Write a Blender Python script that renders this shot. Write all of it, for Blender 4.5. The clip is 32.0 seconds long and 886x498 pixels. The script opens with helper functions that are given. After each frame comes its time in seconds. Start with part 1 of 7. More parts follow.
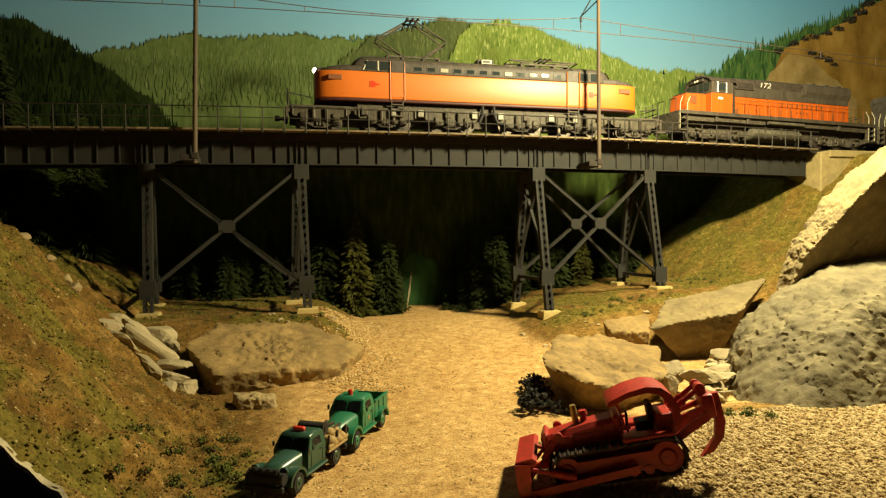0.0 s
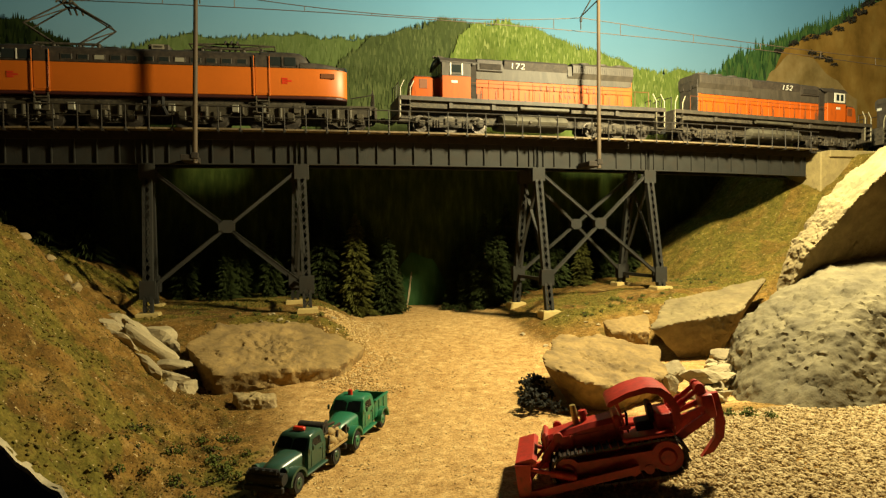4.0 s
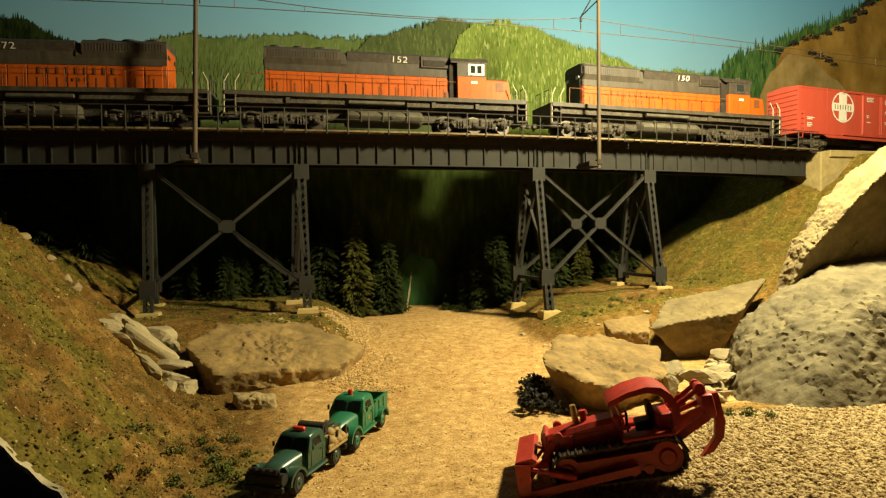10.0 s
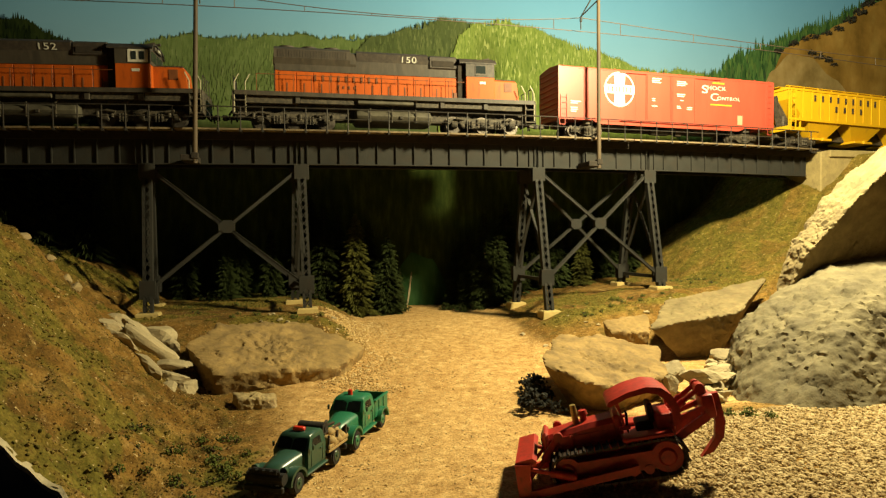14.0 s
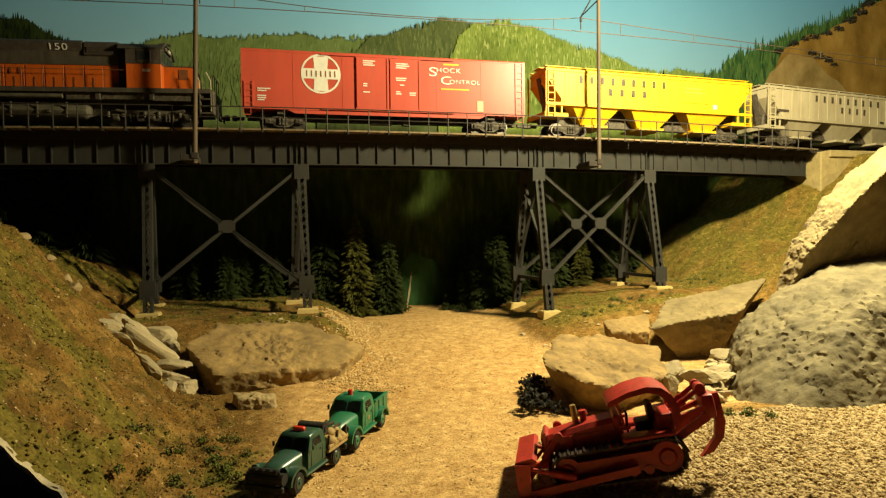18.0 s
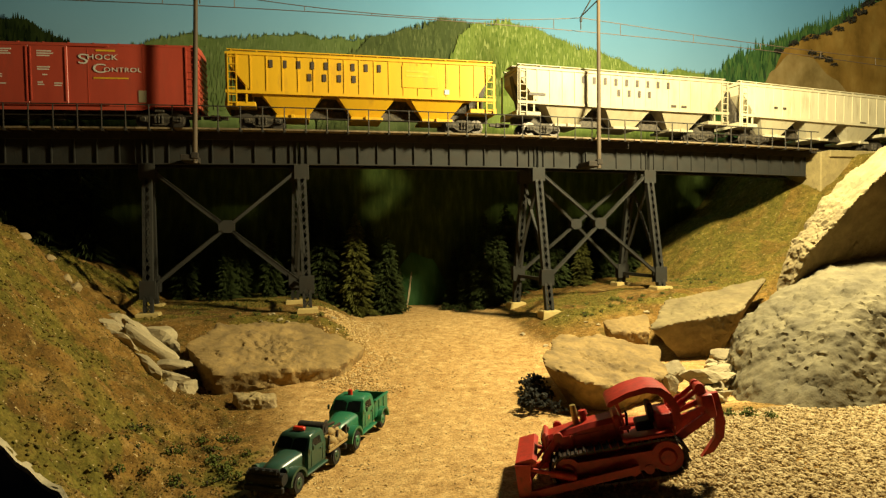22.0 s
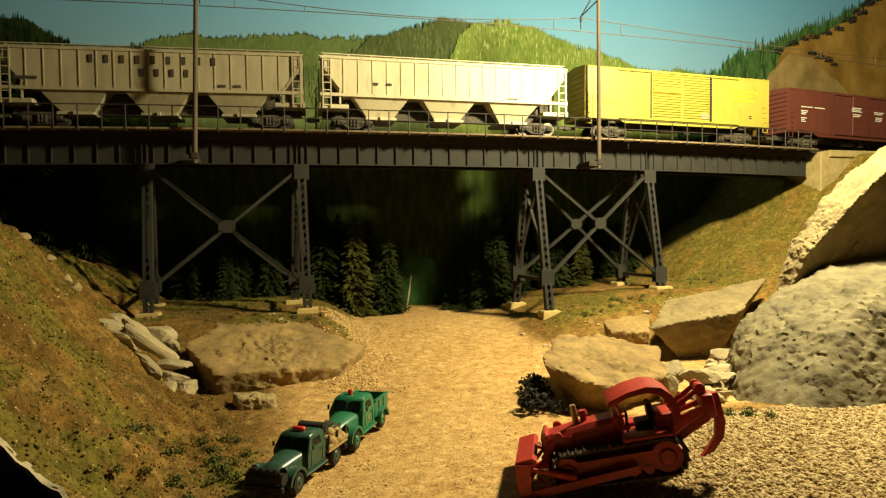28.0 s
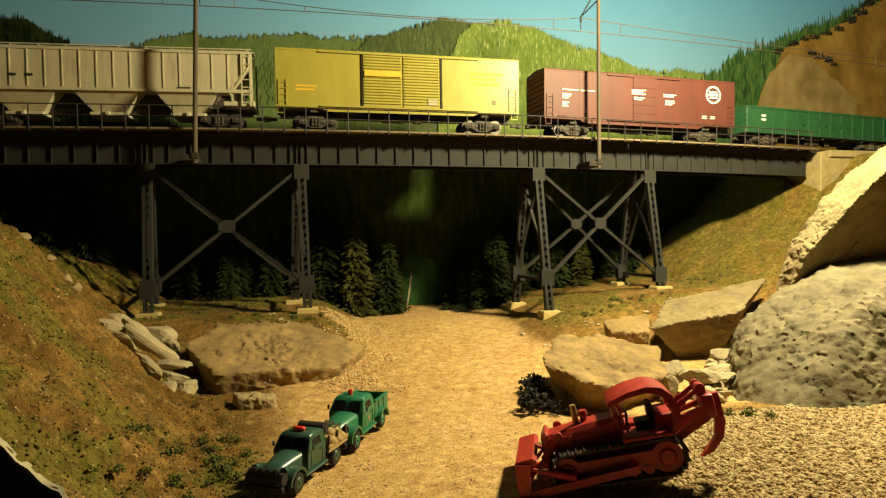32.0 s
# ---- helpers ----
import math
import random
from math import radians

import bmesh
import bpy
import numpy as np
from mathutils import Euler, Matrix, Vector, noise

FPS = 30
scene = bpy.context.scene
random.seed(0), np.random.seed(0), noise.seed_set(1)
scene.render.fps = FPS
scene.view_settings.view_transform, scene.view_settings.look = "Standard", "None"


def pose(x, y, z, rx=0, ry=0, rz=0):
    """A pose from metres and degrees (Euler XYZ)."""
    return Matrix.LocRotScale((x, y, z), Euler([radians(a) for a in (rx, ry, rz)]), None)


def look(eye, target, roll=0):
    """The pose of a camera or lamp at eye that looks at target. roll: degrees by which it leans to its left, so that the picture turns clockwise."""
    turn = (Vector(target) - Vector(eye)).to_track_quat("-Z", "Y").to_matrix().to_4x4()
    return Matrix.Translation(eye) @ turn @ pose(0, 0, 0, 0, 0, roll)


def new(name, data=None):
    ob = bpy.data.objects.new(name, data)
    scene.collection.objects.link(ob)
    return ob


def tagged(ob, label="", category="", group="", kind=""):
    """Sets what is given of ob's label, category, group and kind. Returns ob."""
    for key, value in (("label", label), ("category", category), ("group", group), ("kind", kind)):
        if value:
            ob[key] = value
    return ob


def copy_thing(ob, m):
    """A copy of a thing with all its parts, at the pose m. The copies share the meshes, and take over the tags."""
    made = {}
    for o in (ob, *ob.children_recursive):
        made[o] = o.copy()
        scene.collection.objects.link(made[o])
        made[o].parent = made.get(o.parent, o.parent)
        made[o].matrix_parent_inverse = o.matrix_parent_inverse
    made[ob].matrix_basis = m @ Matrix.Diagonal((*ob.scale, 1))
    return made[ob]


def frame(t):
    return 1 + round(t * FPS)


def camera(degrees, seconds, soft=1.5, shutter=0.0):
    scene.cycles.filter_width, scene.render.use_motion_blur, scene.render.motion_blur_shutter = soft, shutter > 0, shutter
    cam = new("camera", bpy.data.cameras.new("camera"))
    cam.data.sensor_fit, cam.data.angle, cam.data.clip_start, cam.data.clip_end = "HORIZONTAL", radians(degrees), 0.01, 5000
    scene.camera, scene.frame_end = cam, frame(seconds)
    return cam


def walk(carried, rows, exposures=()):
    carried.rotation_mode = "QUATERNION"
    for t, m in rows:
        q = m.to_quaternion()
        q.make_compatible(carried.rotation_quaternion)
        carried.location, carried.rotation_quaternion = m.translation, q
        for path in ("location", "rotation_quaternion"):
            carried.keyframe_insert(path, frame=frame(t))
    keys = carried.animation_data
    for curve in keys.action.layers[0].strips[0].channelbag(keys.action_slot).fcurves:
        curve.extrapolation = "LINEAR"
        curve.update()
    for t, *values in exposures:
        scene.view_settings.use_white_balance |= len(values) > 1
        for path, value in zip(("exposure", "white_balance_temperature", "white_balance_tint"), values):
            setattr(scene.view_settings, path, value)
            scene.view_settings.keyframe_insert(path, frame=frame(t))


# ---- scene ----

# the camera stands on a tripod before the model railway
EYE = (0.09092, -0.47935, -0.07614)
AIM = (0.21023, 0.00604, -0.08874)
ROLL = -0.671
cam = camera(70, 32.0, soft=1.3)
walk(cam, [(0.0, look(EYE, AIM, ROLL)), (32.0, look(EYE, AIM, ROLL))], exposures=[(0.0, 0.0), (32.0, 0.0)])

# dim room light, and one warm lamp over the layout
world = bpy.data.worlds.new("dim_room")
world.use_nodes = True
scene.world = world
world.node_tree.nodes["Background"].inputs[0].default_value = (0.75, 0.85, 1.0, 1)
world.node_tree.nodes["Background"].inputs[1].default_value = 0.005
lamp_data = bpy.data.lights.new("workshop_lamp", "POINT")
lamp_data.energy, lamp_data.color, lamp_data.shadow_soft_size = 10.6, (1.0, 0.876, 0.49), 0.015
lamp = new("workshop_lamp", lamp_data)
lamp.matrix_basis = pose(0.368, -0.192, 0.110)

MM = 0.001
C1, C2, SPEED = 130.43, -21.85, 58.95      # track curve in mm per square metre, train speed in mm per second


def P(x, y, z, rx=0, ry=0, rz=0):
    """A pose in millimetres and degrees."""
    return pose(x * MM, y * MM, z * MM, rx, ry, rz)


def bend(s, c, lo=-200.0, hi=650.0, fade=220.0):
    """The offset of the track at s: a gentle curve that runs out straight at both ends."""
    m = min(max(s, lo), hi)
    d = (m - 200.0) / 1000.0
    out = c * d * d
    if s != m:
        rest, slope = s - m, 2 * c * d / 1000.0
        out += slope * math.copysign(fade * (1 - math.exp(-abs(rest) / fade)), rest)
    return out


def track_y(s):
    return bend(s, C1)


def track_z(s):
    return bend(s, C2)


def track_pose(s, reach=60.0):
    """The pose of a thing that stands on the rails at s."""
    a, b = Vector((s - reach, track_y(s - reach), track_z(s - reach))), Vector((s + reach, track_y(s + reach), track_z(s + reach)))
    m, d = (a + b) / 2, b - a
    return P(m.x, m.y, m.z, 0, -math.degrees(math.atan2(d.z, d.x)), math.degrees(math.atan2(d.y, d.x)))


# ---- materials ----
def ramp(nt, fac, stops):
    n = nt.nodes.new("ShaderNodeValToRGB")
    while len(n.color_ramp.elements) < len(stops):
        n.color_ramp.elements.new(0.5)
    for e, (at_, col) in zip(n.color_ramp.elements, stops):
        e.position, e.color = at_, (*col, 1) if len(col) == 3 else col
    nt.links.new(fac, n.inputs[0])
    return n.outputs[0]


def noise_node(nt, scale, detail=4.0, stretch=None, rough=0.6, coord="Object"):
    co = nt.nodes.new("ShaderNodeTexCoord").outputs[coord]
    if stretch:
        mp = nt.nodes.new("ShaderNodeMapping")
        mp.inputs["Scale"].default_value = stretch
        nt.links.new(co, mp.inputs[0])
        co = mp.outputs[0]
    n = nt.nodes.new("ShaderNodeTexNoise")
    n.inputs["Scale"].default_value, n.inputs["Detail"].default_value, n.inputs["Roughness"].default_value = scale, detail, rough
    nt.links.new(co, n.inputs["Vector"])
    return n.outputs["Fac"]


def mixc(nt, fac, a, b, kind="MIX"):
    n = nt.nodes.new("ShaderNodeMix")
    n.data_type, n.blend_type = "RGBA", kind
    for sock, v in ((n.inputs[0], fac), (n.inputs[6], a), (n.inputs[7], b)):
        if isinstance(v, bpy.types.NodeSocket):
            nt.links.new(v, sock)
        else:
            sock.default_value = v if not isinstance(v, tuple) else (*v, 1)
    return n.outputs[2]


def dimmed(nt, col):
    """Darkens paint and stone by a quarter, so bounced light lifts the shade less."""
    return mixc(nt, 1.0, col, (0.74, 0.74, 0.74), "MULTIPLY")


def material(name, col, rough=0.6, metal=0.0, var=0.22, scale=90.0, bump=0.15, grain=900.0, dirt=None, dirt_amount=0.35, stretch=None, vary=0.0, spec=0.4):
    m = bpy.data.materials.new(name)
    m.use_nodes = True
    nt = m.node_tree
    b = nt.nodes["Principled BSDF"]
    b.inputs["Roughness"].default_value, b.inputs["Metallic"].default_value = rough, metal
    b.inputs["Specular IOR Level"].default_value = spec
    big, small = noise_node(nt, scale, 5, stretch), noise_node(nt, grain, 3)
    dark = tuple(c * (1 - var) for c in col)
    light = tuple(min(1, c * (1 + var)) for c in col)
    out = ramp(nt, big, [(0.3, dark), (0.7, light)])
    out = mixc(nt, 0.5, out, ramp(nt, small, [(0.25, tuple(c * (1 - var) for c in (1, 1, 1))), (0.75, (1, 1, 1))]), "MULTIPLY")
    if dirt:
        f = noise_node(nt, scale * 2.3, 6, stretch)
        out = mixc(nt, ramp(nt, f, [(0.62 - dirt_amount * 0.5, (0, 0, 0)), (0.78, (0.85, 0.85, 0.85))]), out, dirt)
    if vary:
        info = nt.nodes.new("ShaderNodeObjectInfo")
        out = mixc(nt, 1.0, out, ramp(nt, info.outputs["Random"], [(0.0, (1 - vary,) * 3), (1.0, (1, 1, 1))]), "MULTIPLY")
    nt.links.new(dimmed(nt, out), b.inputs["Base Color"])
    if bump:
        bn = nt.nodes.new("ShaderNodeBump")
        bn.inputs["Strength"].default_value, bn.inputs["Distance"].default_value = bump, 0.0006
        nt.links.new(small, bn.inputs["Height"])
        nt.links.new(bn.outputs[0], b.inputs["Normal"])
    return m


def glass_material(name, col=(0.02, 0.025, 0.025), rough=0.08):
    m = bpy.data.materials.new(name)
    m.use_nodes = True
    b = m.node_tree.nodes["Principled BSDF"]
    b.inputs["Base Color"].default_value, b.inputs["Roughness"].default_value = (*col, 1), rough
    b.inputs["Specular IOR Level"].default_value = 0.35
    return m


steel_grey = material("bridge_grey_paint", (0.042, 0.041, 0.036), 0.65, 0.0, 0.18, 60, 0.2, dirt=(0.045, 0.036, 0.028), dirt_amount=0.3, spec=0.15)
deck_dark = material("creosoted_wood", (0.035, 0.026, 0.018), 0.85, 0, 0.4, 250, 0.4)
walk_wood = material("weathered_plank", (0.30, 0.22, 0.12), 0.8, 0, 0.35, 300, 0.3, vary=0.4)
rail_steel = material("rail_steel", (0.35, 0.27, 0.19), 0.35, 0.9, 0.25, 200, 0.1)
rail_paint = material("handrail_black", (0.05, 0.042, 0.034), 0.6, 0.2, 0.3, 200, 0.1)
concrete = material("cast_concrete", (0.42, 0.325, 0.135), 0.85, 0, 0.2, 120, 0.35, dirt=(0.28, 0.2, 0.1), dirt_amount=0.25)
footing_yellow = material("yellow_concrete", (0.62, 0.46, 0.17), 0.85, 0, 0.18, 150, 0.3)
pole_wood = material("brown_pole", (0.105, 0.072, 0.04), 0.7, 0, 0.3, 220, 0.3, stretch=(1, 1, 0.1))
wire_metal = material("wire_metal", (0.13, 0.095, 0.07), 0.6, 0.1, 0.2, 200, 0)
orange = material("orange_loco_paint", (0.57, 0.108, 0.009), 0.55, 0, 0.12, 120, 0.06, dirt=(0.22, 0.05, 0.012), dirt_amount=0.12, stretch=(1, 1, 0.3), spec=0.25)
joe_orange = material("yellow_orange_paint", (0.70, 0.165, 0.012), 0.45, 0, 0.05, 60, 0.03, spec=0.5)
loco_black = material("weathered_black_paint", (0.055, 0.043, 0.034), 0.6, 0, 0.3, 140, 0.12, dirt=(0.11, 0.085, 0.06), dirt_amount=0.3)
# greyer copy of the weathered black; the lighter tone stands in for lamplight
loco_grey = material("greyed_black_paint", (0.068, 0.055, 0.04), 0.6, 0, 0.25, 140, 0.12, dirt=(0.11, 0.088, 0.062), dirt_amount=0.3, stretch=(1, 1, 0.3))
tank_grey = material("dusty_tank_paint", (0.13, 0.115, 0.08), 0.6, 0, 0.3, 120, 0.1, dirt=(0.06, 0.05, 0.038), dirt_amount=0.3)
grab_pale = material("pale_grab_iron", (0.5, 0.45, 0.3), 0.5, 0, 0.1, 200, 0)
under_black = material("grimy_underframe", (0.06, 0.05, 0.037), 0.7, 0.1, 0.45, 250, 0.3, dirt=(0.19, 0.15, 0.095), dirt_amount=0.42)
wheel_steel = material("worn_wheel_steel", (0.2, 0.17, 0.14), 0.4, 0.7, 0.25, 250, 0.1)
wheel_rim = material("shiny_wheel_tread", (0.17, 0.15, 0.125), 0.45, 0.7, 0.1, 250, 0.0)
grab_white = material("white_grab_iron", (0.75, 0.72, 0.62), 0.5, 0, 0.1, 200, 0)
number_white = material("white_lettering", (0.8, 0.77, 0.68), 0.5, 0, 0.08, 200, 0)
maroon = material("dark_maroon_stripe", (0.07, 0.015, 0.012), 0.5, 0, 0.15, 120, 0.05)
window_dark = glass_material("dark_window_glass")
box_red = material("red_boxcar_paint", (0.56, 0.085, 0.05), 0.42, 0, 0.1, 80, 0.06, dirt=(0.46, 0.09, 0.055), dirt_amount=0.2, stretch=(1, 1, 0.25))
box_brown = material("oxide_boxcar_paint", (0.115, 0.03, 0.019), 0.6, 0, 0.14, 90, 0.06, dirt=(0.085, 0.026, 0.017), dirt_amount=0.2, stretch=(1, 1, 0.25))
hop_yellow = material("yellow_hopper_paint", (0.80, 0.45, 0.007), 0.55, 0, 0.07, 80, 0.05, dirt=(0.55, 0.29, 0.02), dirt_amount=0.15, stretch=(1, 1, 0.2))
hop_grey = material("grey_hopper_paint", (0.44, 0.38, 0.245), 0.55, 0, 0.12, 80, 0.06, dirt=(0.31, 0.25, 0.15), dirt_amount=0.3, stretch=(1, 1, 0.2))
hop_cream = material("cream_hopper_paint", (0.74, 0.655, 0.43), 0.48, 0, 0.07, 80, 0.05, dirt=(0.44, 0.36, 0.22), dirt_amount=0.2, stretch=(1, 1, 0.2))
box_lime = material("lime_yellow_boxcar_paint", (0.42, 0.36, 0.06), 0.4, 0, 0.08, 80, 0.06, dirt=(0.34, 0.27, 0.04), dirt_amount=0.2, stretch=(1, 1, 0.3))
gon_green = material("green_gondola_paint", (0.022, 0.09, 0.036), 0.5, 0, 0.12, 90, 0.06)
letter_dark = material("dark_lettering", (0.07, 0.05, 0.035), 0.6, 0, 0.2, 200, 0)
letter_brown = material("brown_lettering", (0.22, 0.07, 0.02), 0.6, 0, 0.2, 200, 0)
letter_yellow = material("yellow_lettering", (0.85, 0.5, 0.03), 0.6, 0, 0.15, 200, 0)
roof_metal = material("roof_galvanised", (0.42, 0.37, 0.27), 0.5, 0.2, 0.15, 120, 0.1)
truck_green = material("green_truck_enamel", (0.028, 0.20, 0.10), 0.35, 0, 0.1, 120, 0.04, spec=0.5)
truck_dark = material("dark_green_enamel", (0.04, 0.10, 0.065), 0.3, 0, 0.15, 120, 0.04, spec=0.5)
rubber = material("black_rubber", (0.022, 0.02, 0.018), 0.75, 0, 0.3, 300, 0.2)
beacon_red = material("red_beacon_plastic", (0.75, 0.045, 0.02), 0.3, 0, 0.08, 200, 0)
dozer_red = material("red_dozer_paint", (0.52, 0.036, 0.022), 0.42, 0, 0.15, 150, 0.1, dirt=(0.14, 0.02, 0.014), dirt_amount=0.3)
dozer_track = material("dark_track_steel", (0.055, 0.035, 0.025), 0.5, 0.4, 0.3, 250, 0.2)
brass = material("pale_brass", (0.5, 0.36, 0.12), 0.4, 0.5, 0.15, 200, 0.05)
cargo_tan = material("tan_canvas", (0.5, 0.34, 0.13), 0.8, 0, 0.25, 200, 0.3)
rock_tan = material("tan_stone", (0.38, 0.25, 0.09), 0.9, 0, 0.35, 70, 0.8, 500, dirt=(0.15, 0.1, 0.05), dirt_amount=0.3)
rock_pale = material("pale_stone", (0.47, 0.35, 0.165), 0.9, 0, 0.3, 70, 0.8, 500, dirt=(0.27, 0.2, 0.12), dirt_amount=0.25)
rock_crag = material("weathered_cream_stone", (0.28, 0.215, 0.10), 0.92, 0, 0.35, 60, 0.9, 420, dirt=(0.17, 0.12, 0.06), dirt_amount=0.35)
rock_cream = material("cream_rubble", (0.62, 0.5, 0.29), 0.9, 0, 0.2, 90, 0.6, 600, vary=0.35)
rock_grey = material("grey_plaster_rock", (0.24, 0.198, 0.108), 0.9, 0, 0.4, 45, 0.9, 420, dirt=(0.13, 0.105, 0.065), dirt_amount=0.35)
# one conifer green in two copies, shaded and lit, with the light in the colour
foliage = material("conifer_shade_tone", (0.05, 0.066, 0.02), 0.95, 0, 0.5, 220, 0.3, vary=0.35, spec=0.05)
foliage_lit = material("conifer_lit_tone", (0.105, 0.105, 0.024), 0.95, 0, 0.5, 220, 0.3, vary=0.3, spec=0.05)
trunk_bark = material("bark", (0.07, 0.045, 0.025), 0.9, 0, 0.4, 220, 0.5)
bush_dark = material("dark_lichen", (0.022, 0.021, 0.014), 0.95, 0, 0.5, 220, 0.5)
turf_green = material("green_turf_foam", (0.14, 0.17, 0.024), 0.95, 0, 0.5, 260, 0.5)
fascia_blue = material("slate_fascia", (0.09, 0.10, 0.14), 0.7, 0, 0.2, 40, 0.1)
plaster = material("plaster_edge", (0.6, 0.5, 0.32), 0.9, 0, 0.25, 120, 0.5)


# ---- mesh helpers, all in millimetres ----
def box(bm, x0, x1, y0, y1, z0, z1, b=0.0, seg=1):
    v = [bm.verts.new((x, y, z)) for x in (x0, x1) for y in (y0, y1) for z in (z0, z1)]
    fs = [bm.faces.new([v[i] for i in q]) for q in ((0, 1, 3, 2), (4, 6, 7, 5), (0, 4, 5, 1), (2, 3, 7, 6), (0, 2, 6, 4), (1, 5, 7, 3))]
    if b:
        edges = list({e for f in fs for e in f.edges})
        bmesh.ops.bevel(bm, geom=edges, offset=b, segments=seg, affect="EDGES", profile=0.5)
    return bm


def rod(bm, p, q, r, r2=None, n=8, cap=True):
    p, q = Vector(p), Vector(q)
    r2 = r if r2 is None else r2
    d = (q - p).normalized()
    a = d.orthogonal().normalized()
    c = d.cross(a)
    rings = []
    for o, rr in ((p, r), (q, r2)):
        rings.append([bm.verts.new(o + (a * math.cos(t) + c * math.sin(t)) * rr) for t in (2 * math.pi * (i + 0.5) / n for i in range(n))])
    for i in range(n):
        bm.faces.new((rings[0][i], rings[0][(i + 1) % n], rings[1][(i + 1) % n], rings[1][i]))
    if cap:
        bm.faces.new(rings[0][::-1])
        bm.faces.new(rings[1])
    return bm


def bar(bm, p, q, w, h):
    """A flat bar from p to q, w wide across the view, h deep."""
    p, q = Vector(p), Vector(q)
    d = (q - p).normalized()
    dep = Vector((0, 1, 0)) - d * d.y
    if dep.length < 0.2:
        dep = Vector((1, 0, 0)) - d * d.x
    dep.normalize()
    wid = d.cross(dep)
    v = [bm.verts.new(o + wid * (w / 2 * i) + dep * (h / 2 * j)) for o in (p, q) for i, j in ((-1, -1), (1, -1), (1, 1), (-1, 1))]
    for a in range(4):
        bm.faces.new((v[a], v[(a + 1) % 4], v[4 + (a + 1) % 4], v[4 + a]))
    bm.faces.new(v[3::-1])
    bm.faces.new(v[4:])
    return bm


def path_rod(bm, pts, r, n=6):
    for a, b in zip(pts, pts[1:]):
        rod(bm, a, b, r, n=n)
    return bm


def tube(bm, pts, r, n=6):
    """One smooth tube through a line of points that runs mainly along x."""
    loft(bm, [[Vector(p) + Vector((0, r * math.cos(2 * math.pi * i / n), r * math.sin(2 * math.pi * i / n))) for i in range(n)] for p in pts])
    return bm


def prism(bm, pts, a0, a1, axis="y"):
    """A polygon swept along an axis: (x, z) along y, (y, z) along x, (x, y) along z."""
    def at3(u, v, a):
        return {"y": (u, a, v), "x": (a, u, v), "z": (u, v, a)}[axis]
    lo, hi = [bm.verts.new(at3(u, v, a0)) for u, v in pts], [bm.verts.new(at3(u, v, a1)) for u, v in pts]
    n = len(pts)
    for i in range(n):
        bm.faces.new((lo[i], lo[(i + 1) % n], hi[(i + 1) % n], hi[i]))
    bm.faces.new(lo[::-1])
    bm.faces.new(hi)
    return bm


def loft(bm, sections):
    """Closed rings of equal length joined into a skin with capped ends."""
    rings = [[bm.verts.new(p) for p in s] for s in sections]
    n = len(rings[0])
    for a, b in zip(rings, rings[1:]):
        for i in range(n):
            bm.faces.new((a[i], a[(i + 1) % n], b[(i + 1) % n], b[i]))
    bm.faces.new(rings[0][::-1])
    bm.faces.new(rings[-1])
    return bm


def wheel_disc(bm, x, y0, y1, z, r, n=16, tread=0.0):
    rod(bm, (x, y0, z), (x, y1, z), r, n=n)
    return bm


def fresh():
    return bmesh.new()


def mesh_of(name, bm, mats, smooth=None):
    bmesh.ops.recalc_face_normals(bm, faces=bm.faces)
    bmesh.ops.scale(bm, vec=(MM, MM, MM), verts=bm.verts)
    me = bpy.data.meshes.new(name)
    bm.to_mesh(me)
    bm.free()
    for m in mats if isinstance(mats, (list, tuple)) else [mats]:
        me.materials.append(m)
    if smooth:
        me.polygons.foreach_set("use_smooth", [True] * len(me.polygons))
        me.set_sharp_from_angle(angle=radians(smooth))
    return me


def part(name, bm, mats, parent=None, label="", smooth=None, at=None):
    """One mesh object under a thing or part (or a thing of its own)."""
    ob = new(name, mesh_of(name, bm, mats, smooth))
    ob.parent = parent
    if at is not None:
        ob.matrix_basis = at
    return tagged(ob, label)


def again(name, me, parent, at=None):
    ob = new(name, me)
    ob.parent = parent
    if at is not None:
        ob.matrix_basis = at
    return ob


def thing(name, at, label, category, group=""):
    ob = new(name)
    ob.empty_display_size = 0.01
    ob.matrix_basis = at
    return tagged(ob, label, category, group)


def lettering(name, text, size, mat, parent, at, squash=1.0):
    cu = bpy.data.curves.new(name, "FONT")
    cu.body, cu.size, cu.extrude, cu.align_x, cu.align_y = text, size * MM, 0.00008, "CENTER", "CENTER"
    cu.space_character = 1.1
    tmp = bpy.data.objects.new("tmp_text", cu)
    me = bpy.data.meshes.new_from_object(tmp)
    bpy.data.objects.remove(tmp)
    me.materials.clear()
    me.materials.append(mat)
    ob = new(name, me)
    ob.parent = parent
    ob.matrix_basis = at @ Matrix.Diagonal((squash, 1, 1, 1))
    return ob


# value noise over arrays
TABLE = np.random.RandomState(7).rand(256, 256)


def vnoise(x, y):
    xi, yi = np.floor(x).astype(int), np.floor(y).astype(int)
    fx, fy = x - xi, y - yi
    fx, fy = fx * fx * (3 - 2 * fx), fy * fy * (3 - 2 * fy)
    a, b = TABLE[xi % 256, yi % 256], TABLE[(xi + 1) % 256, yi % 256]
    c, d = TABLE[xi % 256, (yi + 1) % 256], TABLE[(xi + 1) % 256, (yi + 1) % 256]
    return a + (b - a) * fx + (c - a) * fy + (a - b - c + d) * fx * fy - 0.5


def fbm(x, y, size, octaves=4, gain=0.5):
    out, amp, k = 0, 1.0, 1.0 / size
    for i in range(octaves):
        out = out + amp * vnoise(x * k + 17.3 * i, y * k + 5.7 * i)
        amp, k = amp * gain, k * 2.07
    return out


def smooth(x, a, b):
    t = np.clip((x - a) / (b - a), 0, 1)
    return t * t * (3 - 2 * t)


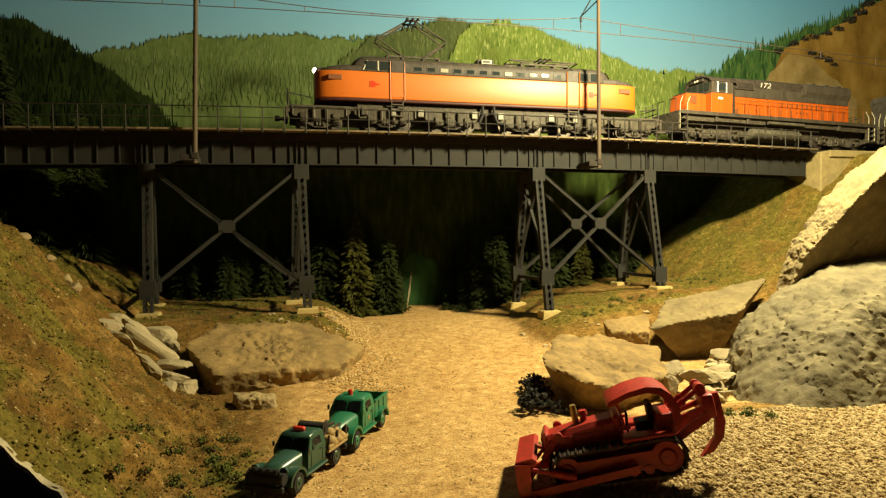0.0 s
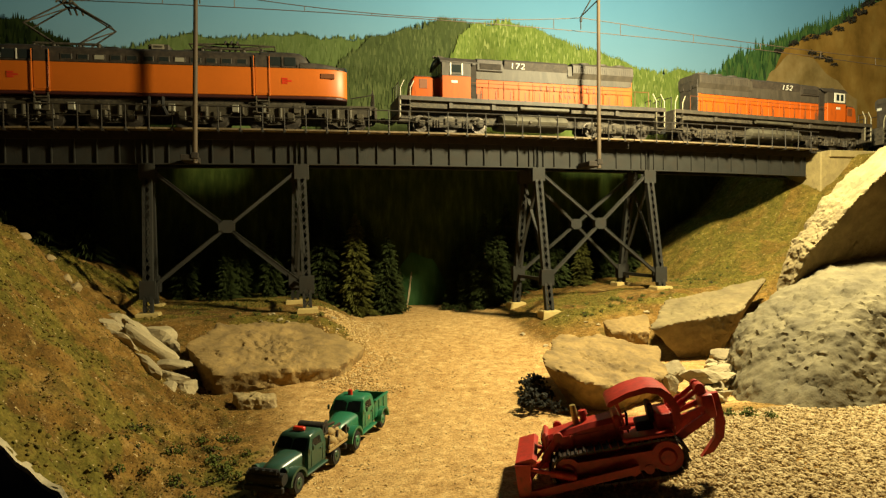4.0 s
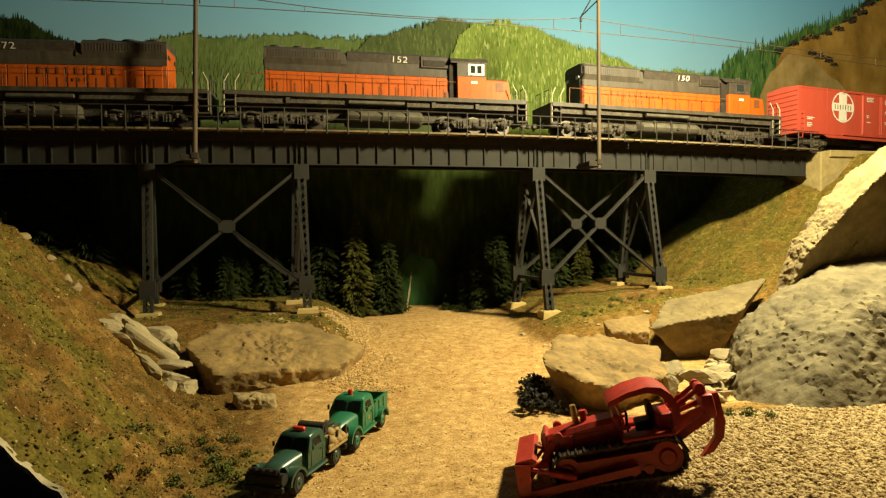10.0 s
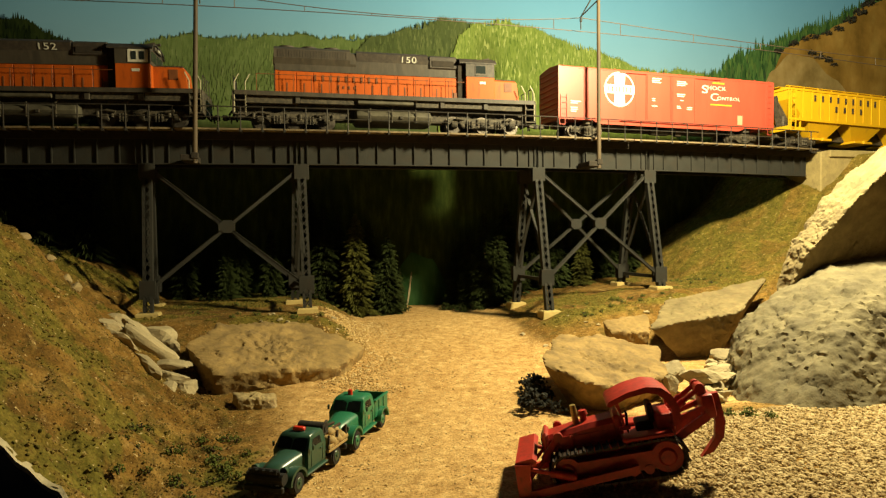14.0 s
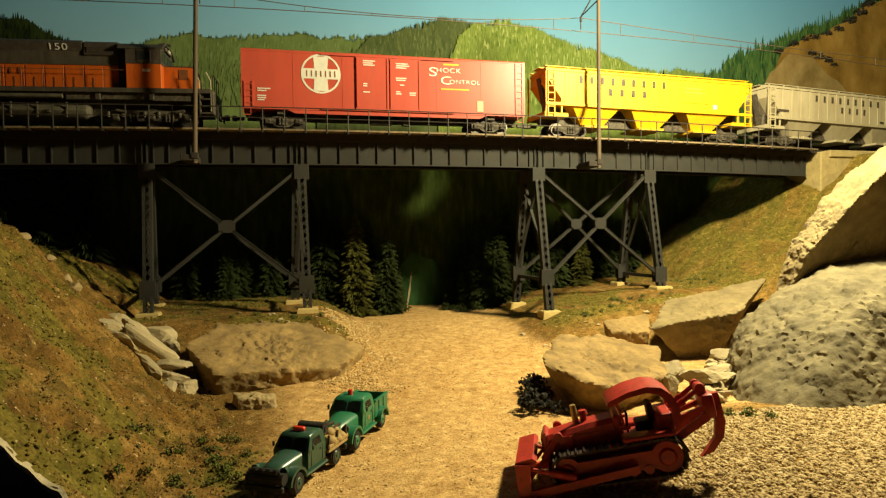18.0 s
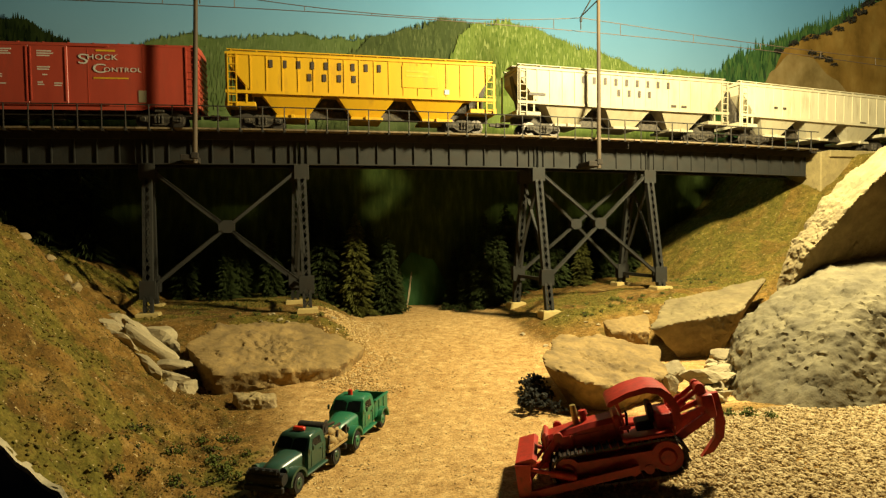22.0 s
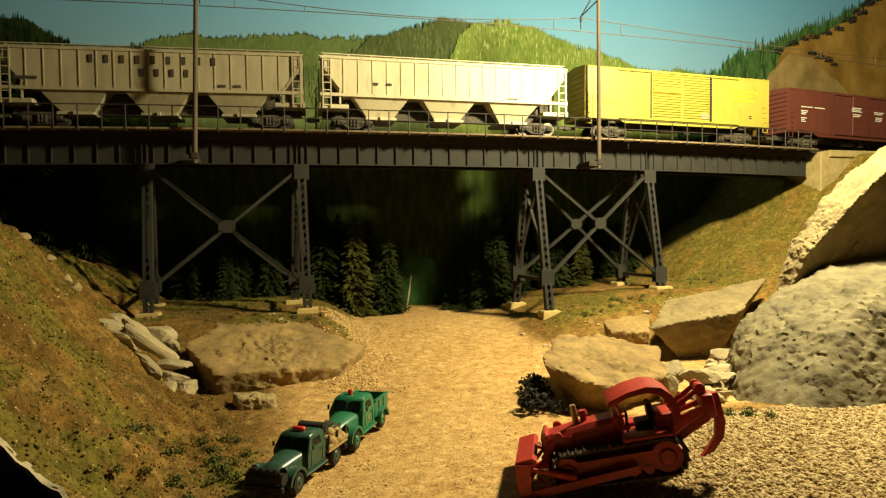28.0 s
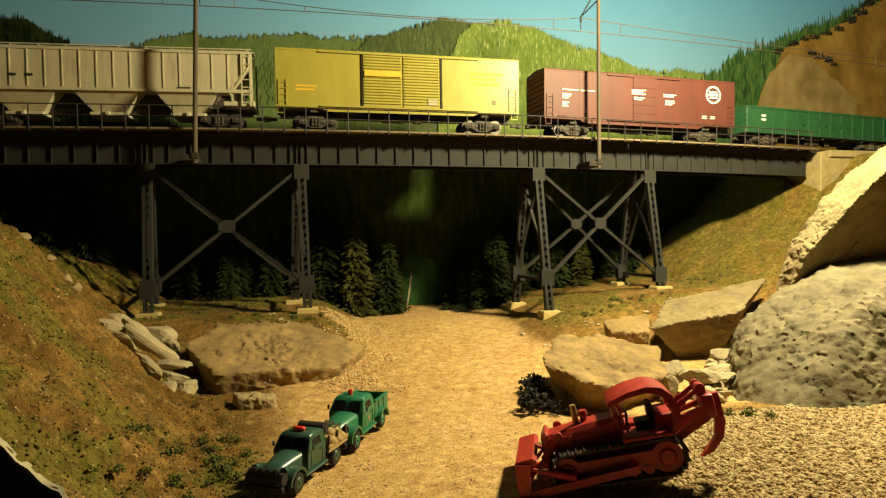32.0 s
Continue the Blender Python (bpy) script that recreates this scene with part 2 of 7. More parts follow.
def soft(x, w=8.0):
    return np.where(x > 40 * w, x, w * np.log1p(np.exp(np.clip(x / w, -40, 40))))


# ---- the ground ----
def road_z(y):
    return -163 + 17 * smooth(y, -210, 70)


def ground_z(x, y, rough=True):
    """Height of the modelled ground, in millimetres."""
    x, y = np.asarray(x, float), np.asarray(y, float)
    road = road_z(y)
    z = road + 0.0
    # banks beside the road, under the bridge
    right_bank = -136 + 0.12 * (np.clip(x, 230, 420) - 285)
    z = z + (right_bank - road) * smooth(x, 240, 305) * smooth(y, -110, -40)
    z = z + (-130 - road) * smooth(-x, -152, -108) * smooth(y, -105, -42)
    # hillside that climbs to the left
    behind = smooth(y, -118, -62)
    knee, foot = 44 - 50 * behind, -160 + 28 * behind
    left = foot + (0.98 - 0.08 * behind) * soft(knee - x, 7) - 3 - 70 * smooth(x - knee, 12, 80) - 0.6 * behind * soft(-46 - x, 8)
    # hillside that climbs to the right, under the end of the bridge
    right = -131 + 0.42 * soft(x - 412, 9) + 0.38 * np.clip(y + 20, 0, 75) * smooth(x, 410, 500) + 24 * smooth(x, 512, 560) + 0.9 * soft(x - 575, 10)
    right = right - 26 * smooth(-y, 70, 140) - 80 * (1 - smooth(x, 330, 408))
    front = -167 + (0.2 * soft(x - 178, 12) - 0.18 * soft(x - 222, 12)) * smooth(-y, 170, 250)
    if rough:
        n = fbm(x, y, 34, 5, 0.55)
        left = left + 7 * n + 4.2 * fbm(x + 90, y, 10, 3) + 2.4 * fbm(x, y + 70, 4.5, 3)
        right = right + 5 * n + 1.5 * fbm(x, y + 50, 8, 3)
        z = z + 1.2 * fbm(x, y, 26, 3) + 1.6 * n * smooth(z - road, 2, 12)
    z = np.maximum(np.maximum(z, left), np.maximum(right, front))
    if rough:
        z = z + 0.55 * fbm(x, y, 2.6, 2)
    top = -9.5 + 0 * x
    return np.minimum(z, top)


def masks(x, y, z):
    """How far a place is road gravel, and how far turf."""
    lift = z - road_z(y)
    n, m = fbm(x, y, 30, 4), fbm(x + 300, y, 11, 4)
    road = np.clip(smooth(-lift, -5, -0.5) * smooth(x + 8 * n, 70, 100), 0, 1)
    turf = smooth(lift, 5, 12) * smooth(y, -75, -50) * smooth(n + 0.6 * m, -0.12, 0.2)
    turf = np.maximum(turf, (0.62 + 0.7 * m) * smooth(x, 385, 440) * smooth(y, -95, -60))
    turf = np.maximum(turf, smooth(m + n * 0.5, -0.08, 0.16) * smooth(x, 0, 25) * smooth(-x, -95, -70) * smooth(-y, 185, 215))
    turf = np.maximum(turf, 0.95 * smooth(n + 0.6 * m, -0.08, 0.14) * smooth(-x, -45, 0) * smooth(-y, 100, 140))
    return road, np.clip(turf, 0, 1)


EDGE = (-6.0, -352.0, 74.0)        # the layout's rounded front corner: centre and radius of the cut


def front_edge(x):
    """y of the layout's front edge."""
    x = np.asarray(x, float)
    return np.where(x > 70, -345.0, -345 + 66 * smooth(70 - x, 0, 50))


def ground_sheet():
    xs = np.concatenate([np.linspace(-2100, -170, 70)[:-1], np.arange(-170, 740, 1.7), np.linspace(742, 3000, 80)])
    ts = np.linspace(0, 1, 300)
    X = np.repeat(xs[:, None], len(ts), 1)
    Y = front_edge(X) + (134 - front_edge(X)) * ts[None, :]
    Z = ground_z(X, Y)
    n, m = X.shape
    co = np.stack([X, Y, Z], -1).reshape(-1, 3) * MM
    i = np.arange(n * m).reshape(n, m)
    quads = np.stack([i[:-1, :-1], i[1:, :-1], i[1:, 1:], i[:-1, 1:]], -1).reshape(-1, 4)
    me = bpy.data.meshes.new("ground")
    me.vertices.add(len(co))
    me.vertices.foreach_set("co", co.ravel())
    me.loops.add(quads.size)
    me.loops.foreach_set("vertex_index", quads.ravel())
    me.polygons.add(len(quads))
    me.polygons.foreach_set("loop_start", np.arange(len(quads)) * 4)
    me.polygons.foreach_set("use_smooth", np.ones(len(quads), bool))
    me.update()
    road, turf = masks(X, Y, Z)
    for key, val in (("road", road), ("turf", turf)):
        me.attributes.new(key, "FLOAT", "POINT").data.foreach_set("value", val.ravel())
    me.materials.append(ground_material())
    return tagged(new("ground", me), "sandy model ground with a gravel road and turf banks", "ground", kind="structure")


def ground_material():
    m = bpy.data.materials.new("scenic_ground")
    m.use_nodes = True
    nt = m.node_tree
    b = nt.nodes["Principled BSDF"]
    b.inputs["Roughness"].default_value, b.inputs["Specular IOR Level"].default_value = 0.95, 0.15
    big, mid, fine = noise_node(nt, 32, 5), noise_node(nt, 190, 5), noise_node(nt, 900, 3)
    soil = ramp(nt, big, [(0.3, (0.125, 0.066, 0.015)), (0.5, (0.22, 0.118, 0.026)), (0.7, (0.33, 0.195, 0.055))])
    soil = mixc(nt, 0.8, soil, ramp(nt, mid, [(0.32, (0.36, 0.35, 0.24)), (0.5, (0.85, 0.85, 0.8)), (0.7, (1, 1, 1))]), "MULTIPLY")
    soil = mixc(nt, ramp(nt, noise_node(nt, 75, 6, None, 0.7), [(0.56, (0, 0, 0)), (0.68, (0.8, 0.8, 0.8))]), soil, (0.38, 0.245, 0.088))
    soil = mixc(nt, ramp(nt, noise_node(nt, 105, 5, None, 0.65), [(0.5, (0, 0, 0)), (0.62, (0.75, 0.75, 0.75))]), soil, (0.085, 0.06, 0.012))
    sand = ramp(nt, mid, [(0.3, (0.38, 0.22, 0.078)), (0.5, (0.53, 0.33, 0.125)), (0.72, (0.72, 0.49, 0.215))])
    sand = mixc(nt, 0.5, sand, ramp(nt, big, [(0.35, (0.8, 0.72, 0.62)), (0.6, (1, 1, 1))]), "MULTIPLY")
    turf = ramp(nt, mid, [(0.3, (0.07, 0.062, 0.009)), (0.55, (0.15, 0.12, 0.02)), (0.75, (0.27, 0.195, 0.045))])
    a = nt.nodes.new("ShaderNodeAttribute")
    a.attribute_name = "road"
    g = nt.nodes.new("ShaderNodeAttribute")
    g.attribute_name = "turf"
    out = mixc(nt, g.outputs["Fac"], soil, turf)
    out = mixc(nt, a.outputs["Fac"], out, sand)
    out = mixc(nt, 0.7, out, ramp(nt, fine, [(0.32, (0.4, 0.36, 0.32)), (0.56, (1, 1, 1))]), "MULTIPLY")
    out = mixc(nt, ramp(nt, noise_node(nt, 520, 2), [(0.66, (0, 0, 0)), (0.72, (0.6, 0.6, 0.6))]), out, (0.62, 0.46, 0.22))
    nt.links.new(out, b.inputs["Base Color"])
    bn = nt.nodes.new("ShaderNodeBump")
    bn.inputs["Strength"].default_value, bn.inputs["Distance"].default_value = 0.7, 0.0008
    nt.links.new(fine, bn.inputs["Height"])
    nt.links.new(bn.outputs[0], b.inputs["Normal"])
    return m


ground = ground_sheet()


def fascia():
    """Board that closes the front of the layout, and the plaster lip over it."""
    bm, lip = fresh(), fresh()
    xs = [-2100, -900, -300] + [-170 + 3 * i for i in range(92)] + [300, 700, 1500, 3000]
    rows = []
    for x in xs:
        y, z = float(front_edge(x)), float(ground_z(x, front_edge(x)))
        rows.append((x, y, z))
    for dy0, dy1, top, bottom, b in ((-1.0, 1.0, -1.8, -700, bm), (-0.9, 1.2, 0.6, -1.6, lip)):
        secs = [[(x, y + dy0, z + bottom if b is lip else bottom), (x, y + dy1, z + bottom if b is lip else bottom), (x, y + dy1, z + top), (x, y + dy0, z + top - (0.8 if b is lip else 0))] for x, y, z in rows]
        loft(b, secs)
    tagged(part("fascia", bm, fascia_blue), "slate blue fascia board along the layout front", "fascia", kind="structure")
    tagged(part("trim", lip, plaster, smooth=40), "pale plaster lip along the layout edge", "trim", kind="structure")


fascia()
bm = fresh()
box(bm, -2600, 3600, -2600, 1500, -1010, -1000)
tagged(part("floor", bm, material("room_floor", (0.12, 0.11, 0.1), 0.7, 0, 0.2, 8, 0.1)), "dark grey room floor", "floor", kind="structure")


# ---- the painted backdrop ----
def paint_material(name, low, mid_, high, scale=150, stroke=(1, 1, 0.22), fleck=None):
    m = bpy.data.materials.new(name)
    m.use_nodes = True
    nt = m.node_tree
    b = nt.nodes["Principled BSDF"]
    b.inputs["Roughness"].default_value, b.inputs["Specular IOR Level"].default_value = 0.92, 0.06
    big, fine = noise_node(nt, 26, 4), noise_node(nt, scale, 5, stroke)
    out = ramp(nt, fine, [(0.32, low), (0.52, mid_), (0.72, high)])
    out = mixc(nt, 0.7, out, ramp(nt, big, [(0.3, (0.5, 0.55, 0.5)), (0.65, (1, 1, 1))]), "MULTIPLY")
    if fleck:
        out = mixc(nt, ramp(nt, noise_node(nt, scale * 2.2, 2, stroke), [(0.64, (0, 0, 0)), (0.72, (0.8, 0.8, 0.8))]), out, fleck)
    nt.links.new(dimmed(nt, out), b.inputs["Base Color"])
    return m


def sky_material():
    m = bpy.data.materials.new("painted_sky")
    m.use_nodes = True
    nt = m.node_tree
    b = nt.nodes["Principled BSDF"]
    b.inputs["Roughness"].default_value, b.inputs["Specular IOR Level"].default_value = 0.92, 0.06
    co = nt.nodes.new("ShaderNodeTexCoord").outputs["Object"]
    sp = nt.nodes.new("ShaderNodeSeparateXYZ")
    nt.links.new(co, sp.inputs[0])
    rng = nt.nodes.new("ShaderNodeMapRange")
    rng.inputs[1].default_value, rng.inputs[2].default_value = 0.06, 0.24
    nt.links.new(sp.outputs[2], rng.inputs[0])
    out = ramp(nt, rng.outputs[0], [(0.0, (0.29, 0.50, 0.68)), (0.5, (0.18, 0.43, 0.70)), (1.0, (0.10, 0.34, 0.66))])
    out = mixc(nt, 0.3, out, ramp(nt, noise_node(nt, 14, 4), [(0.3, (0.8, 0.85, 0.85)), (0.7, (1, 1, 1))]), "MULTIPLY")
    nt.links.new(dimmed(nt, out), b.inputs["Base Color"])
    return m


BACK_Y = 134.0
bm = fresh()
box(bm, -2100, 3000, BACK_Y, BACK_Y + 6, -180, 900)
sky = tagged(part("backdrop", bm, sky_material()), "painted blue sky backdrop board behind the track", "backdrop", kind="structure")


def ridge(name, keys, depth, mat, label, spike=5.0, step=2.2, seed=1, low=-175):
    """A painted range of hills: a thin board with a tree-toothed upper edge."""
    rnd = random.Random(seed)
    bm = fresh()
    x, pts = keys[0][0], []
    while x < keys[-1][0]:
        for (xa, za), (xb, zb) in zip(keys, keys[1:]):
            if xa <= x <= xb:
                t = (x - xa) / (xb - xa)
                t = t * t * (3 - 2 * t) * 0.6 + t * 0.4
                z = za + (zb - za) * t
                break
        z += 2.2 * math.sin(x * 0.07 + seed) + 1.3 * math.sin(x * 0.19)
        if spike:
            h = spike * rnd.uniform(0.25, 1.0) ** 1.5
            w = step * rnd.uniform(0.4, 0.75)
            pts += [(x, z), (x + w * 0.5, z + h), (x + w, z + rnd.uniform(-0.8, 0.8))]
            x += w + step * rnd.uniform(0.0, 0.25)
        else:
            pts.append((x, z))
            x += step
    front, back, y0, y1 = [], [], BACK_Y - depth, BACK_Y - depth + 0.4
    for px_, pz in pts:
        front.append((bm.verts.new((px_, y0, pz)), bm.verts.new((px_, y0, low))))
        back.append((bm.verts.new((px_, y1, pz)), bm.verts.new((px_, y1, low))))
    for (a, b, c, d) in zip(front, front[1:], back, back[1:]):
        bm.faces.new((a[1], b[1], b[0], a[0]))
        bm.faces.new((a[0], b[0], d[0], c[0]))
    return tagged(part(name, bm, mat), label, "painted hills", kind="structure")


def stroke_material(name, cols):
    """Brush strokes, each in one tint of a short palette."""
    m = bpy.data.materials.new(name)
    m.use_nodes = True
    nt = m.node_tree
    b = nt.nodes["Principled BSDF"]
    b.inputs["Roughness"].default_value, b.inputs["Specular IOR Level"].default_value = 0.95, 0.05
    g = nt.nodes.new("ShaderNodeNewGeometry")
    out = ramp(nt, g.outputs["Random Per Island"], [(k / (len(cols) - 1), c) for k, c in enumerate(cols)])
    out = mixc(nt, 0.35, out, ramp(nt, noise_node(nt, 22, 4), [(0.35, (0.45, 0.5, 0.42)), (0.62, (1, 1, 1))]), "MULTIPLY")
    nt.links.new(dimmed(nt, out), b.inputs["Base Color"])
    return m


def tree_strokes(name, keys, depth, cols, label, n, deep, size, seed, x_end=None):
    """Painted spires of trees under a ridge line, laid one before the other from top to bottom."""
    rs = np.random.RandomState(seed)
    kx, kz = [k[0] for k in keys], [k[1] for k in keys]
    x = rs.uniform(max(kx[0], -420), min(kx[-1], 900), n)
    drop = deep * rs.rand(n) ** 1.1
    z = np.interp(x, kx, kz) + 2.2 * np.sin(x * 0.07 + seed) - drop
    h = rs.uniform(size[0], size[1], n) * (0.8 + 0.5 * drop / deep)
    w = h * rs.uniform(0.10, 0.2, n)
    y = BACK_Y - depth - 0.08 - 0.9 * drop / deep
    lean = rs.uniform(-0.35, 0.35, n)
    co = np.stack([np.stack([x - w, y, z - h * 0.35], -1), np.stack([x + w, y, z - h * 0.35], -1), np.stack([x + w * 0.6, y, z + h * 0.2], -1), np.stack([x + lean, y, z + h * 0.65], -1), np.stack([x - w * 0.7, y, z + h * 0.15], -1)], 1).reshape(-1, 3) * MM
    me = bpy.data.meshes.new(name)
    me.from_pydata(co.tolist(), [], (np.arange(n)[:, None] * 5 + np.arange(5)[None]).tolist())
    me.materials.append(stroke_material(name + "_paint", cols))
    return tagged(new(name, me), label, kind="stuff")


hill_dim = paint_material("dim_green_paint", (0.13, 0.185, 0.062), (0.165, 0.225, 0.078), (0.20, 0.26, 0.10), 170)
hill_mid = paint_material("shaded_green_paint", (0.075, 0.10, 0.04), (0.10, 0.13, 0.05), (0.14, 0.17, 0.07), 190)
hill_lit = paint_material("sunlit_green_paint", (0.17, 0.24, 0.055), (0.235, 0.31, 0.075), (0.31, 0.385, 0.105), 230, fleck=(0.55, 0.62, 0.22))
hill_dark = paint_material("dark_forest_paint", (0.014, 0.025, 0.008), (0.026, 0.042, 0.011), (0.045, 0.066, 0.018), 170)
# low forest tone, kept dark to stand in for the bridge's shade as well
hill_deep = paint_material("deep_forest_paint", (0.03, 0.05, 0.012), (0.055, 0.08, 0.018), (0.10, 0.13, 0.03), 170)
hill_right = paint_material("leaf_green_paint", (0.035, 0.085, 0.028), (0.06, 0.135, 0.042), (0.10, 0.20, 0.06), 190)
hill_brown = paint_material("ochre_hill_paint", (0.21, 0.12, 0.026), (0.33, 0.19, 0.044), (0.42, 0.27, 0.075), 40, (1, 1, 0.6))
ridge("backdrop_far_hills", [(-390, 85), (-167, 71), (-81, 80), (-43, 91), (-8, 101), (90, 108), (163, 111), (208, 108), (312, 96)], 1.2, hill_dim, "hazy green forested hills painted on the backdrop", 5, 2.3, 1)
ridge("backdrop_shaded_hill", [(120, 61), (152, 95), (174, 110), (207, 123), (247, 134), (300, 122), (349, 114), (405, 99), (445, 88), (506, 81), (549, 77), (608, 74)], 3.2, hill_mid, "shaded forested hill painted on the backdrop", 5, 2.1, 2)
ridge("backdrop_sunlit_hill", [(237, 61), (252, 99), (260, 119), (278, 132), (311, 135), (348, 126), (404, 111), (444, 99), (476, 93), (505, 95), (561, 90)], 5.4, hill_lit, "bright sunlit forested hill painted on the backdrop", 4.5, 2.0, 3)
ridge("backdrop_lower_forest", [(-2000, -4), (-300, -6), (0, -8), (400, -8), (640, -2), (700, -30)], 10.5, hill_deep, "forest painted low on the backdrop, darkened for the bridge's shade", 6, 3.0, 9)
ridge("backdrop_left_hill", [(-1877, 118), (-465, 116), (-200, 109), (-147, 106), (-118, 104), (-97, 94), (-77, 82), (-56, 66), (-28, 44), (4, 14), (30, -10)], 9, hill_dark, "dark wooded hill painted on the backdrop", 6, 3.0, 4)
ridge("backdrop_right_hill", [(504, 76), (547, 92), (575, 112), (627, 134), (688, 156), (727, 174), (783, 204), (897, 240)], 8, hill_right, "blue-green wooded slope painted on the backdrop", 14, 4.2, 5)
ridge("backdrop_brown_hill", [(594, 52), (614, 95), (637, 125), (674, 143), (721, 163), (753, 182), (803, 204), (933, 242), (2827, 278)], 12, hill_brown, "bare ochre hillside behind the track", 0, 3.0, 6)

tree_strokes("far_hill_trees", [(-390, 85), (-167, 71), (-81, 80), (-43, 91), (-8, 101), (90, 108), (163, 111), (208, 108), (312, 96)], 1.2, [(0.12, 0.175, 0.055), (0.15, 0.21, 0.068), (0.17, 0.23, 0.08), (0.135, 0.19, 0.06), (0.22, 0.275, 0.11)], "hazy painted spires of far fir trees", 4200, 62, (4, 8), 41)
tree_strokes("shaded_hill_trees", [(120, 61), (152, 95), (174, 110), (207, 123), (247, 134), (300, 122), (349, 114), (405, 99), (445, 88), (506, 81), (549, 77), (608, 74)], 3.2, [(0.075, 0.10, 0.036), (0.09, 0.12, 0.044), (0.11, 0.14, 0.052), (0.15, 0.18, 0.07)], "painted fir trees on the shaded hill", 4200, 66, (4.5, 9), 42)
tree_strokes("sunlit_hill_trees", [(237, 61), (252, 99), (260, 119), (278, 132), (311, 135), (348, 126), (404, 111), (444, 99), (476, 93), (505, 95), (561, 90)], 5.4, [(0.13, 0.195, 0.04), (0.20, 0.275, 0.06), (0.26, 0.335, 0.08), (0.165, 0.235, 0.048), (0.46, 0.52, 0.19)], "bright painted fir trees on the sunlit hill", 4200, 72, (4, 8.5), 43)
tree_strokes("right_hill_trees", [(504, 76), (547, 92), (575, 112), (627, 134), (688, 156), (727, 174), (783, 204), (897, 240)], 8.0, [(0.022, 0.06, 0.022), (0.045, 0.115, 0.035), (0.075, 0.16, 0.048), (0.11, 0.19, 0.05), (0.03, 0.06, 0.03)], "painted blue-green fir trees on the slope", 2000, 62, (8, 17), 44)
tree_strokes("left_hill_trees", [(-1877, 118), (-465, 116), (-200, 109), (-147, 106), (-118, 104), (-97, 94), (-77, 82), (-56, 66), (-28, 44), (4, 14), (30, -10)], 9.0, [(0.005, 0.011, 0.004), (0.011, 0.02, 0.006), (0.018, 0.03, 0.008), (0.03, 0.045, 0.012)], "dark painted fir trees on the wooded hill", 2400, 70, (6, 13), 45)
hill_pale = paint_material("pale_ochre_paint", (0.26, 0.17, 0.06), (0.36, 0.25, 0.10), (0.45, 0.33, 0.15), 60, (1, 1, 0.6))
meadow_green = paint_material("meadow_green_paint", (0.03, 0.09, 0.03), (0.055, 0.14, 0.05), (0.09, 0.19, 0.07), 90)
ridge("backdrop_mound", [(602, 72), (617, 103), (643, 119), (673, 114), (704, 95), (736, 70)], 13.4, hill_pale, "pale ochre mound on the painted hillside", 0, 3.0, 12, 40)
ridge("backdrop_meadow", [(186, -134), (198, -107), (208, -97), (228, -99), (239, -119), (247, -150)], 11.6, meadow_green, "bright green meadow painted low on the backdrop", 0, 3.0, 13, -160)

bm = fresh()
prism(bm, [(206.4, -114), (207.3, -113.4), (207.0, -119), (206.2, -124), (205.8, -131), (204.6, -137), (203.4, -145), (201.6, -145), (203.4, -137), (204.0, -131), (205.2, -124), (205.8, -119)], BACK_Y - 12.4, BACK_Y - 11.8)
tagged(part("backdrop_waterfall", bm, plaster), "thin white waterfall painted low on the backdrop", "painted waterfall", kind="structure")


# ---- rails, deck and bridge ----
BRIDGE_A, BRIDGE_B = -190.0, 552.0          # ends of the steelwork
TOWERS = ((-3.5, 100.0, -0.13), (282.6, 382.6, -0.06))


def tz(s, z):
    return track_z(s) + z


def along(s, y, z):
    return (s, track_y(s) + y, track_z(s) + z)


def swept(bm, a, b, y0, y1, z0, z1, step=15.0):
    n = max(1, int(abs(b - a) / step))
    loft(bm, [[along(s, y0, z0), along(s, y1, z0), along(s, y1, z1), along(s, y0, z1)] for s in (a + (b - a) * i / n for i in range(n + 1))])
    return bm


def rails():
    t = thing("railway_track", P(0, 0, 0), "steel rails on dark creosoted ties", "track")
    for y in (-8.6, 8.6):
        bm = fresh()
        swept(bm, -2050, 2900, y - 0.45, y + 0.45, -0.7, 0.0, 22)
        swept(bm, -2050, 2900, y - 0.2, y + 0.2, -1.6, -0.7, 22)
        swept(bm, -2050, 2900, y - 1.0, y + 1.0, -2.1, -1.6, 22)
        part("rail", bm, rail_steel, t)
    bm = fresh()
    box(bm, -1.15, 1.15, -15.5, 15.5, -4.6, -2.1, 0.15)
    me = mesh_of("tie", bm, deck_dark)
    s = -186.0
    while s < 640:
        m = track_pose(s, 8)
        again("tie", me, t, m)
        s += 4.6
    bm = fresh()
    for a, b in ((-2050, -192), (640, 2900)):
        s = a
        while s < b:
            box(bm, s - 1.2, s + 1.2, track_y(s) - 15, track_y(s) + 15, track_z(s) - 4.6, track_z(s) - 2.1)
            s += 6
    tagged(part("far_ties", bm, deck_dark, t), "ties of the hidden track", kind="stuff")


rails()


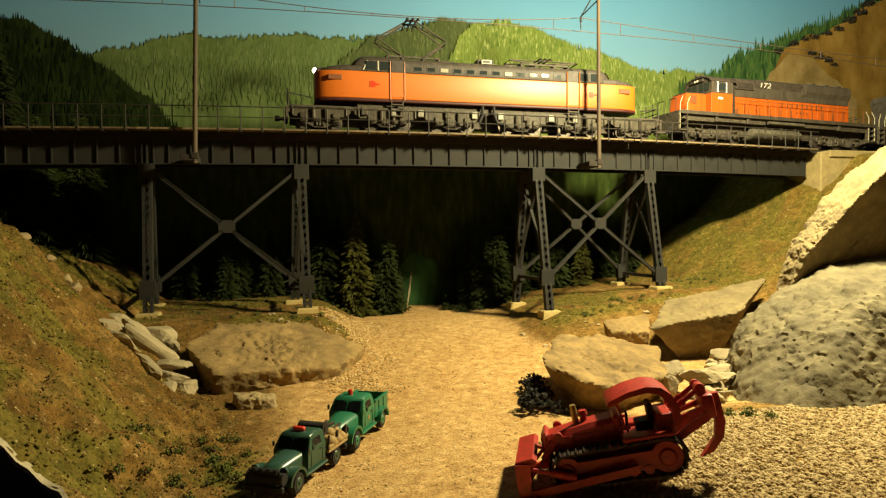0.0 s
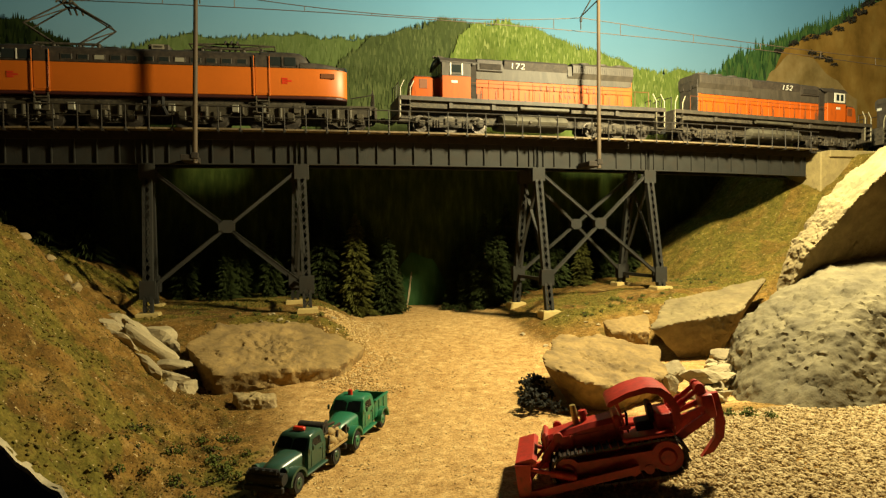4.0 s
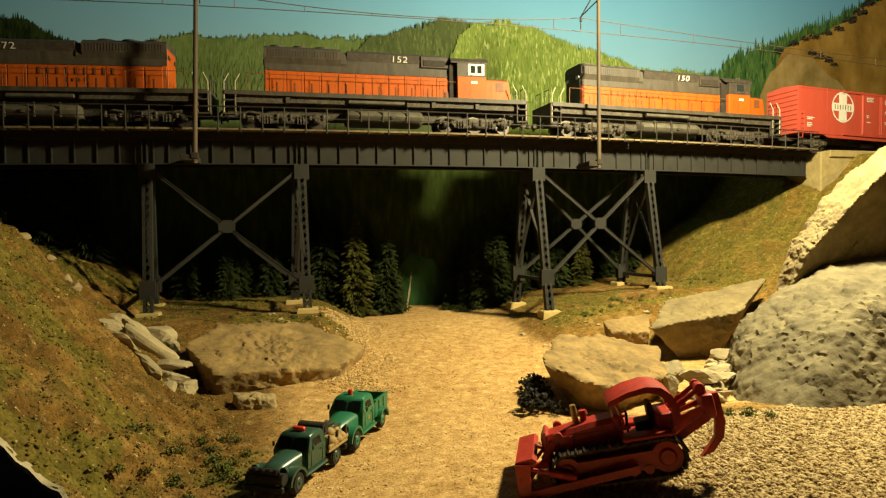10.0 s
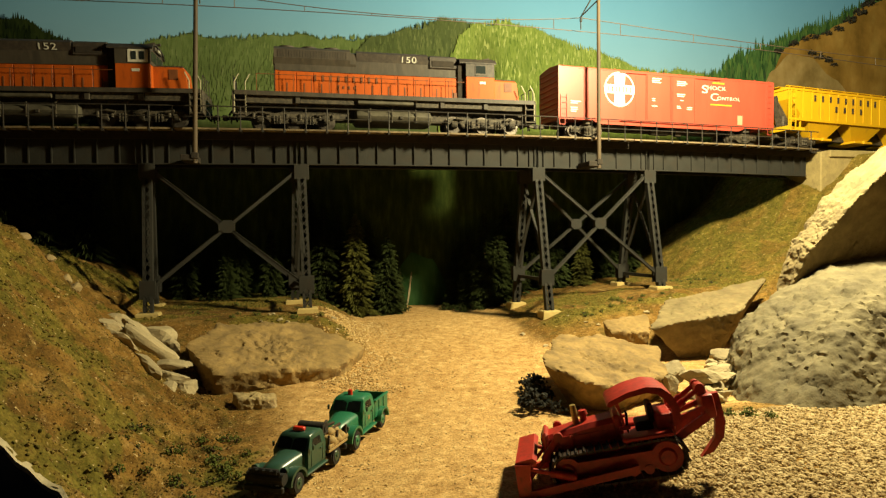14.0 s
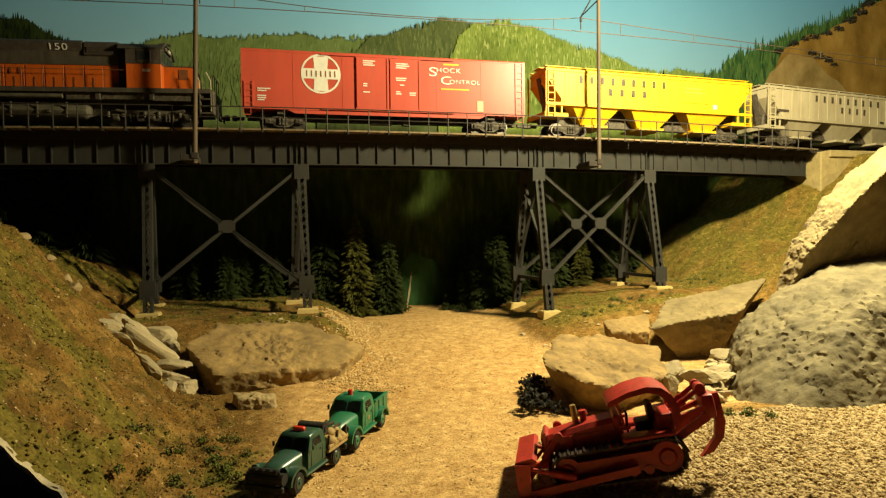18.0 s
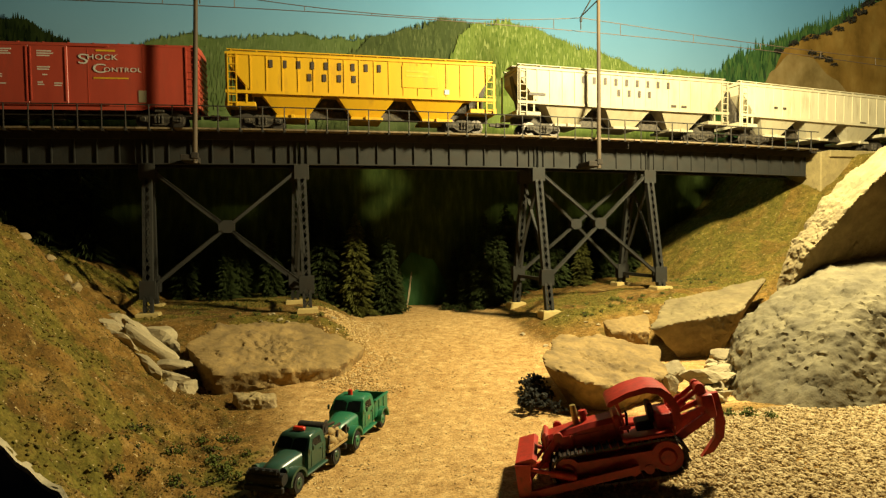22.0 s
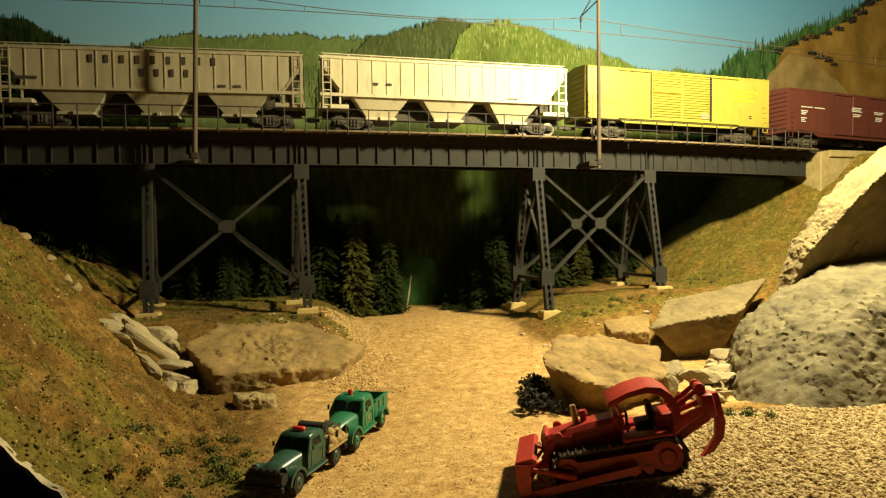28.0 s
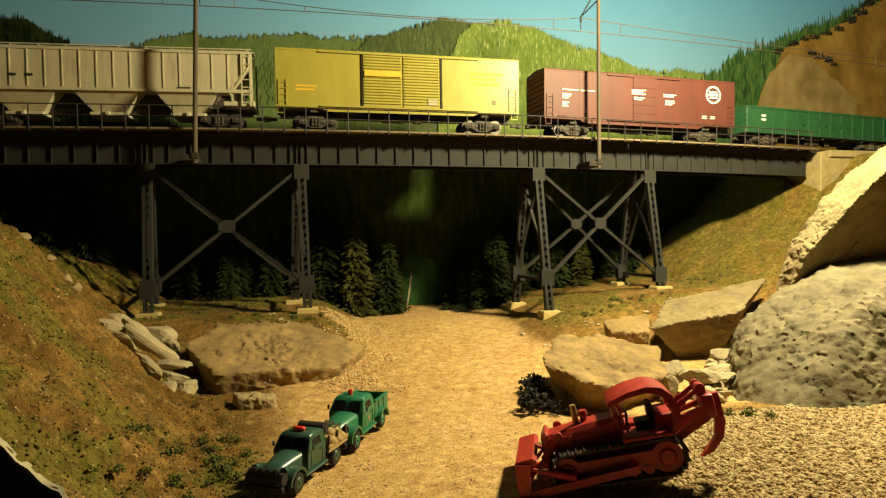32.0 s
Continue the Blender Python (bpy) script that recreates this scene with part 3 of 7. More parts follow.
def girder(name, a, b, parent):
    """One deck plate girder between two towers: web, flanges and stiffeners."""
    g = None
    for y, face in ((-11.5, -1), (11.5, 1)):
        bm = fresh()
        swept(bm, a + 0.4, b - 0.4, y - 0.35, y + 0.35, -25.0, -7.0)
        ob = part("girder_web", bm, steel_grey, parent)
        bm = fresh()
        swept(bm, a + 0.4, b - 0.4, y - 2.1, y + 2.1, -7.4, -6.6)
        part("top_flange", bm, steel_grey, ob)
        bm = fresh()
        swept(bm, a + 0.4, b - 0.4, y - 2.1, y + 2.1, -25.7, -24.9)
        part("bottom_flange", bm, steel_grey, ob)
        n = max(2, round((b - a) / 14.6))
        bm = fresh()
        box(bm, -0.35, 0.35, -1.7, 1.7, -24.9, -7.4)
        me = mesh_of("stiffener", bm, steel_grey)
        for i in range(n + 1):
            s = a + 1.6 + (b - a - 3.2) * i / n
            x, yy, z = along(s, y, 0)
            again("stiffener", me, ob, P(x, yy, z))
        for s in (a + 6, b - 6):
            x, yy, z = along(s, y, 0)
            again("stiffener", me, ob, P(x, yy, z))
    bm = fresh()
    n = max(1, int((b - a) / 30))
    for i in range(n):
        s0, s1 = a + (b - a) * i / n + 2, a + (b - a) * (i + 1) / n - 2
        bar(bm, along(s0, -11, -22), along(s1, 11, -22), 1.0, 1.0)
        bar(bm, along(s0, 11, -22), along(s1, -11, -22), 1.0, 1.0)
    part("lateral_bracing", bm, steel_grey, parent)


def laced_leg(parent, p, q, w=6.2):
    """A built-up column: two channels joined by crossed lacing bars."""
    p, q = Vector(p), Vector(q)
    d = (q - p)
    n = max(4, int(d.length / 5.7))
    leg = None
    for sx in (-1, 1):
        sec = [(sx * w / 2, -2.4), (sx * w / 2, 2.4), (sx * (w / 2 - 1.9), 2.4), (sx * (w / 2 - 1.9), 1.9), (sx * (w / 2 - 0.6), 1.9), (sx * (w / 2 - 0.6), -1.9), (sx * (w / 2 - 1.9), -1.9), (sx * (w / 2 - 1.9), -2.4)]
        bm = fresh()
        loft(bm, [[o + Vector((u, v, 0)) for u, v in sec] for o in (p, q)])
        if leg is None:
            leg = part("leg", bm, steel_grey, parent)
        else:
            part("channel", bm, steel_grey, leg)
    bm = fresh()
    for sy in (-2.45, 2.45):
        for i in range(n):
            a, b = p + d * (i / n), p + d * ((i + 1) / n)
            for k in (1, -1):
                bar(bm, a + Vector((-k * (w / 2 - 0.9), sy, 0)), b + Vector((k * (w / 2 - 0.9), sy, 0)), 0.52, 0.35)
    tagged(part("lacing", bm, steel_grey, leg), kind="stuff")
    return leg


def tower(a, b, skew):
    """skew: how far the cross frames turn from square."""
    xm = (a + b) / 2
    t = thing("bridge_tower", P(0, 0, 0), "grey steel viaduct tower with laced legs and cross bracing", "bridge tower", "viaduct towers")
    batter, top, gus = 0.18, -25.7, -111.0
    def spot(s, side, z):
        off = side * (11.5 + (top - z) * batter)
        return Vector(along(s, off, z)) + Vector((off * skew, 0, 0))
    for s in (a, b):
        for side in (-1, 1):
            foot = spot(s, side, -134)
            gz = max(float(ground_z(foot.x, foot.y, False)) + 3.0, -136.0) - track_z(s)
            foot = spot(s, side, gz)
            laced_leg(t, spot(s, side, top), foot)
            bm = fresh()
            loft(bm, [[(foot.x + u * k, foot.y + v * k, foot.z - d) for u, v in ((-7, -6), (7, -6), (7, 6), (-7, 6))] for d, k in ((0, 0.92), (0.8, 1.0), (22, 1.35))])
            part("footing", bm, footing_yellow, t, "pale yellow concrete footing")
            for zc, w, h in ((top - 5.2, 10.5, 10.5), (gus, 10.5, 12.5)):
                c = spot(s, side, zc)
                bm = fresh()
                box(bm, c.x - w / 2, c.x + w / 2, c.y - 3.1, c.y - 2.6, c.z - h / 2, c.z + h / 2, 0.2)
                box(bm, c.x - w / 2, c.x + w / 2, c.y + 2.6, c.y + 3.1, c.z - h / 2, c.z + h / 2, 0.2)
                part("gusset_plate", bm, steel_grey, t)
    for side in (-1, 1):
        mid_z = (top - 4 + gus) / 2
        for s0, s1 in ((a + 4, b - 4), (b - 4, a + 4)):
            for dy in (-1.2, 1.2):
                bm = fresh()
                u, v = spot(s0, side, top - 5) + Vector((0, dy, 0)), spot(s1, side, gus + 2) + Vector((0, dy, 0))
                bar(bm, u, v, 2.0, 0.7)
                bar(bm, u + Vector((0, 0, 1.1)), v + Vector((0, 0, 1.1)), 0.4, 1.2)
                part("diagonal_brace", bm, steel_grey, t)
        c = spot(xm, side, mid_z + 1)
        bm = fresh()
        pts = [(c.x - 4.8, c.z - 2.3), (c.x - 2.3, c.z - 4.4), (c.x + 2.3, c.z - 4.4), (c.x + 4.8, c.z - 2.3), (c.x + 4.8, c.z + 2.3), (c.x + 2.3, c.z + 4.4), (c.x - 2.3, c.z + 4.4), (c.x - 4.8, c.z + 2.3)]
        prism(bm, pts, c.y - 2.4, c.y + 2.4)
        part("centre_plate", bm, steel_grey, t)
    for s in (a, b):
        for zz in (gus - 2,):
            bm = fresh()
            bar(bm, spot(s, -1, zz), spot(s, 1, zz), 2.6, 2.6)
            part("strut", bm, steel_grey, t)
        for k in (-1, 1):
            bm = fresh()
            bar(bm, spot(s, k, top - 8), spot(s, -k, gus + 5), 2.4, 1.0)
            part("end_brace", bm, steel_grey, t)
    return t


bridge = thing("plate_girder_bridge", P(0, 0, 0), "grey plate girder railway viaduct deck with walkway and railing", "bridge")
stops = [BRIDGE_A, -3.5, 100.0, 282.6, 382.6, BRIDGE_B]
for u, v in zip(stops, stops[1:]):
    girder("girder", u, v, bridge)
for a, b, k in TOWERS:
    tower(a, b, k)


def walkway():
    bm = fresh()
    # near timber deepened; its dark lower part stands in for the walkway's shadow
    swept(bm, BRIDGE_A, BRIDGE_B, -17.0, -15.7, -8.8, -2.4)
    swept(bm, BRIDGE_A, BRIDGE_B, 15.7, 17.0, -5.5, -2.4)
    part("guard_timber_and_shade", bm, deck_dark, bridge)
    for y in (-19.0, -22.0, -25.0):
        s = BRIDGE_A
        while s < BRIDGE_B - 5:
            bm = fresh()
            swept(bm, s + 0.2, min(s + 46, BRIDGE_B) - 0.2, y - 1.3, y + 1.3, -3.4, -2.2, 23)
            part("walkway_plank", bm, walk_wood, bridge)
            s += 46
    bm = fresh()
    box(bm, -0.9, 0.9, -27, -14, -4.7, -3.4)
    me = mesh_of("outrigger", bm, deck_dark)
    s = BRIDGE_A + 3
    while s < BRIDGE_B:
        again("outrigger", me, bridge, P(*along(s, 0, 0)))
        s += 14.6
    bm = fresh()
    rod(bm, (0, 0, -5), (0, 0, 12.6), 0.42, n=6)
    me = mesh_of("railing_post", bm, rail_paint)
    s = BRIDGE_A + 3
    while s < BRIDGE_B:
        x, y, z = along(s, -26.4, 0)
        again("railing_post", me, bridge, P(x, y, z))
        s += 14.6
    for zz, r in ((12.4, 0.42), (5.2, 0.32)):
        bm = fresh()
        n = 50
        tube(bm, [along(BRIDGE_A + (BRIDGE_B - BRIDGE_A) * i / n, -26.4, zz) for i in range(n + 1)], r, 6)
        part("handrail", bm, rail_paint, bridge)


walkway()


def abutment(name, s0, s1, label):
    bm = fresh()
    x0, y0, z0 = along(s0, 0, 0)
    box(bm, s0, s1, y0 - 27, y0 + 24, -62, z0 - 5.2, 0.8)
    box(bm, s0 + 8, s1, y0 - 29, y0 + 26, z0 - 9.5, z0 - 3.4, 0.6)
    return tagged(part(name, bm, concrete), label, "abutment")


abutment("bridge_abutment", 554, 640, "pale yellow concrete bridge abutment under the track end")
abutment("bridge_abutment", -260, -192, "concrete bridge abutment on the wooded side")


# ---- overhead line ----
POLES = (-252.0, 32.5, 327.0, 760.0)


def catenary_pole(x):
    y, z = track_y(x) - 32, track_z(x)
    low = -27.0 if BRIDGE_A < x < BRIDGE_B else -16.0
    t = thing("catenary_pole", P(x, y, z, 0, 1.4 if 0 < x < 100 else 0.1), "slender brown overhead line pole bolted beside the bridge", "pole", "overhead line poles")
    bm = fresh()
    rod(bm, (0, 0, low), (0, 0, 118), 1.75, 1.35, 10)
    part("pole", bm, pole_wood, t, smooth=40)
    bm = fresh()
    rod(bm, (0, 0, 113), (-1, 28, 99), 0.5)
    rod(bm, (0, 0, 103), (-1, 28, 99), 0.5)
    part("bracket_arm", bm, wire_metal, t)
    bm = fresh()
    for zz in (95.0, 96.4, 97.8):
        rod(bm, (-1, 28, zz), (-1, 28, zz + 0.7), 1.1)
    rod(bm, (-1, 28, 88.6), (-1, 28, 99), 0.45)
    part("insulator", bm, rail_paint, t)
    if low < -20:
        bm = fresh()
        # widened to the left, so the dark box takes in the bracket's cast shadow
        box(bm, -9, 1.4, -1.5, 18.5, -25.5, -21.5, 0.3)
        box(bm, -2.2, 2.2, -2.2, 2.2, -24, -20, 0.3)
        part("bracket_and_shadow", bm, deck_dark, t, "dark bracket to the girder, its cast shadow built in")


for x in POLES:
    catenary_pole(x)


def overhead_wire():
    t = thing("overhead_wire", P(0, 0, 0), "thin overhead messenger and contact wires with droppers", "wire")
    spans = list(zip(POLES, POLES[1:]))
    for a, b in spans:
        n = 14
        def mess(u):
            s = a + (b - a) * u
            return along(s, -3, 98.5 - (9.7 if a < 300 else 6.0) * (1 - (2 * u - 1) ** 2))
        def cont(u):
            return along(a + (b - a) * u, -3, 87.5)
        bm = fresh()
        tube(bm, [mess(i / n) for i in range(n + 1)], 0.34, 5)
        part("messenger_wire", bm, wire_metal, t)
        bm = fresh()
        tube(bm, [cont(i / n) for i in range(n + 1)], 0.34, 5)
        part("contact_wire", bm, wire_metal, t)
        for i in range(6):
            u = (i + 0.5) / 6
            bm = fresh()
            rod(bm, mess(u), cont(u), 0.3, n=5)
            part("dropper", bm, wire_metal, t)


overhead_wire()


# ---- rolling stock ----
TRAIN = []       # (thing, its place along the track in millimetres at 15 s)
CACHE = {}


def cached(key, build, mats, smooth=None):
    if key not in CACHE:
        bm = fresh()
        build(bm)
        CACHE[key] = mesh_of(key, bm, mats, smooth)
    return CACHE[key]


def wheel_mesh(r):
    def build(bm):
        rod(bm, (0, -1.3, 0), (0, 1.0, 0), r, n=18)
        rod(bm, (0, 1.0, 0), (0, 1.6, 0), r + 0.7, n=18)
        rod(bm, (0, -1.7, 0), (0, -1.3, 0), r * 0.42, n=10)
        for f in bm.faces:
            f.material_index = 1 if len(f.verts) == 4 and abs(f.calc_center_median().y) < 1.2 and (f.calc_center_median().x ** 2 + f.calc_center_median().z ** 2) > (r * 0.9) ** 2 else 0
    return cached("wheel", build, [wheel_steel, wheel_rim], 35) if r == 5.2 else cached("wheel_%d" % round(r * 10), build, [wheel_steel, wheel_rim], 35)


def bogie(parent, x, axles=(-10.5, 10.5), r=5.2):
    """A freight truck or locomotive truck with its wheels."""
    span = axles[-1] - axles[0]
    loco = len(axles) > 2
    bm = fresh()
    box(bm, -3, 3, -12, 12, r + 0.6, r + 4.4, 0.4)
    for a in axles:
        rod(bm, (a, -9, r), (a, 9, r), 1.0)
    bg = part("bogie", bm, under_black, parent, at=P(x, 0, 0))
    me = wheel_mesh(r)
    for a in axles:
        again("wheel", me, bg, P(a, -8.6, r))
        again("wheel", me, bg, P(a, 8.6, r, 0, 0, 180))

    def frame_build(bm):
        y0, y1 = -1.2, 1.2
        if loco:
            top, low = r + 4.6, r + 1.0
            prism(bm, [(axles[0] - 6, top - 1.5), (axles[0] - 5, low), (axles[0] + 5, low), (axles[0] + 7, low - 3.4), (axles[-1] - 7, low - 3.4), (axles[-1] - 5, low), (axles[-1] + 5, low), (axles[-1] + 6, top - 1.5), (axles[-1] + 4, top), (axles[0] - 4, top)], y0, y1)
            for a in axles:
                box(bm, a - 2.4, a + 2.4, y0 - 1.1, y1, r - 2.2, r + 2.4, 0.5)
                rod(bm, (a - 4.6, y0 - 0.4, r + 0.2), (a - 4.6, y0 - 0.4, r + 4), 1.1, n=8)
                rod(bm, (a + 4.6, y0 - 0.4, r + 0.2), (a + 4.6, y0 - 0.4, r + 4), 1.1, n=8)
                rod(bm, (a, y0 - 1.5, r), (a, y0 - 1.0, r), 1.5, n=10)
            rod(bm, (axles[0] + 1, y0 - 1.6, r + 4.6), (axles[0] + 7, y0 - 1.6, r + 3.6), 1.0)
            rod(bm, (axles[-1] - 7, y0 - 1.6, r + 3.6), (axles[-1] - 1, y0 - 1.6, r + 4.6), 1.0)
            for a, b in zip(axles, axles[1:]):
                mid_ = (a + b) / 2
                for k in (-2, 0, 2):
                    rod(bm, (mid_ + k, y0 - 0.6, r - 3), (mid_ + k, y0 - 0.6, r + 2.6), 0.75, n=6)
        else:
            prism(bm, [(-span / 2 - 3.4, r + 1.8), (-span / 2 - 3.4, r - 1.6), (-span / 2 + 2.6, r - 1.6), (-4, r - 4.0), (4, r - 4.0), (span / 2 - 2.6, r - 1.6), (span / 2 + 3.4, r - 1.6), (span / 2 + 3.4, r + 1.8), (span / 2 - 2.6, r + 2.2), (5, r + 4.2), (-5, r + 4.2), (-span / 2 + 2.6, r + 2.2)], y0, y1)
            for k in (-2.2, 0, 2.2):
                rod(bm, (k, y0 - 0.5, r - 2.6), (k, y0 - 0.5, r + 2.8), 0.95, n=8)
            for a in axles:
                box(bm, a - 2.0, a + 2.0, y0 - 0.9, y1, r - 1.8, r + 1.8, 0.4)
    key = "side_frame_%d_%d" % (len(axles), round(span))
    me = cached(key, frame_build, under_black)
    ob = again("side_frame", me, bg, P(0, -11.3, 0))
    ob = again("side_frame", me, bg, P(0, 11.3, 0, 0, 0, 180))
    return bg


def coupler(parent, x, d):
    bm = fresh()
    box(bm, min(x, x + d * 6), max(x, x + d * 6), -1.3, 1.3, 7.2, 9.6, 0.3)
    box(bm, min(x + d * 5, x + d * 8.5), max(x + d * 5, x + d * 8.5), -2.2, 2.0, 6.6, 10.2, 0.5)
    part("coupler", bm, under_black, parent)


def ladder(parent, x0, x1, y, z0, z1, n, mat, d=0.45):
    bm = fresh()
    for x in (x0, x1):
        box(bm, x - d, x + d, y - 0.5, y + 0.3, z0, z1)
    for i in range(n):
        z = z0 + (z1 - z0) * (i + 0.6) / n
        box(bm, x0, x1, y - 0.35, y + 0.05, z - 0.33, z + 0.33)
    return part("ladder", bm, mat, parent)


def letter_blocks(name, parent, x0, x1, z, h, n, mat, y):
    """A line of lettering as plain blocks of the letters' size and colour."""
    bm = fresh()
    w = (x1 - x0) / n
    for i in range(n):
        m = x0 + w * (i + 0.5)
        box(bm, m - w * 0.13, m + w * 0.13, y, y + 0.12, z - h * 0.5, z + h * 0.5)
    return part(name, bm, mat, parent)


def bars_text(parent, x0, z0, rows, w, h, mat, y, pitch=None):
    bm = fresh()
    for i, f in enumerate(rows):
        z = z0 - i * (pitch or h * 1.7)
        box(bm, x0, x0 + w * f, y, y + 0.12, z - h / 2, z + h / 2)
    return part("lettering", bm, mat, parent)


def underframe(t, L, z, mat=None):
    bm = fresh()
    box(bm, -L / 2 + 2, L / 2 - 2, -2.5, 2.5, z - 5.5, z, 0.3)
    for x in (-L / 2 + 26, L / 2 - 26):
        box(bm, x - 3, x + 3, -15, 15, z - 3, z, 0.3)
    for i in range(5):
        x = -L / 2 + 42 + (L - 84) * i / 4
        box(bm, x - 1, x + 1, -16, 16, z - 3, z)
    part("underframe", bm, under_black, t)
    bm = fresh()
    rod(bm, (-14, -7, z - 5.5), (2, -7, z - 5.5), 2.5, n=12)
    box(bm, 10, 16, -9, -5, z - 8, z - 3, 0.4)
    rod(bm, (-40, -4, z - 5), (40, -4, z - 5), 0.4)
    part("brake_gear", bm, under_black, t)


def boxcar(name, centre, L, z0, z1, mat, label, doors, end_ladders=True, roof=None, tall_ladder=True, sill=True, rivet_lines=6):
    t = thing(name, track_pose(centre), label, "boxcar", "freight cars of the train")
    W = 17.6
    bm = fresh()
    pts = [(-W, z0), (W, z0), (W, z1 - 1.5), (W - 0.6, z1 - 0.6), (0, z1 + 1.2), (-W + 0.6, z1 - 0.6), (-W, z1 - 1.5)]
    prism(bm, pts, -L / 2, L / 2, "x")
    body = part("body", bm, mat, t)
    bm = fresh()
    for i in range(14):
        x = -L / 2 + 4 + (L - 8) * i / 13
        prism(bm, [(-W - 0.1, z1 - 1.2), (-W + 0.4, z1 - 0.3), (0, z1 + 1.8), (W - 0.4, z1 - 0.3), (W + 0.1, z1 - 1.2), (0, z1 + 0.6)], x - 0.6, x + 0.6, "x")
    part("roof_ribs", bm, roof or mat, body)
    for d in (-1, 1):
        bm = fresh()
        for i in range(9):
            z = z0 + 4 + (z1 - z0 - 8) * i / 8
            rod(bm, (d * L / 2, -W + 1.5, z), (d * L / 2, W - 1.5, z), 0.9, n=6)
        box(bm, d * L / 2 - 0.6, d * L / 2 + 0.6, -W - 0.15, -W + 1.2, z0, z1 - 1)
        part("end_ribs", bm, mat, body)
        coupler(t, d * L / 2, d)
        if end_ladders:
            x = d * (L / 2 - 4.2)
            tall = tall_ladder and d > 0
            ladder(t, x - 2.7, x + 2.7, -W - 0.25, z0 + 1.5, z1 - 2 if tall else z0 + 19, 8 if tall else 4, mat)
        bm = fresh()
        box(bm, d * (L / 2 - 3) - 2.6, d * (L / 2 - 3) + 2.6, -W, -W + 0.6, z0 - 4.6, z0 - 4)
        box(bm, d * (L / 2 - 3) - 2.6, d * (L / 2 - 3) - 2.2, -W, -W + 0.5, z0 - 4.2, z0)
        box(bm, d * (L / 2 - 3) + 2.2, d * (L / 2 - 3) + 2.6, -W, -W + 0.5, z0 - 4.2, z0)
        part("stirrup_step", bm, mat, t)
    bm = fresh()
    if sill:
        prism(bm, [(-L / 2 + 30, z0), (-L / 2 + 36, z0 - 2.6), (L / 2 - 36, z0 - 2.6), (L / 2 - 30, z0)], -W + 0.2, -W + 1.0)
    for i in range(1, rivet_lines):
        x = -L / 2 + L * i / rivet_lines
        if all(not (a - 1 < x < b + 1) for a, b in doors):
            box(bm, x - 0.25, x + 0.25, -W - 0.14, -W, z0 + 0.5, z1 - 1.6)
    box(bm, -L / 2, L / 2, -W - 0.2, -W, z0, z0 + 1.1)
    box(bm, -L / 2, L / 2, -W - 0.2, -W, z1 - 2.4, z1 - 1.5)
    part("side_sill", bm, mat, body)
    underframe(t, L, z0)
    for x in (-L / 2 + 27, L / 2 - 27):
        bogie(t, x)
    TRAIN.append((t, centre))
    return t, body, W


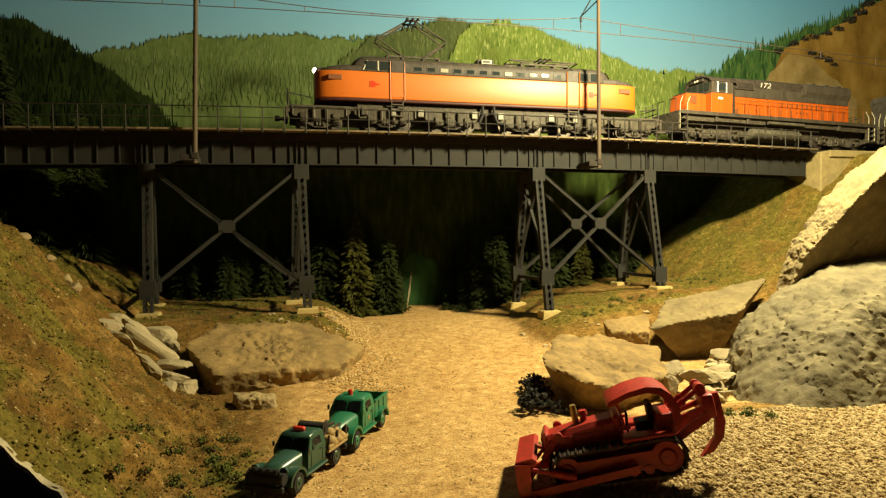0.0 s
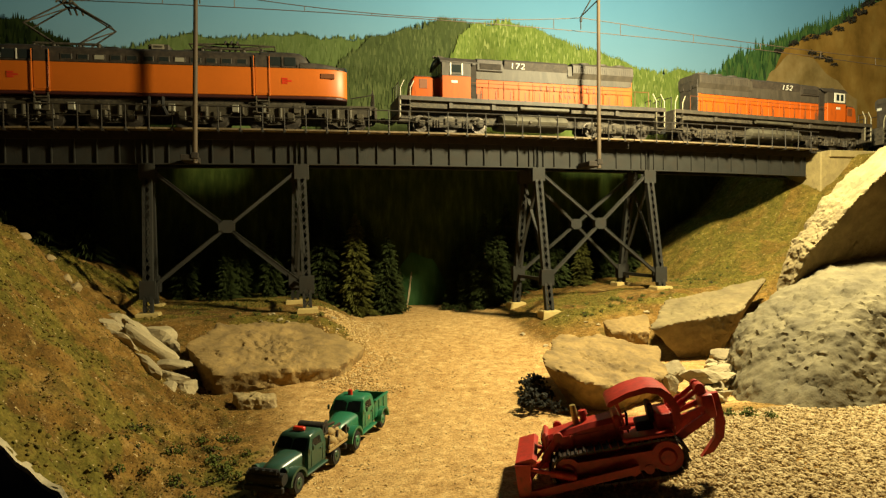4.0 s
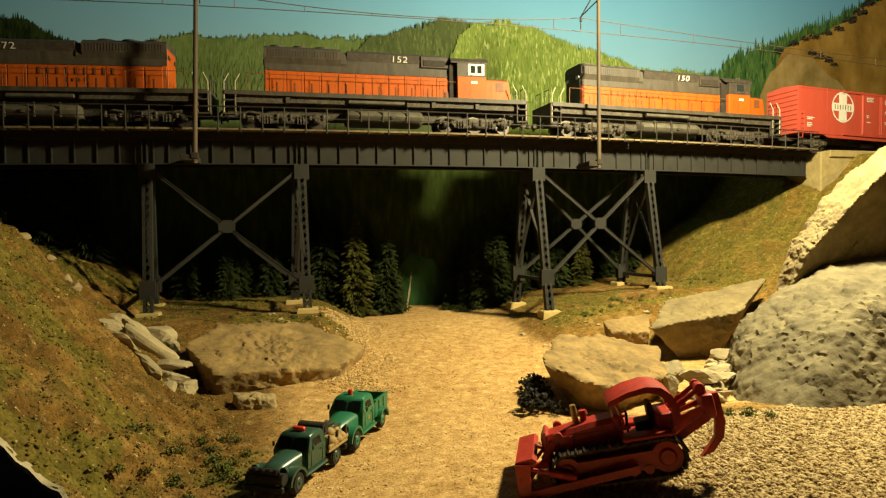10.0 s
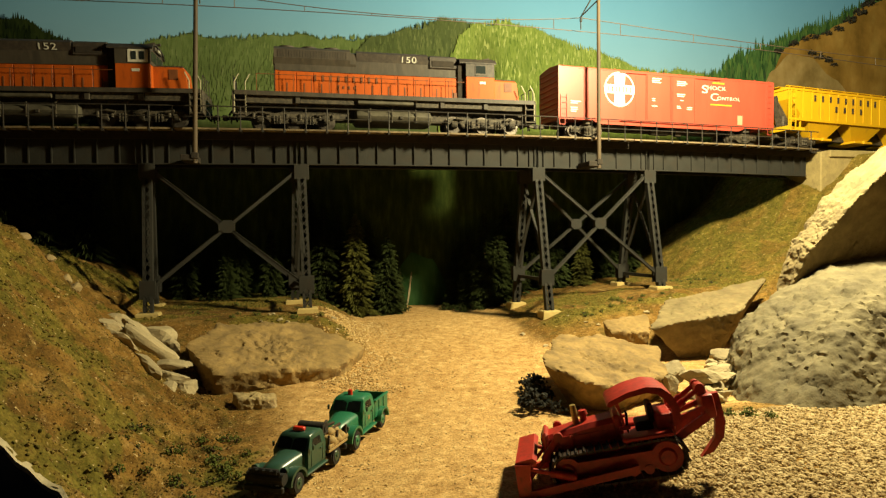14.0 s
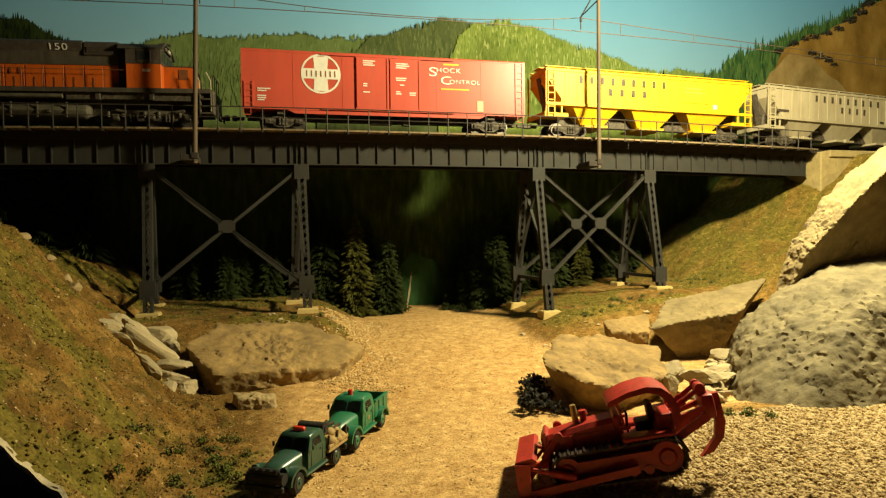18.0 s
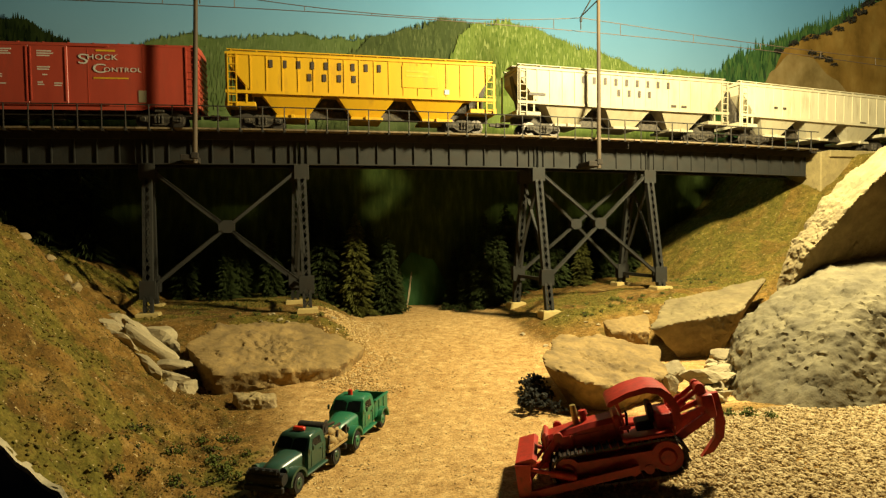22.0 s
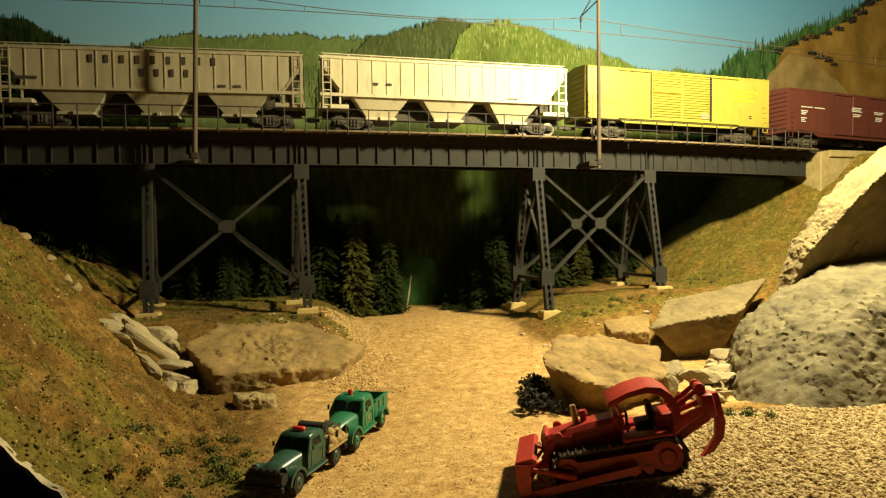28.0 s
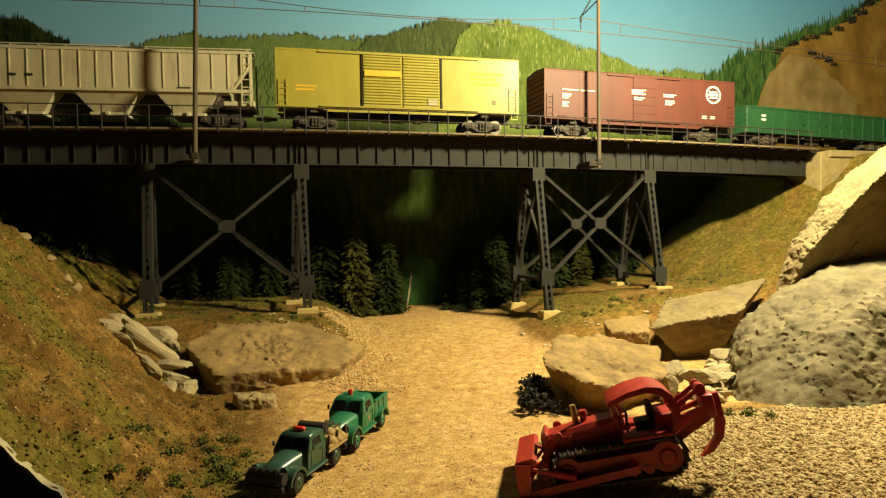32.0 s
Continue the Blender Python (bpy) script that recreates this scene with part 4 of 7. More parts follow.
def red_boxcar():
    L, c, z0, z1 = 208.0, 343.3, 12.8, 55.3
    t, body, W = boxcar("red_boxcar", c, L, z0, z1, box_red, "tall red boxcar with a round white emblem and sliding doors", [(-25, 23)])
    for x0, x1 in ((-25.5, -1.2), (-1.0, 22.5)):
        bm = fresh()
        box(bm, x0, x1, -W - 0.9, -W, z0 + 1.5, z1 - 3, 0.25)
        box(bm, x0 + 0.8, x0 + 1.5, -W - 1.4, -W - 0.8, z0 + 3, z1 - 4)
        box(bm, x1 - 1.5, x1 - 0.8, -W - 1.4, -W - 0.8, z0 + 3, z1 - 4)
        part("sliding_door", bm, box_red, t)
    for z in (z0 + 1.0, z1 - 2.6):
        bm = fresh()
        box(bm, -50, 48, -W - 1.2, -W - 0.1, z - 0.5, z + 0.5)
        part("door_track", bm, box_red, t)
    bm = fresh()
    n, r0, r1, cx, cz = 40, 12.7, 14.0, -50.0, 38.8
    y = -W - 0.22
    for i in range(n):
        a, b = 2 * math.pi * i / n, 2 * math.pi * (i + 1) / n
        v = [bm.verts.new((cx + r * math.cos(q), y, cz + r * math.sin(q))) for r, q in ((r0, a), (r1, a), (r1, b), (r0, b))]
        bm.faces.new(v)
    for s in (1, -1):
        prism(bm, [(cx - 4.4, cz), (cx + 4.4, cz), (cx + 5.2, cz + s * 12.2), (cx - 5.2, cz + s * 12.2)], y, y + 0.1)
    prism(bm, [(cx - 12.6, cz - 3.6), (cx + 12.6, cz - 3.6), (cx + 12.6, cz + 3.6), (cx - 12.6, cz + 3.6)], y + 0.02, y + 0.12)
    part("emblem", bm, number_white, t, "round white cross emblem")
    letter_blocks("lettering", t, cx - 11.5, cx + 11.5, cz, 4.2, 7, letter_brown, y - 0.15)
    lettering("lettering", "S", 9.5, number_white, t, P(32.0, -W - 0.4, 43.6, 90), 1.6)
    lettering("lettering", "HOCK", 5.0, number_white, t, P(44.0, -W - 0.4, 45.2, 90), 1.25)
    lettering("lettering", "C", 8.6, number_white, t, P(42.0, -W - 0.4, 37.6, 90), 1.5)
    lettering("lettering", "ONTROL", 4.2, number_white, t, P(56.5, -W - 0.4, 37.0, 90), 1.3)
    bars_text(t, 40, 49.8, [1.0], 12, 1.2, letter_yellow, -W - 0.3)
    bars_text(t, 38, 31.5, [1.0], 22, 1.0, letter_yellow, -W - 0.3)
    for x, z, rows, w in ((-20, 49.5, (1, .8, .95), 9), (-20, 33, (.5, .5), 6), (-20, 27, (1.0,), 5), (4, 48.5, (.9, 1, .8), 10), (4, 38, (1, .9), 8), (7, 33, (.8,), 4), (4, 28, (.8, 1), 4), (14, 27.5, (1, .9), 5), (-94, 27, (1, .7), 9), (-94, 22, (1, 1, .8), 6)):
        bars_text(t, x, z, rows, w, 0.8, number_white, -W - (1.0 if -25 < x < 20 else 0.3), 1.5)
    bm = fresh()
    box(bm, 66, 71, -W - 0.35, -W, 15.5, 23.5)
    part("data_panel", bm, hop_grey, t)


def brown_boxcar():
    L, c, z0, z1 = 177.5, 1377.6, 12.8, 52.5
    t, body, W = boxcar("brown_boxcar", c, L, z0, z1, box_brown, "oxide brown boxcar with white lettering and a round emblem", [(-18, 18)], tall_ladder=False)
    for x0, x1 in ((-10.5, 11.5),):
        bm = fresh()
        box(bm, x0, x1, -W - 0.9, -W, z0 + 1.5, z1 - 3, 0.25)
        for z in (20, 27, 34, 41):
            box(bm, x0 + 1, x1 - 1, -W - 1.2, -W - 0.8, z, z + 0.6)
        part("sliding_door", bm, box_brown, t)
    for z in (z0 + 1.0, z1 - 2.6):
        bm = fresh()
        box(bm, -34, 34, -W - 1.2, -W - 0.1, z - 0.5, z + 0.5)
        part("door_track", bm, box_brown, t)
    bm = fresh()
    n, cx, cz, y = 32, 67.5, 39.5, -W - 0.25
    for r0, r1 in ((6.0, 7.6),):
        for i in range(n):
            a, b = 2 * math.pi * i / n, 2 * math.pi * (i + 1) / n
            bm.faces.new([bm.verts.new((cx + r * math.cos(q), y, cz + r * math.sin(q))) for r, q in ((r0, a), (r1, a), (r1, b), (r0, b))])
    for z, w in ((41.8, 4), (39.5, 5), (37.2, 4)):
        box(bm, cx - w, cx + w, y, y + 0.1, z - 0.8, z + 0.8)
    part("emblem", bm, number_white, t, "round white emblem")
    for x, z, rows, w in ((-74, 36, (1.0,), 14), (-58, 36, (.9, ), 14), (-74, 32.5, (1, .9, .7), 8), (-74, 26, (.9, .6, .8), 7), (-12, 39, (1, .8, 1), 13), (-10, 33, (1, .8), 10), (18, 37, (1, .8), 13), (20, 32, (.9, .9, .7), 10), (56, 21, (1, 1), 5), (64, 21, (1, 1), 5)):
        bars_text(t, x, z, rows, w, 0.8, number_white, -W - (1.0 if -12.5 < x < 11 else 0.3), 1.5)
    ladder(t, -3 - 74, 3 - 74, -W - 0.3, z0 + 2, z0 + 3, 1, box_brown)


def lime_boxcar():
    L, c, z0, z1 = 180.0, 1177.5, 14.8, 57.0
    t, body, W = boxcar("lime_boxcar", c, L, z0, z1, box_lime, "lime yellow boxcar with ribbed double doors", [(-30, 29)], tall_ladder=False, rivet_lines=1)
    for x0, x1 in ((-29, -0.4), (0.4, 28)):
        bm = fresh()
        box(bm, x0, x1, -W - 0.7, -W, z0 + 1.8, z1 - 3.2, 0.25)
        door = part("ribbed_door", bm, box_lime, t)
        for i in range(17):
            z = z0 + 3.6 + 33.5 * i / 16
            bm = fresh()
            prism(bm, [(-W - 0.6, z - 0.2), (-W - 1.7, z + 0.4), (-W - 0.6, z + 1.1)], x0 + 1, x1 - 1, "x")
            part("rib", bm, box_lime, door)
    bm = fresh()
    box(bm, -28, -1.5, -W - 2.0, -W - 0.6, 38.5, 42.5)
    part("door_stripe", bm, letter_yellow, t, "orange stripe on the door")
    for z in (z0 + 1.2, z1 - 2.4):
        bm = fresh()
        box(bm, -60, 58, -W - 1.3, -W - 0.1, z - 0.5, z + 0.5)
        part("door_track", bm, box_lime, t)
    for x0, x1 in ((-30.0, -29.4), (28.4, 30.0)):
        bm = fresh()
        box(bm, x0, x1, -W - 1.0, -W, z0 + 1, z1 - 2)
        part("door_post", bm, deck_dark, t)
    bars_text(t, 52, 44, (1, .8, .9), 26, 2.2, letter_yellow, -W - 0.2, 3.8)
    bars_text(t, -77, 30, (1, .9), 15, 1.4, letter_yellow, -W - 0.2, 2.6)
    bars_text(t, 69, 23.5, (1, 1), 3, 1.0, letter_dark, -W - 0.2)
    bm = fresh()
    box(bm, 19, 26, -W - 1.3, -W - 0.6, 19, 23.5)
    part("placard", bm, roof_metal, t)


def hopper(name, centre, L, mat, label, letters=None, pattern=0):
    t = thing(name, track_pose(centre), label, "covered hopper", "freight cars of the train")
    W, top, sill, h = 17.3, 53.6, 24.5, L / 2
    bm = fresh()
    prism(bm, [(-h + 17, sill), (h - 17, sill), (h - 3, top - 11), (h - 3, top - 2.6), (-h + 3, top - 2.6), (-h + 3, top - 11)], -W, W)
    body = part("body", bm, mat, t)
    bm = fresh()
    prism(bm, [(-W, top - 2.6), (-W + 3, top - 0.4), (W - 3, top - 0.4), (W, top - 2.6)], -h + 2, h - 2, "x")
    part("roof", bm, mat, t)
    n = 17
    for i in range(n + 1):
        x = -h + 6 + (L - 12) * i / n
        zl = sill if abs(x) < h - 17 else sill + (abs(x) - h + 17) * 1.3
        bm = fresh()
        box(bm, x - 0.35, x + 0.35, -W - 0.45, -W + 0.2, zl, top - 2.4)
        part("side_post", bm, mat, body)
    bm = fresh()
    box(bm, -h, h, -W - 0.8, -W + 0.5, top - 3.6, top - 2.0)
    part("top_chord", bm, mat, body)
    bm = fresh()
    box(bm, -h, h, -W - 0.9, -W + 0.8, sill - 1.2, sill + 1.0)
    part("side_sill", bm, mat, body)
    # three discharge bays
    for x in (-L * 0.27, 0.0, L * 0.27):
        bm = fresh()
        wt, wb = L * 0.112, L * 0.05
        for y0, y1 in ((-W + 0.2, -2.6), (2.6, W - 0.2)):
            loft(bm, [[(x - wt, y0, sill), (x + wt, y0, sill), (x + wt, y1, sill), (x - wt, y1, sill)],
                      [(x - wb, y0 * 0.5, 9.5), (x + wb, y0 * 0.5, 9.5), (x + wb, y1 * 0.5, 9.5), (x - wb, y1 * 0.5, 9.5)]])
        bay = part("hopper_bay", bm, mat, t)
        bm = fresh()
        box(bm, x - wb - 2, x + wb + 2, -14, 14, 7.6, 9.7, 0.3)
        box(bm, x - 1.2, x + 1.2, -15.5, -13, 7.2, 10.2, 0.2)
        part("outlet_gate", bm, mat, bay)
    # end platforms, slope sheets' cages and ladders
    for d in (-1, 1):
        bm = fresh()
        box(bm, min(d * (h - 20), d * h), max(d * (h - 20), d * h), -W + 0.3, W - 0.3, 14.5, 17.6, 0.3)
        box(bm, d * h - 0.6, d * h + 0.6, -W, W, 14, 18.2)
        for y in (-W + 0.5, W - 0.5):
            bar(bm, (d * (h - 0.8), y, 17), (d * (h - 0.8), y, top - 3), 1.2, 1.0)
            bar(bm, (d * (h - 14), y, 17), (d * (h - 14), y, sill + 4), 1.2, 1.0)
        part("end_frame", bm, mat, t)
        x = d * (h - 4.6)
        ladder(t, x - 2.8, x + 2.8, -W - 0.6, 13.6, top - 3, 7, mat, 0.4)
        coupler(t, d * h, d)
        bm = fresh()
        rod(bm, (d * (h - 8), -4, 20), (d * (h - 8), -4, 29), 1.8, n=10)
        box(bm, d * (h - 12) - 2, d * (h - 12) + 2, 3, 8, 18, 23, 0.3)
        part("brake_gear", bm, under_black, t)
    bm = fresh()
    box(bm, -h, h, -6, 6, top + 0.8, top + 1.4)
    for i in range(12):
        x = -h + 4 + (L - 8) * i / 11
        box(bm, x - 0.5, x + 0.5, -14.5, 14.5, top - 0.4, top + 0.8)
    for y in (-13.5, 13.5):
        box(bm, -h + 1, h - 1, y - 1.2, y + 1.2, top + 0.4, top + 1.0)
    part("running_board", bm, mat, t)
    bm = fresh()
    box(bm, -h + 2, h - 2, -2.4, 2.4, 9.5, 15, 0.3)
    part("centre_sill", bm, under_black, t)
    # dark fill panels stand in for the shade between bays and under the ends
    bm = fresh()
    box(bm, -h + 18, h - 18, -0.6, 0.6, 14.5, sill + 1)
    for d in (-1, 1):
        prism(bm, [(d * (h - 3), top - 9), (d * (h - 17), sill), (d * (h - 17), 17), (d * (h - 8), 17), (d * (h - 1.5), top - 6)], -3, 3)
    part("shade_fill", bm, under_black, t)
    for x in (-h + 24, h - 24):
        bogie(t, x)
    y = -W - 0.6
    if letters:
        xa, xb, xc, xd = letters
        letter_blocks("lettering", t, xa, xb, 44.5, 5.4, 9, letter_dark, y)
        letter_blocks("lettering", t, xc, xd, 36.0, 5.2, 4, letter_dark, y)
    TRAIN.append((t, centre))
    return t, y


def yellow_hopper():
    t, y = hopper("yellow_hopper", 562.0, 196.0, hop_yellow, "bright yellow covered hopper with dark lettering and three bays", (-72, 14, -46, -4))
    bm = fresh()
    box(bm, 26, 53, y - 0.02, y + 0.4, 31.5, 47.5, 0.1)
    part("slogan_panel", bm, hop_yellow, t)
    bars_text(t, 29, 43.5, (.8, 1), 21, 1.5, letter_yellow, y - 0.2, 3.4)
    bm = fresh()
    box(bm, 58, 61.5, y - 0.05, y + 0.2, 27.5, 31)
    part("data_panel", bm, number_white, t)


def grey_hopper():
    t, y = hopper("grey_hopper", 774.0, 195.0, hop_grey, "weathered light grey covered hopper with dark lettering", (-46, 42, -14, 24))
    bars_text(t, -88, 31, (1.0,), 14, 2.0, letter_dark, y)
    bars_text(t, 40, 28, (1.0,), 5, 1.8, letter_dark, y)
    bars_text(t, 50, 28, (1.0,), 5, 1.8, letter_dark, y)


def cream_hopper():
    t, y = hopper("cream_hopper", 977.5, 191.0, hop_cream, "cream white covered hopper without markings", None)
    bars_text(t, -58, 33, (1.0,), 4, 1.8, letter_dark, y)
    bars_text(t, -48, 33, (1.0,), 4, 1.8, letter_dark, y)
    bars_text(t, 46, 26, (1.0,), 8, 1.6, letter_dark, y)


def green_gondola():
    L, c, z0, z1, W = 182.0, 1570.0, 10.0, 33.0, 17.2
    t = thing("green_gondola", track_pose(c), "low green open gondola car with ribbed sides", "gondola", "freight cars of the train")
    for y in (-W, W):
        bm = fresh()
        box(bm, -L / 2, L / 2, y - 0.5, y + 0.5, z0, z1, 0.15)
        box(bm, -L / 2, L / 2, y - 1.0, y + 0.9, z1 - 1.6, z1)
        for i in range(14):
            x = -L / 2 + 3 + (L - 6) * i / 13
            box(bm, x - 0.8, x + 0.8, y - 1.3, y + 1.3, z0, z1 - 1.2)
        part("side_wall", bm, gon_green, t)
    for d in (-1, 1):
        bm = fresh()
        box(bm, d * L / 2 - 0.6, d * L / 2 + 0.6, -W, W, z0, z1, 0.15)
        for z in (15, 20, 25, 30):
            rod(bm, (d * L / 2, -W, z), (d * L / 2, W, z), 0.9, n=6)
        part("end_wall", bm, gon_green, t)
        coupler(t, d * L / 2, d)
    bm = fresh()
    box(bm, -L / 2, L / 2, -W, W, z0, z0 + 1.6)
    part("floor", bm, under_black, t)
    underframe(t, L, z0 + 1)
    for x in (-L / 2 + 26, L / 2 - 26):
        bogie(t, x, r=4.9)
    bars_text(t, -76, 25, (1, 1), 5, 1.8, number_white, -W - 1.4, 3.4)
    letter_blocks("lettering", t, -40, 40, 22, 5, 9, gon_green, -W - 1.45)
    TRAIN.append((t, c))


# six-axle road-switcher; d = -1 has its cab to the left
def diesel(name, c, d, number, label, mark, frame_mat=None):
    t = thing(name, track_pose(c), label, "diesel locomotive", "diesel locomotives of the train")
    X = lambda x: d * x                       # +x is the cab end
    SILL, BELT, ROOF, TAIL = 25.4, 42.0, 55.6, -84.0

    def bx(bm, x0, x1, *rest, b=0.0):
        return box(bm, min(X(x0), X(x1)), max(X(x0), X(x1)), *rest, b=b)

    def px(bm, pts, x0, x1):
        return prism(bm, pts, min(X(x0), X(x1)), max(X(x0), X(x1)), "x")
    # frame, steps, tank
    bm = fresh()
    bx(bm, -111, 111, -16.9, 16.9, 22.6, 24.9, b=0.3)
    frame_ob = part("frame", bm, under_black, t)
    bm = fresh()
    bx(bm, -111, 111, -17.5, -16.7, 22.4, SILL)
    bx(bm, -111, 111, 16.7, 17.5, 22.4, SILL)
    part("walkway_edge", bm, loco_grey, frame_ob, "weathered black walkway edge, greyed as if lit")
    for e in (-1, 1):
        bm = fresh()
        bx(bm, e * 111, e * 112.5, -17, 17, 8.5, 25, b=0.3)
        part("pilot", bm, under_black, t)
        bm = fresh()
        for k in range(3):
            bx(bm, e * 104, e * 111, -17.4, -13, 8.5 + k * 4.8, 9.3 + k * 4.8)
        bx(bm, e * 103.4, e * 104.0, -17.3, -13, 8, 22)
        part("steps", bm, under_black, t)
    bm = fresh()
    secs = []
    for x, k in ((-27, 0.72), (-25.6, 0.94), (-23, 1.0), (27, 1.0), (29.6, 0.94), (31, 0.72)):
        secs.append([(X(x), 14.6 * k * math.cos(a), 10.6 + 6.2 * k * math.sin(a)) for a in (2 * math.pi * q / 16 for q in range(16))])
    loft(bm, secs if d > 0 else secs[::-1])
    tank = part("fuel_tank", bm, tank_grey, t, "dusty rounded fuel tank", smooth=40)
    bm = fresh()
    for x in (-16, 0, 18):
        bx(bm, x - 0.35, x + 0.35, -15.0, -13.6, 6, 16)
    bx(bm, 6, 8, -15.4, -14, 9, 11)
    part("tank_strap", bm, under_black, tank)
    bm = fresh()
    rod(bm, (X(-25), -15.2, 19.9), (X(16), -15.2, 19.9), 1.5, n=12)
    part("air_reservoir", bm, tank_grey, t, smooth=30)
    for x0, x1, z0 in ((-108, -70, 17.5), (-66, -28, 18.2), (18, 36, 18), (40, 70, 18.2), (74, 106, 17.5)):
        bm = fresh()
        bx(bm, x0, x1, -14.5, -12, z0, 22.6)
        part("equipment_box", bm, under_black, t)
    for x in (-68, 38, 72):
        bm = fresh()
        bx(bm, x - 1.6, x + 1.6, -16.0, -13, 17.6, 22.4, b=0.2)
        part("frame_bracket", bm, loco_grey, t)
    bm = fresh()
    box(bm, -110, 110, -5, 5, 8, 23, 0.4)
    part("keel", bm, under_black, t)
    for x in (-71, 71):
        bogie(t, x, (-23.0, 0.0, 23.0), 6.2)
    for e in (-1, 1):
        coupler(t, e * 112, e)
    # long hood
    bm = fresh()
    bx(bm, TAIL + 0.6, 56, -11.6, 11.6, 24.6, BELT, b=0.25)
    hood = part("lower_hood", bm, orange, t, "orange hood doors")
    bm = fresh()
    px(bm, [(-11.6, BELT), (11.6, BELT), (11.6, 54.0), (9.8, 56.2), (-9.8, 56.2), (-11.6, 54.0)], TAIL + 0.6, 56)
    upper = part("upper_hood", bm, loco_grey, t, "weathered black hood top, greyed as if lit")
    bm = fresh()
    bx(bm, TAIL - 0.2, TAIL + 0.8, -11.4, 11.4, 24.8, 54.2, b=0.3)
    bx(bm, TAIL - 0.5, TAIL, -3, 3, 46, 50)
    tail = part("hood_end", bm, loco_black if d > 0 and number == "152" else orange if number == "172" else loco_black, t, "flat hood end")
    bm = fresh()
    for y in (-8.5, 8.5):
        box(bm, X(TAIL) - 0.8, X(TAIL) + 0.8, y - 2.4, y + 2.4, 47.0, 49.4)
    part("number_board", bm, number_white if number == "150" else loco_black, tail)
    # flared radiators at the tail
    bm = fresh()
    px(bm, [(-11.5, 46.2), (-13.6, 50.5), (-13.6, 56.6), (-10.6, 58.8), (10.6, 58.8), (13.6, 56.6), (13.6, 50.5), (11.5, 46.2)], TAIL, -30)
    flare = part("radiator_flare", bm, loco_grey, upper)
    bm = fresh()
    px(bm, [(-11.5, 46.2), (-12.4, 48.0), (-12.0, 55.8), (-9.0, 57.2), (9.0, 57.2), (12.0, 55.8), (12.4, 48), (11.5, 46.2)], -30, -26)
    part("flare_fairing", bm, loco_grey, flare)
    for i in range(26):
        x = TAIL + 3 + 48 * i / 25
        bm = fresh()
        bx(bm, x - 0.28, x + 0.28, -13.8, -13.5, 51.0, 56.0)
        part("radiator_slat", bm, loco_black, flare)
    # brake blister: its side leans outward and stays dark
    bm = fresh()
    px(bm, [(-11.5, 50.2), (-13.4, 56.2), (-10.6, 58.2), (10.6, 58.2), (13.4, 56.2), (11.5, 50.2)], -25.5, 28)
    blister = part("dynamic_brake_housing", bm, loco_black, upper)
    bm = fresh()
    px(bm, [(-11.5, 47.4), (-13.0, 48.4), (-12.4, 56.4), (-10, 57.8), (10, 57.8), (12.4, 56.4), (13.0, 48.4), (11.5, 47.4)], 29.5, 50)
    part("inertial_filter", bm, loco_black, upper)
    bm = fresh()
    bx(bm, 31, 48, -13.3, -12.4, 49.2, 53.6, b=0.2)
    part("filter_screen", bm, deck_dark, upper)
    for x in (-75, -59, -43):
        bm = fresh()
        rod(bm, (X(x), -3, 58.6), (X(x), -3, 60.4), 6.6, 6.2, 18)
        rod(bm, (X(x), -3, 60.4), (X(x), -3, 60.9), 2.0, n=10)
        part("radiator_fan", bm, loco_black, upper, smooth=40)
    for x in (-8, 8):
        bm = fresh()
        rod(bm, (X(x), 0, 58.0), (X(x), 0, 59.2), 5.8, n=18)
        part("brake_fan", bm, deck_dark, upper, smooth=40)
    bm = fresh()
    bx(bm, -22, -16, -4, 4, 55, 58, b=0.6)
    part("exhaust_stack", bm, deck_dark, upper)
    # hood doors with their latches and seams
    for i in range(11):
        x0 = TAIL + 3 + i * 12.2
        bm = fresh()
        bx(bm, x0 + 0.4, x0 + 11.8, -11.95, -11.5, 26.4, 40.8, b=0.12)
        door = part("hood_door", bm, orange, hood)
        bm = fresh()
        bx(bm, x0 + 5.4, x0 + 6.3, -12.2, -11.9, 26.8, 33.0)
        part("door_latch", bm, letter_brown, door)
    bm = fresh()
    bx(bm, TAIL + 3, 50, -12.15, -11.5, BELT - 0.5, BELT + 0.1)
    part("belt_rail", bm, loco_grey, hood)
    # cab with its doorway, and the nose
    bm = fresh()
    bx(bm, 56.5, 79, -16.6, 16.6, 24.8, BELT, b=0.3)
    cab = part("cab", bm, orange, t, "orange cab lower walls")
    # recess coloured dark in place of the shade inside the doorway
    bm = fresh()
    bx(bm, 51.0, 56.5, -13.4, 13.4, 25, 52.0)
    part("cab_doorway", bm, deck_dark, cab, "cab doorway recess, its shade put in as dark colour")
    bm = fresh()
    px(bm, [(-16.6, BELT), (16.6, BELT), (16.6, 52.6), (13, 55.6), (6, 57.4), (-6, 57.4), (-13, 55.6), (-16.6, 52.6)], 56.5, 79)
    part("cab_roof", bm, loco_grey if frame_mat or d < 0 else loco_black, cab, "weathered black cab roof")
    bm = fresh()
    px(bm, [(-17.0, 51.9), (-17.0, 52.7), (-13.2, 56.1), (-6, 57.9), (6, 57.9), (13.2, 56.1), (17.0, 52.7), (17.0, 51.9), (13, 55), (6, 57), (-6, 57), (-13, 55)], 51.5, 80.5)
    part("roof_edge", bm, loco_black, cab)
    w0, w1 = (64.6, 77.6) if frame_mat else (63.5, 72.5)
    bm = fresh()
    bx(bm, w0, w1, -16.95, -16.4, 42.9, 51.6, b=0.2)
    fr = part("window_frame", bm, frame_mat or loco_black, cab, "white side window frame" if frame_mat else "")
    if number == "172":
        for x in (w0, w1):
            bm = fresh()
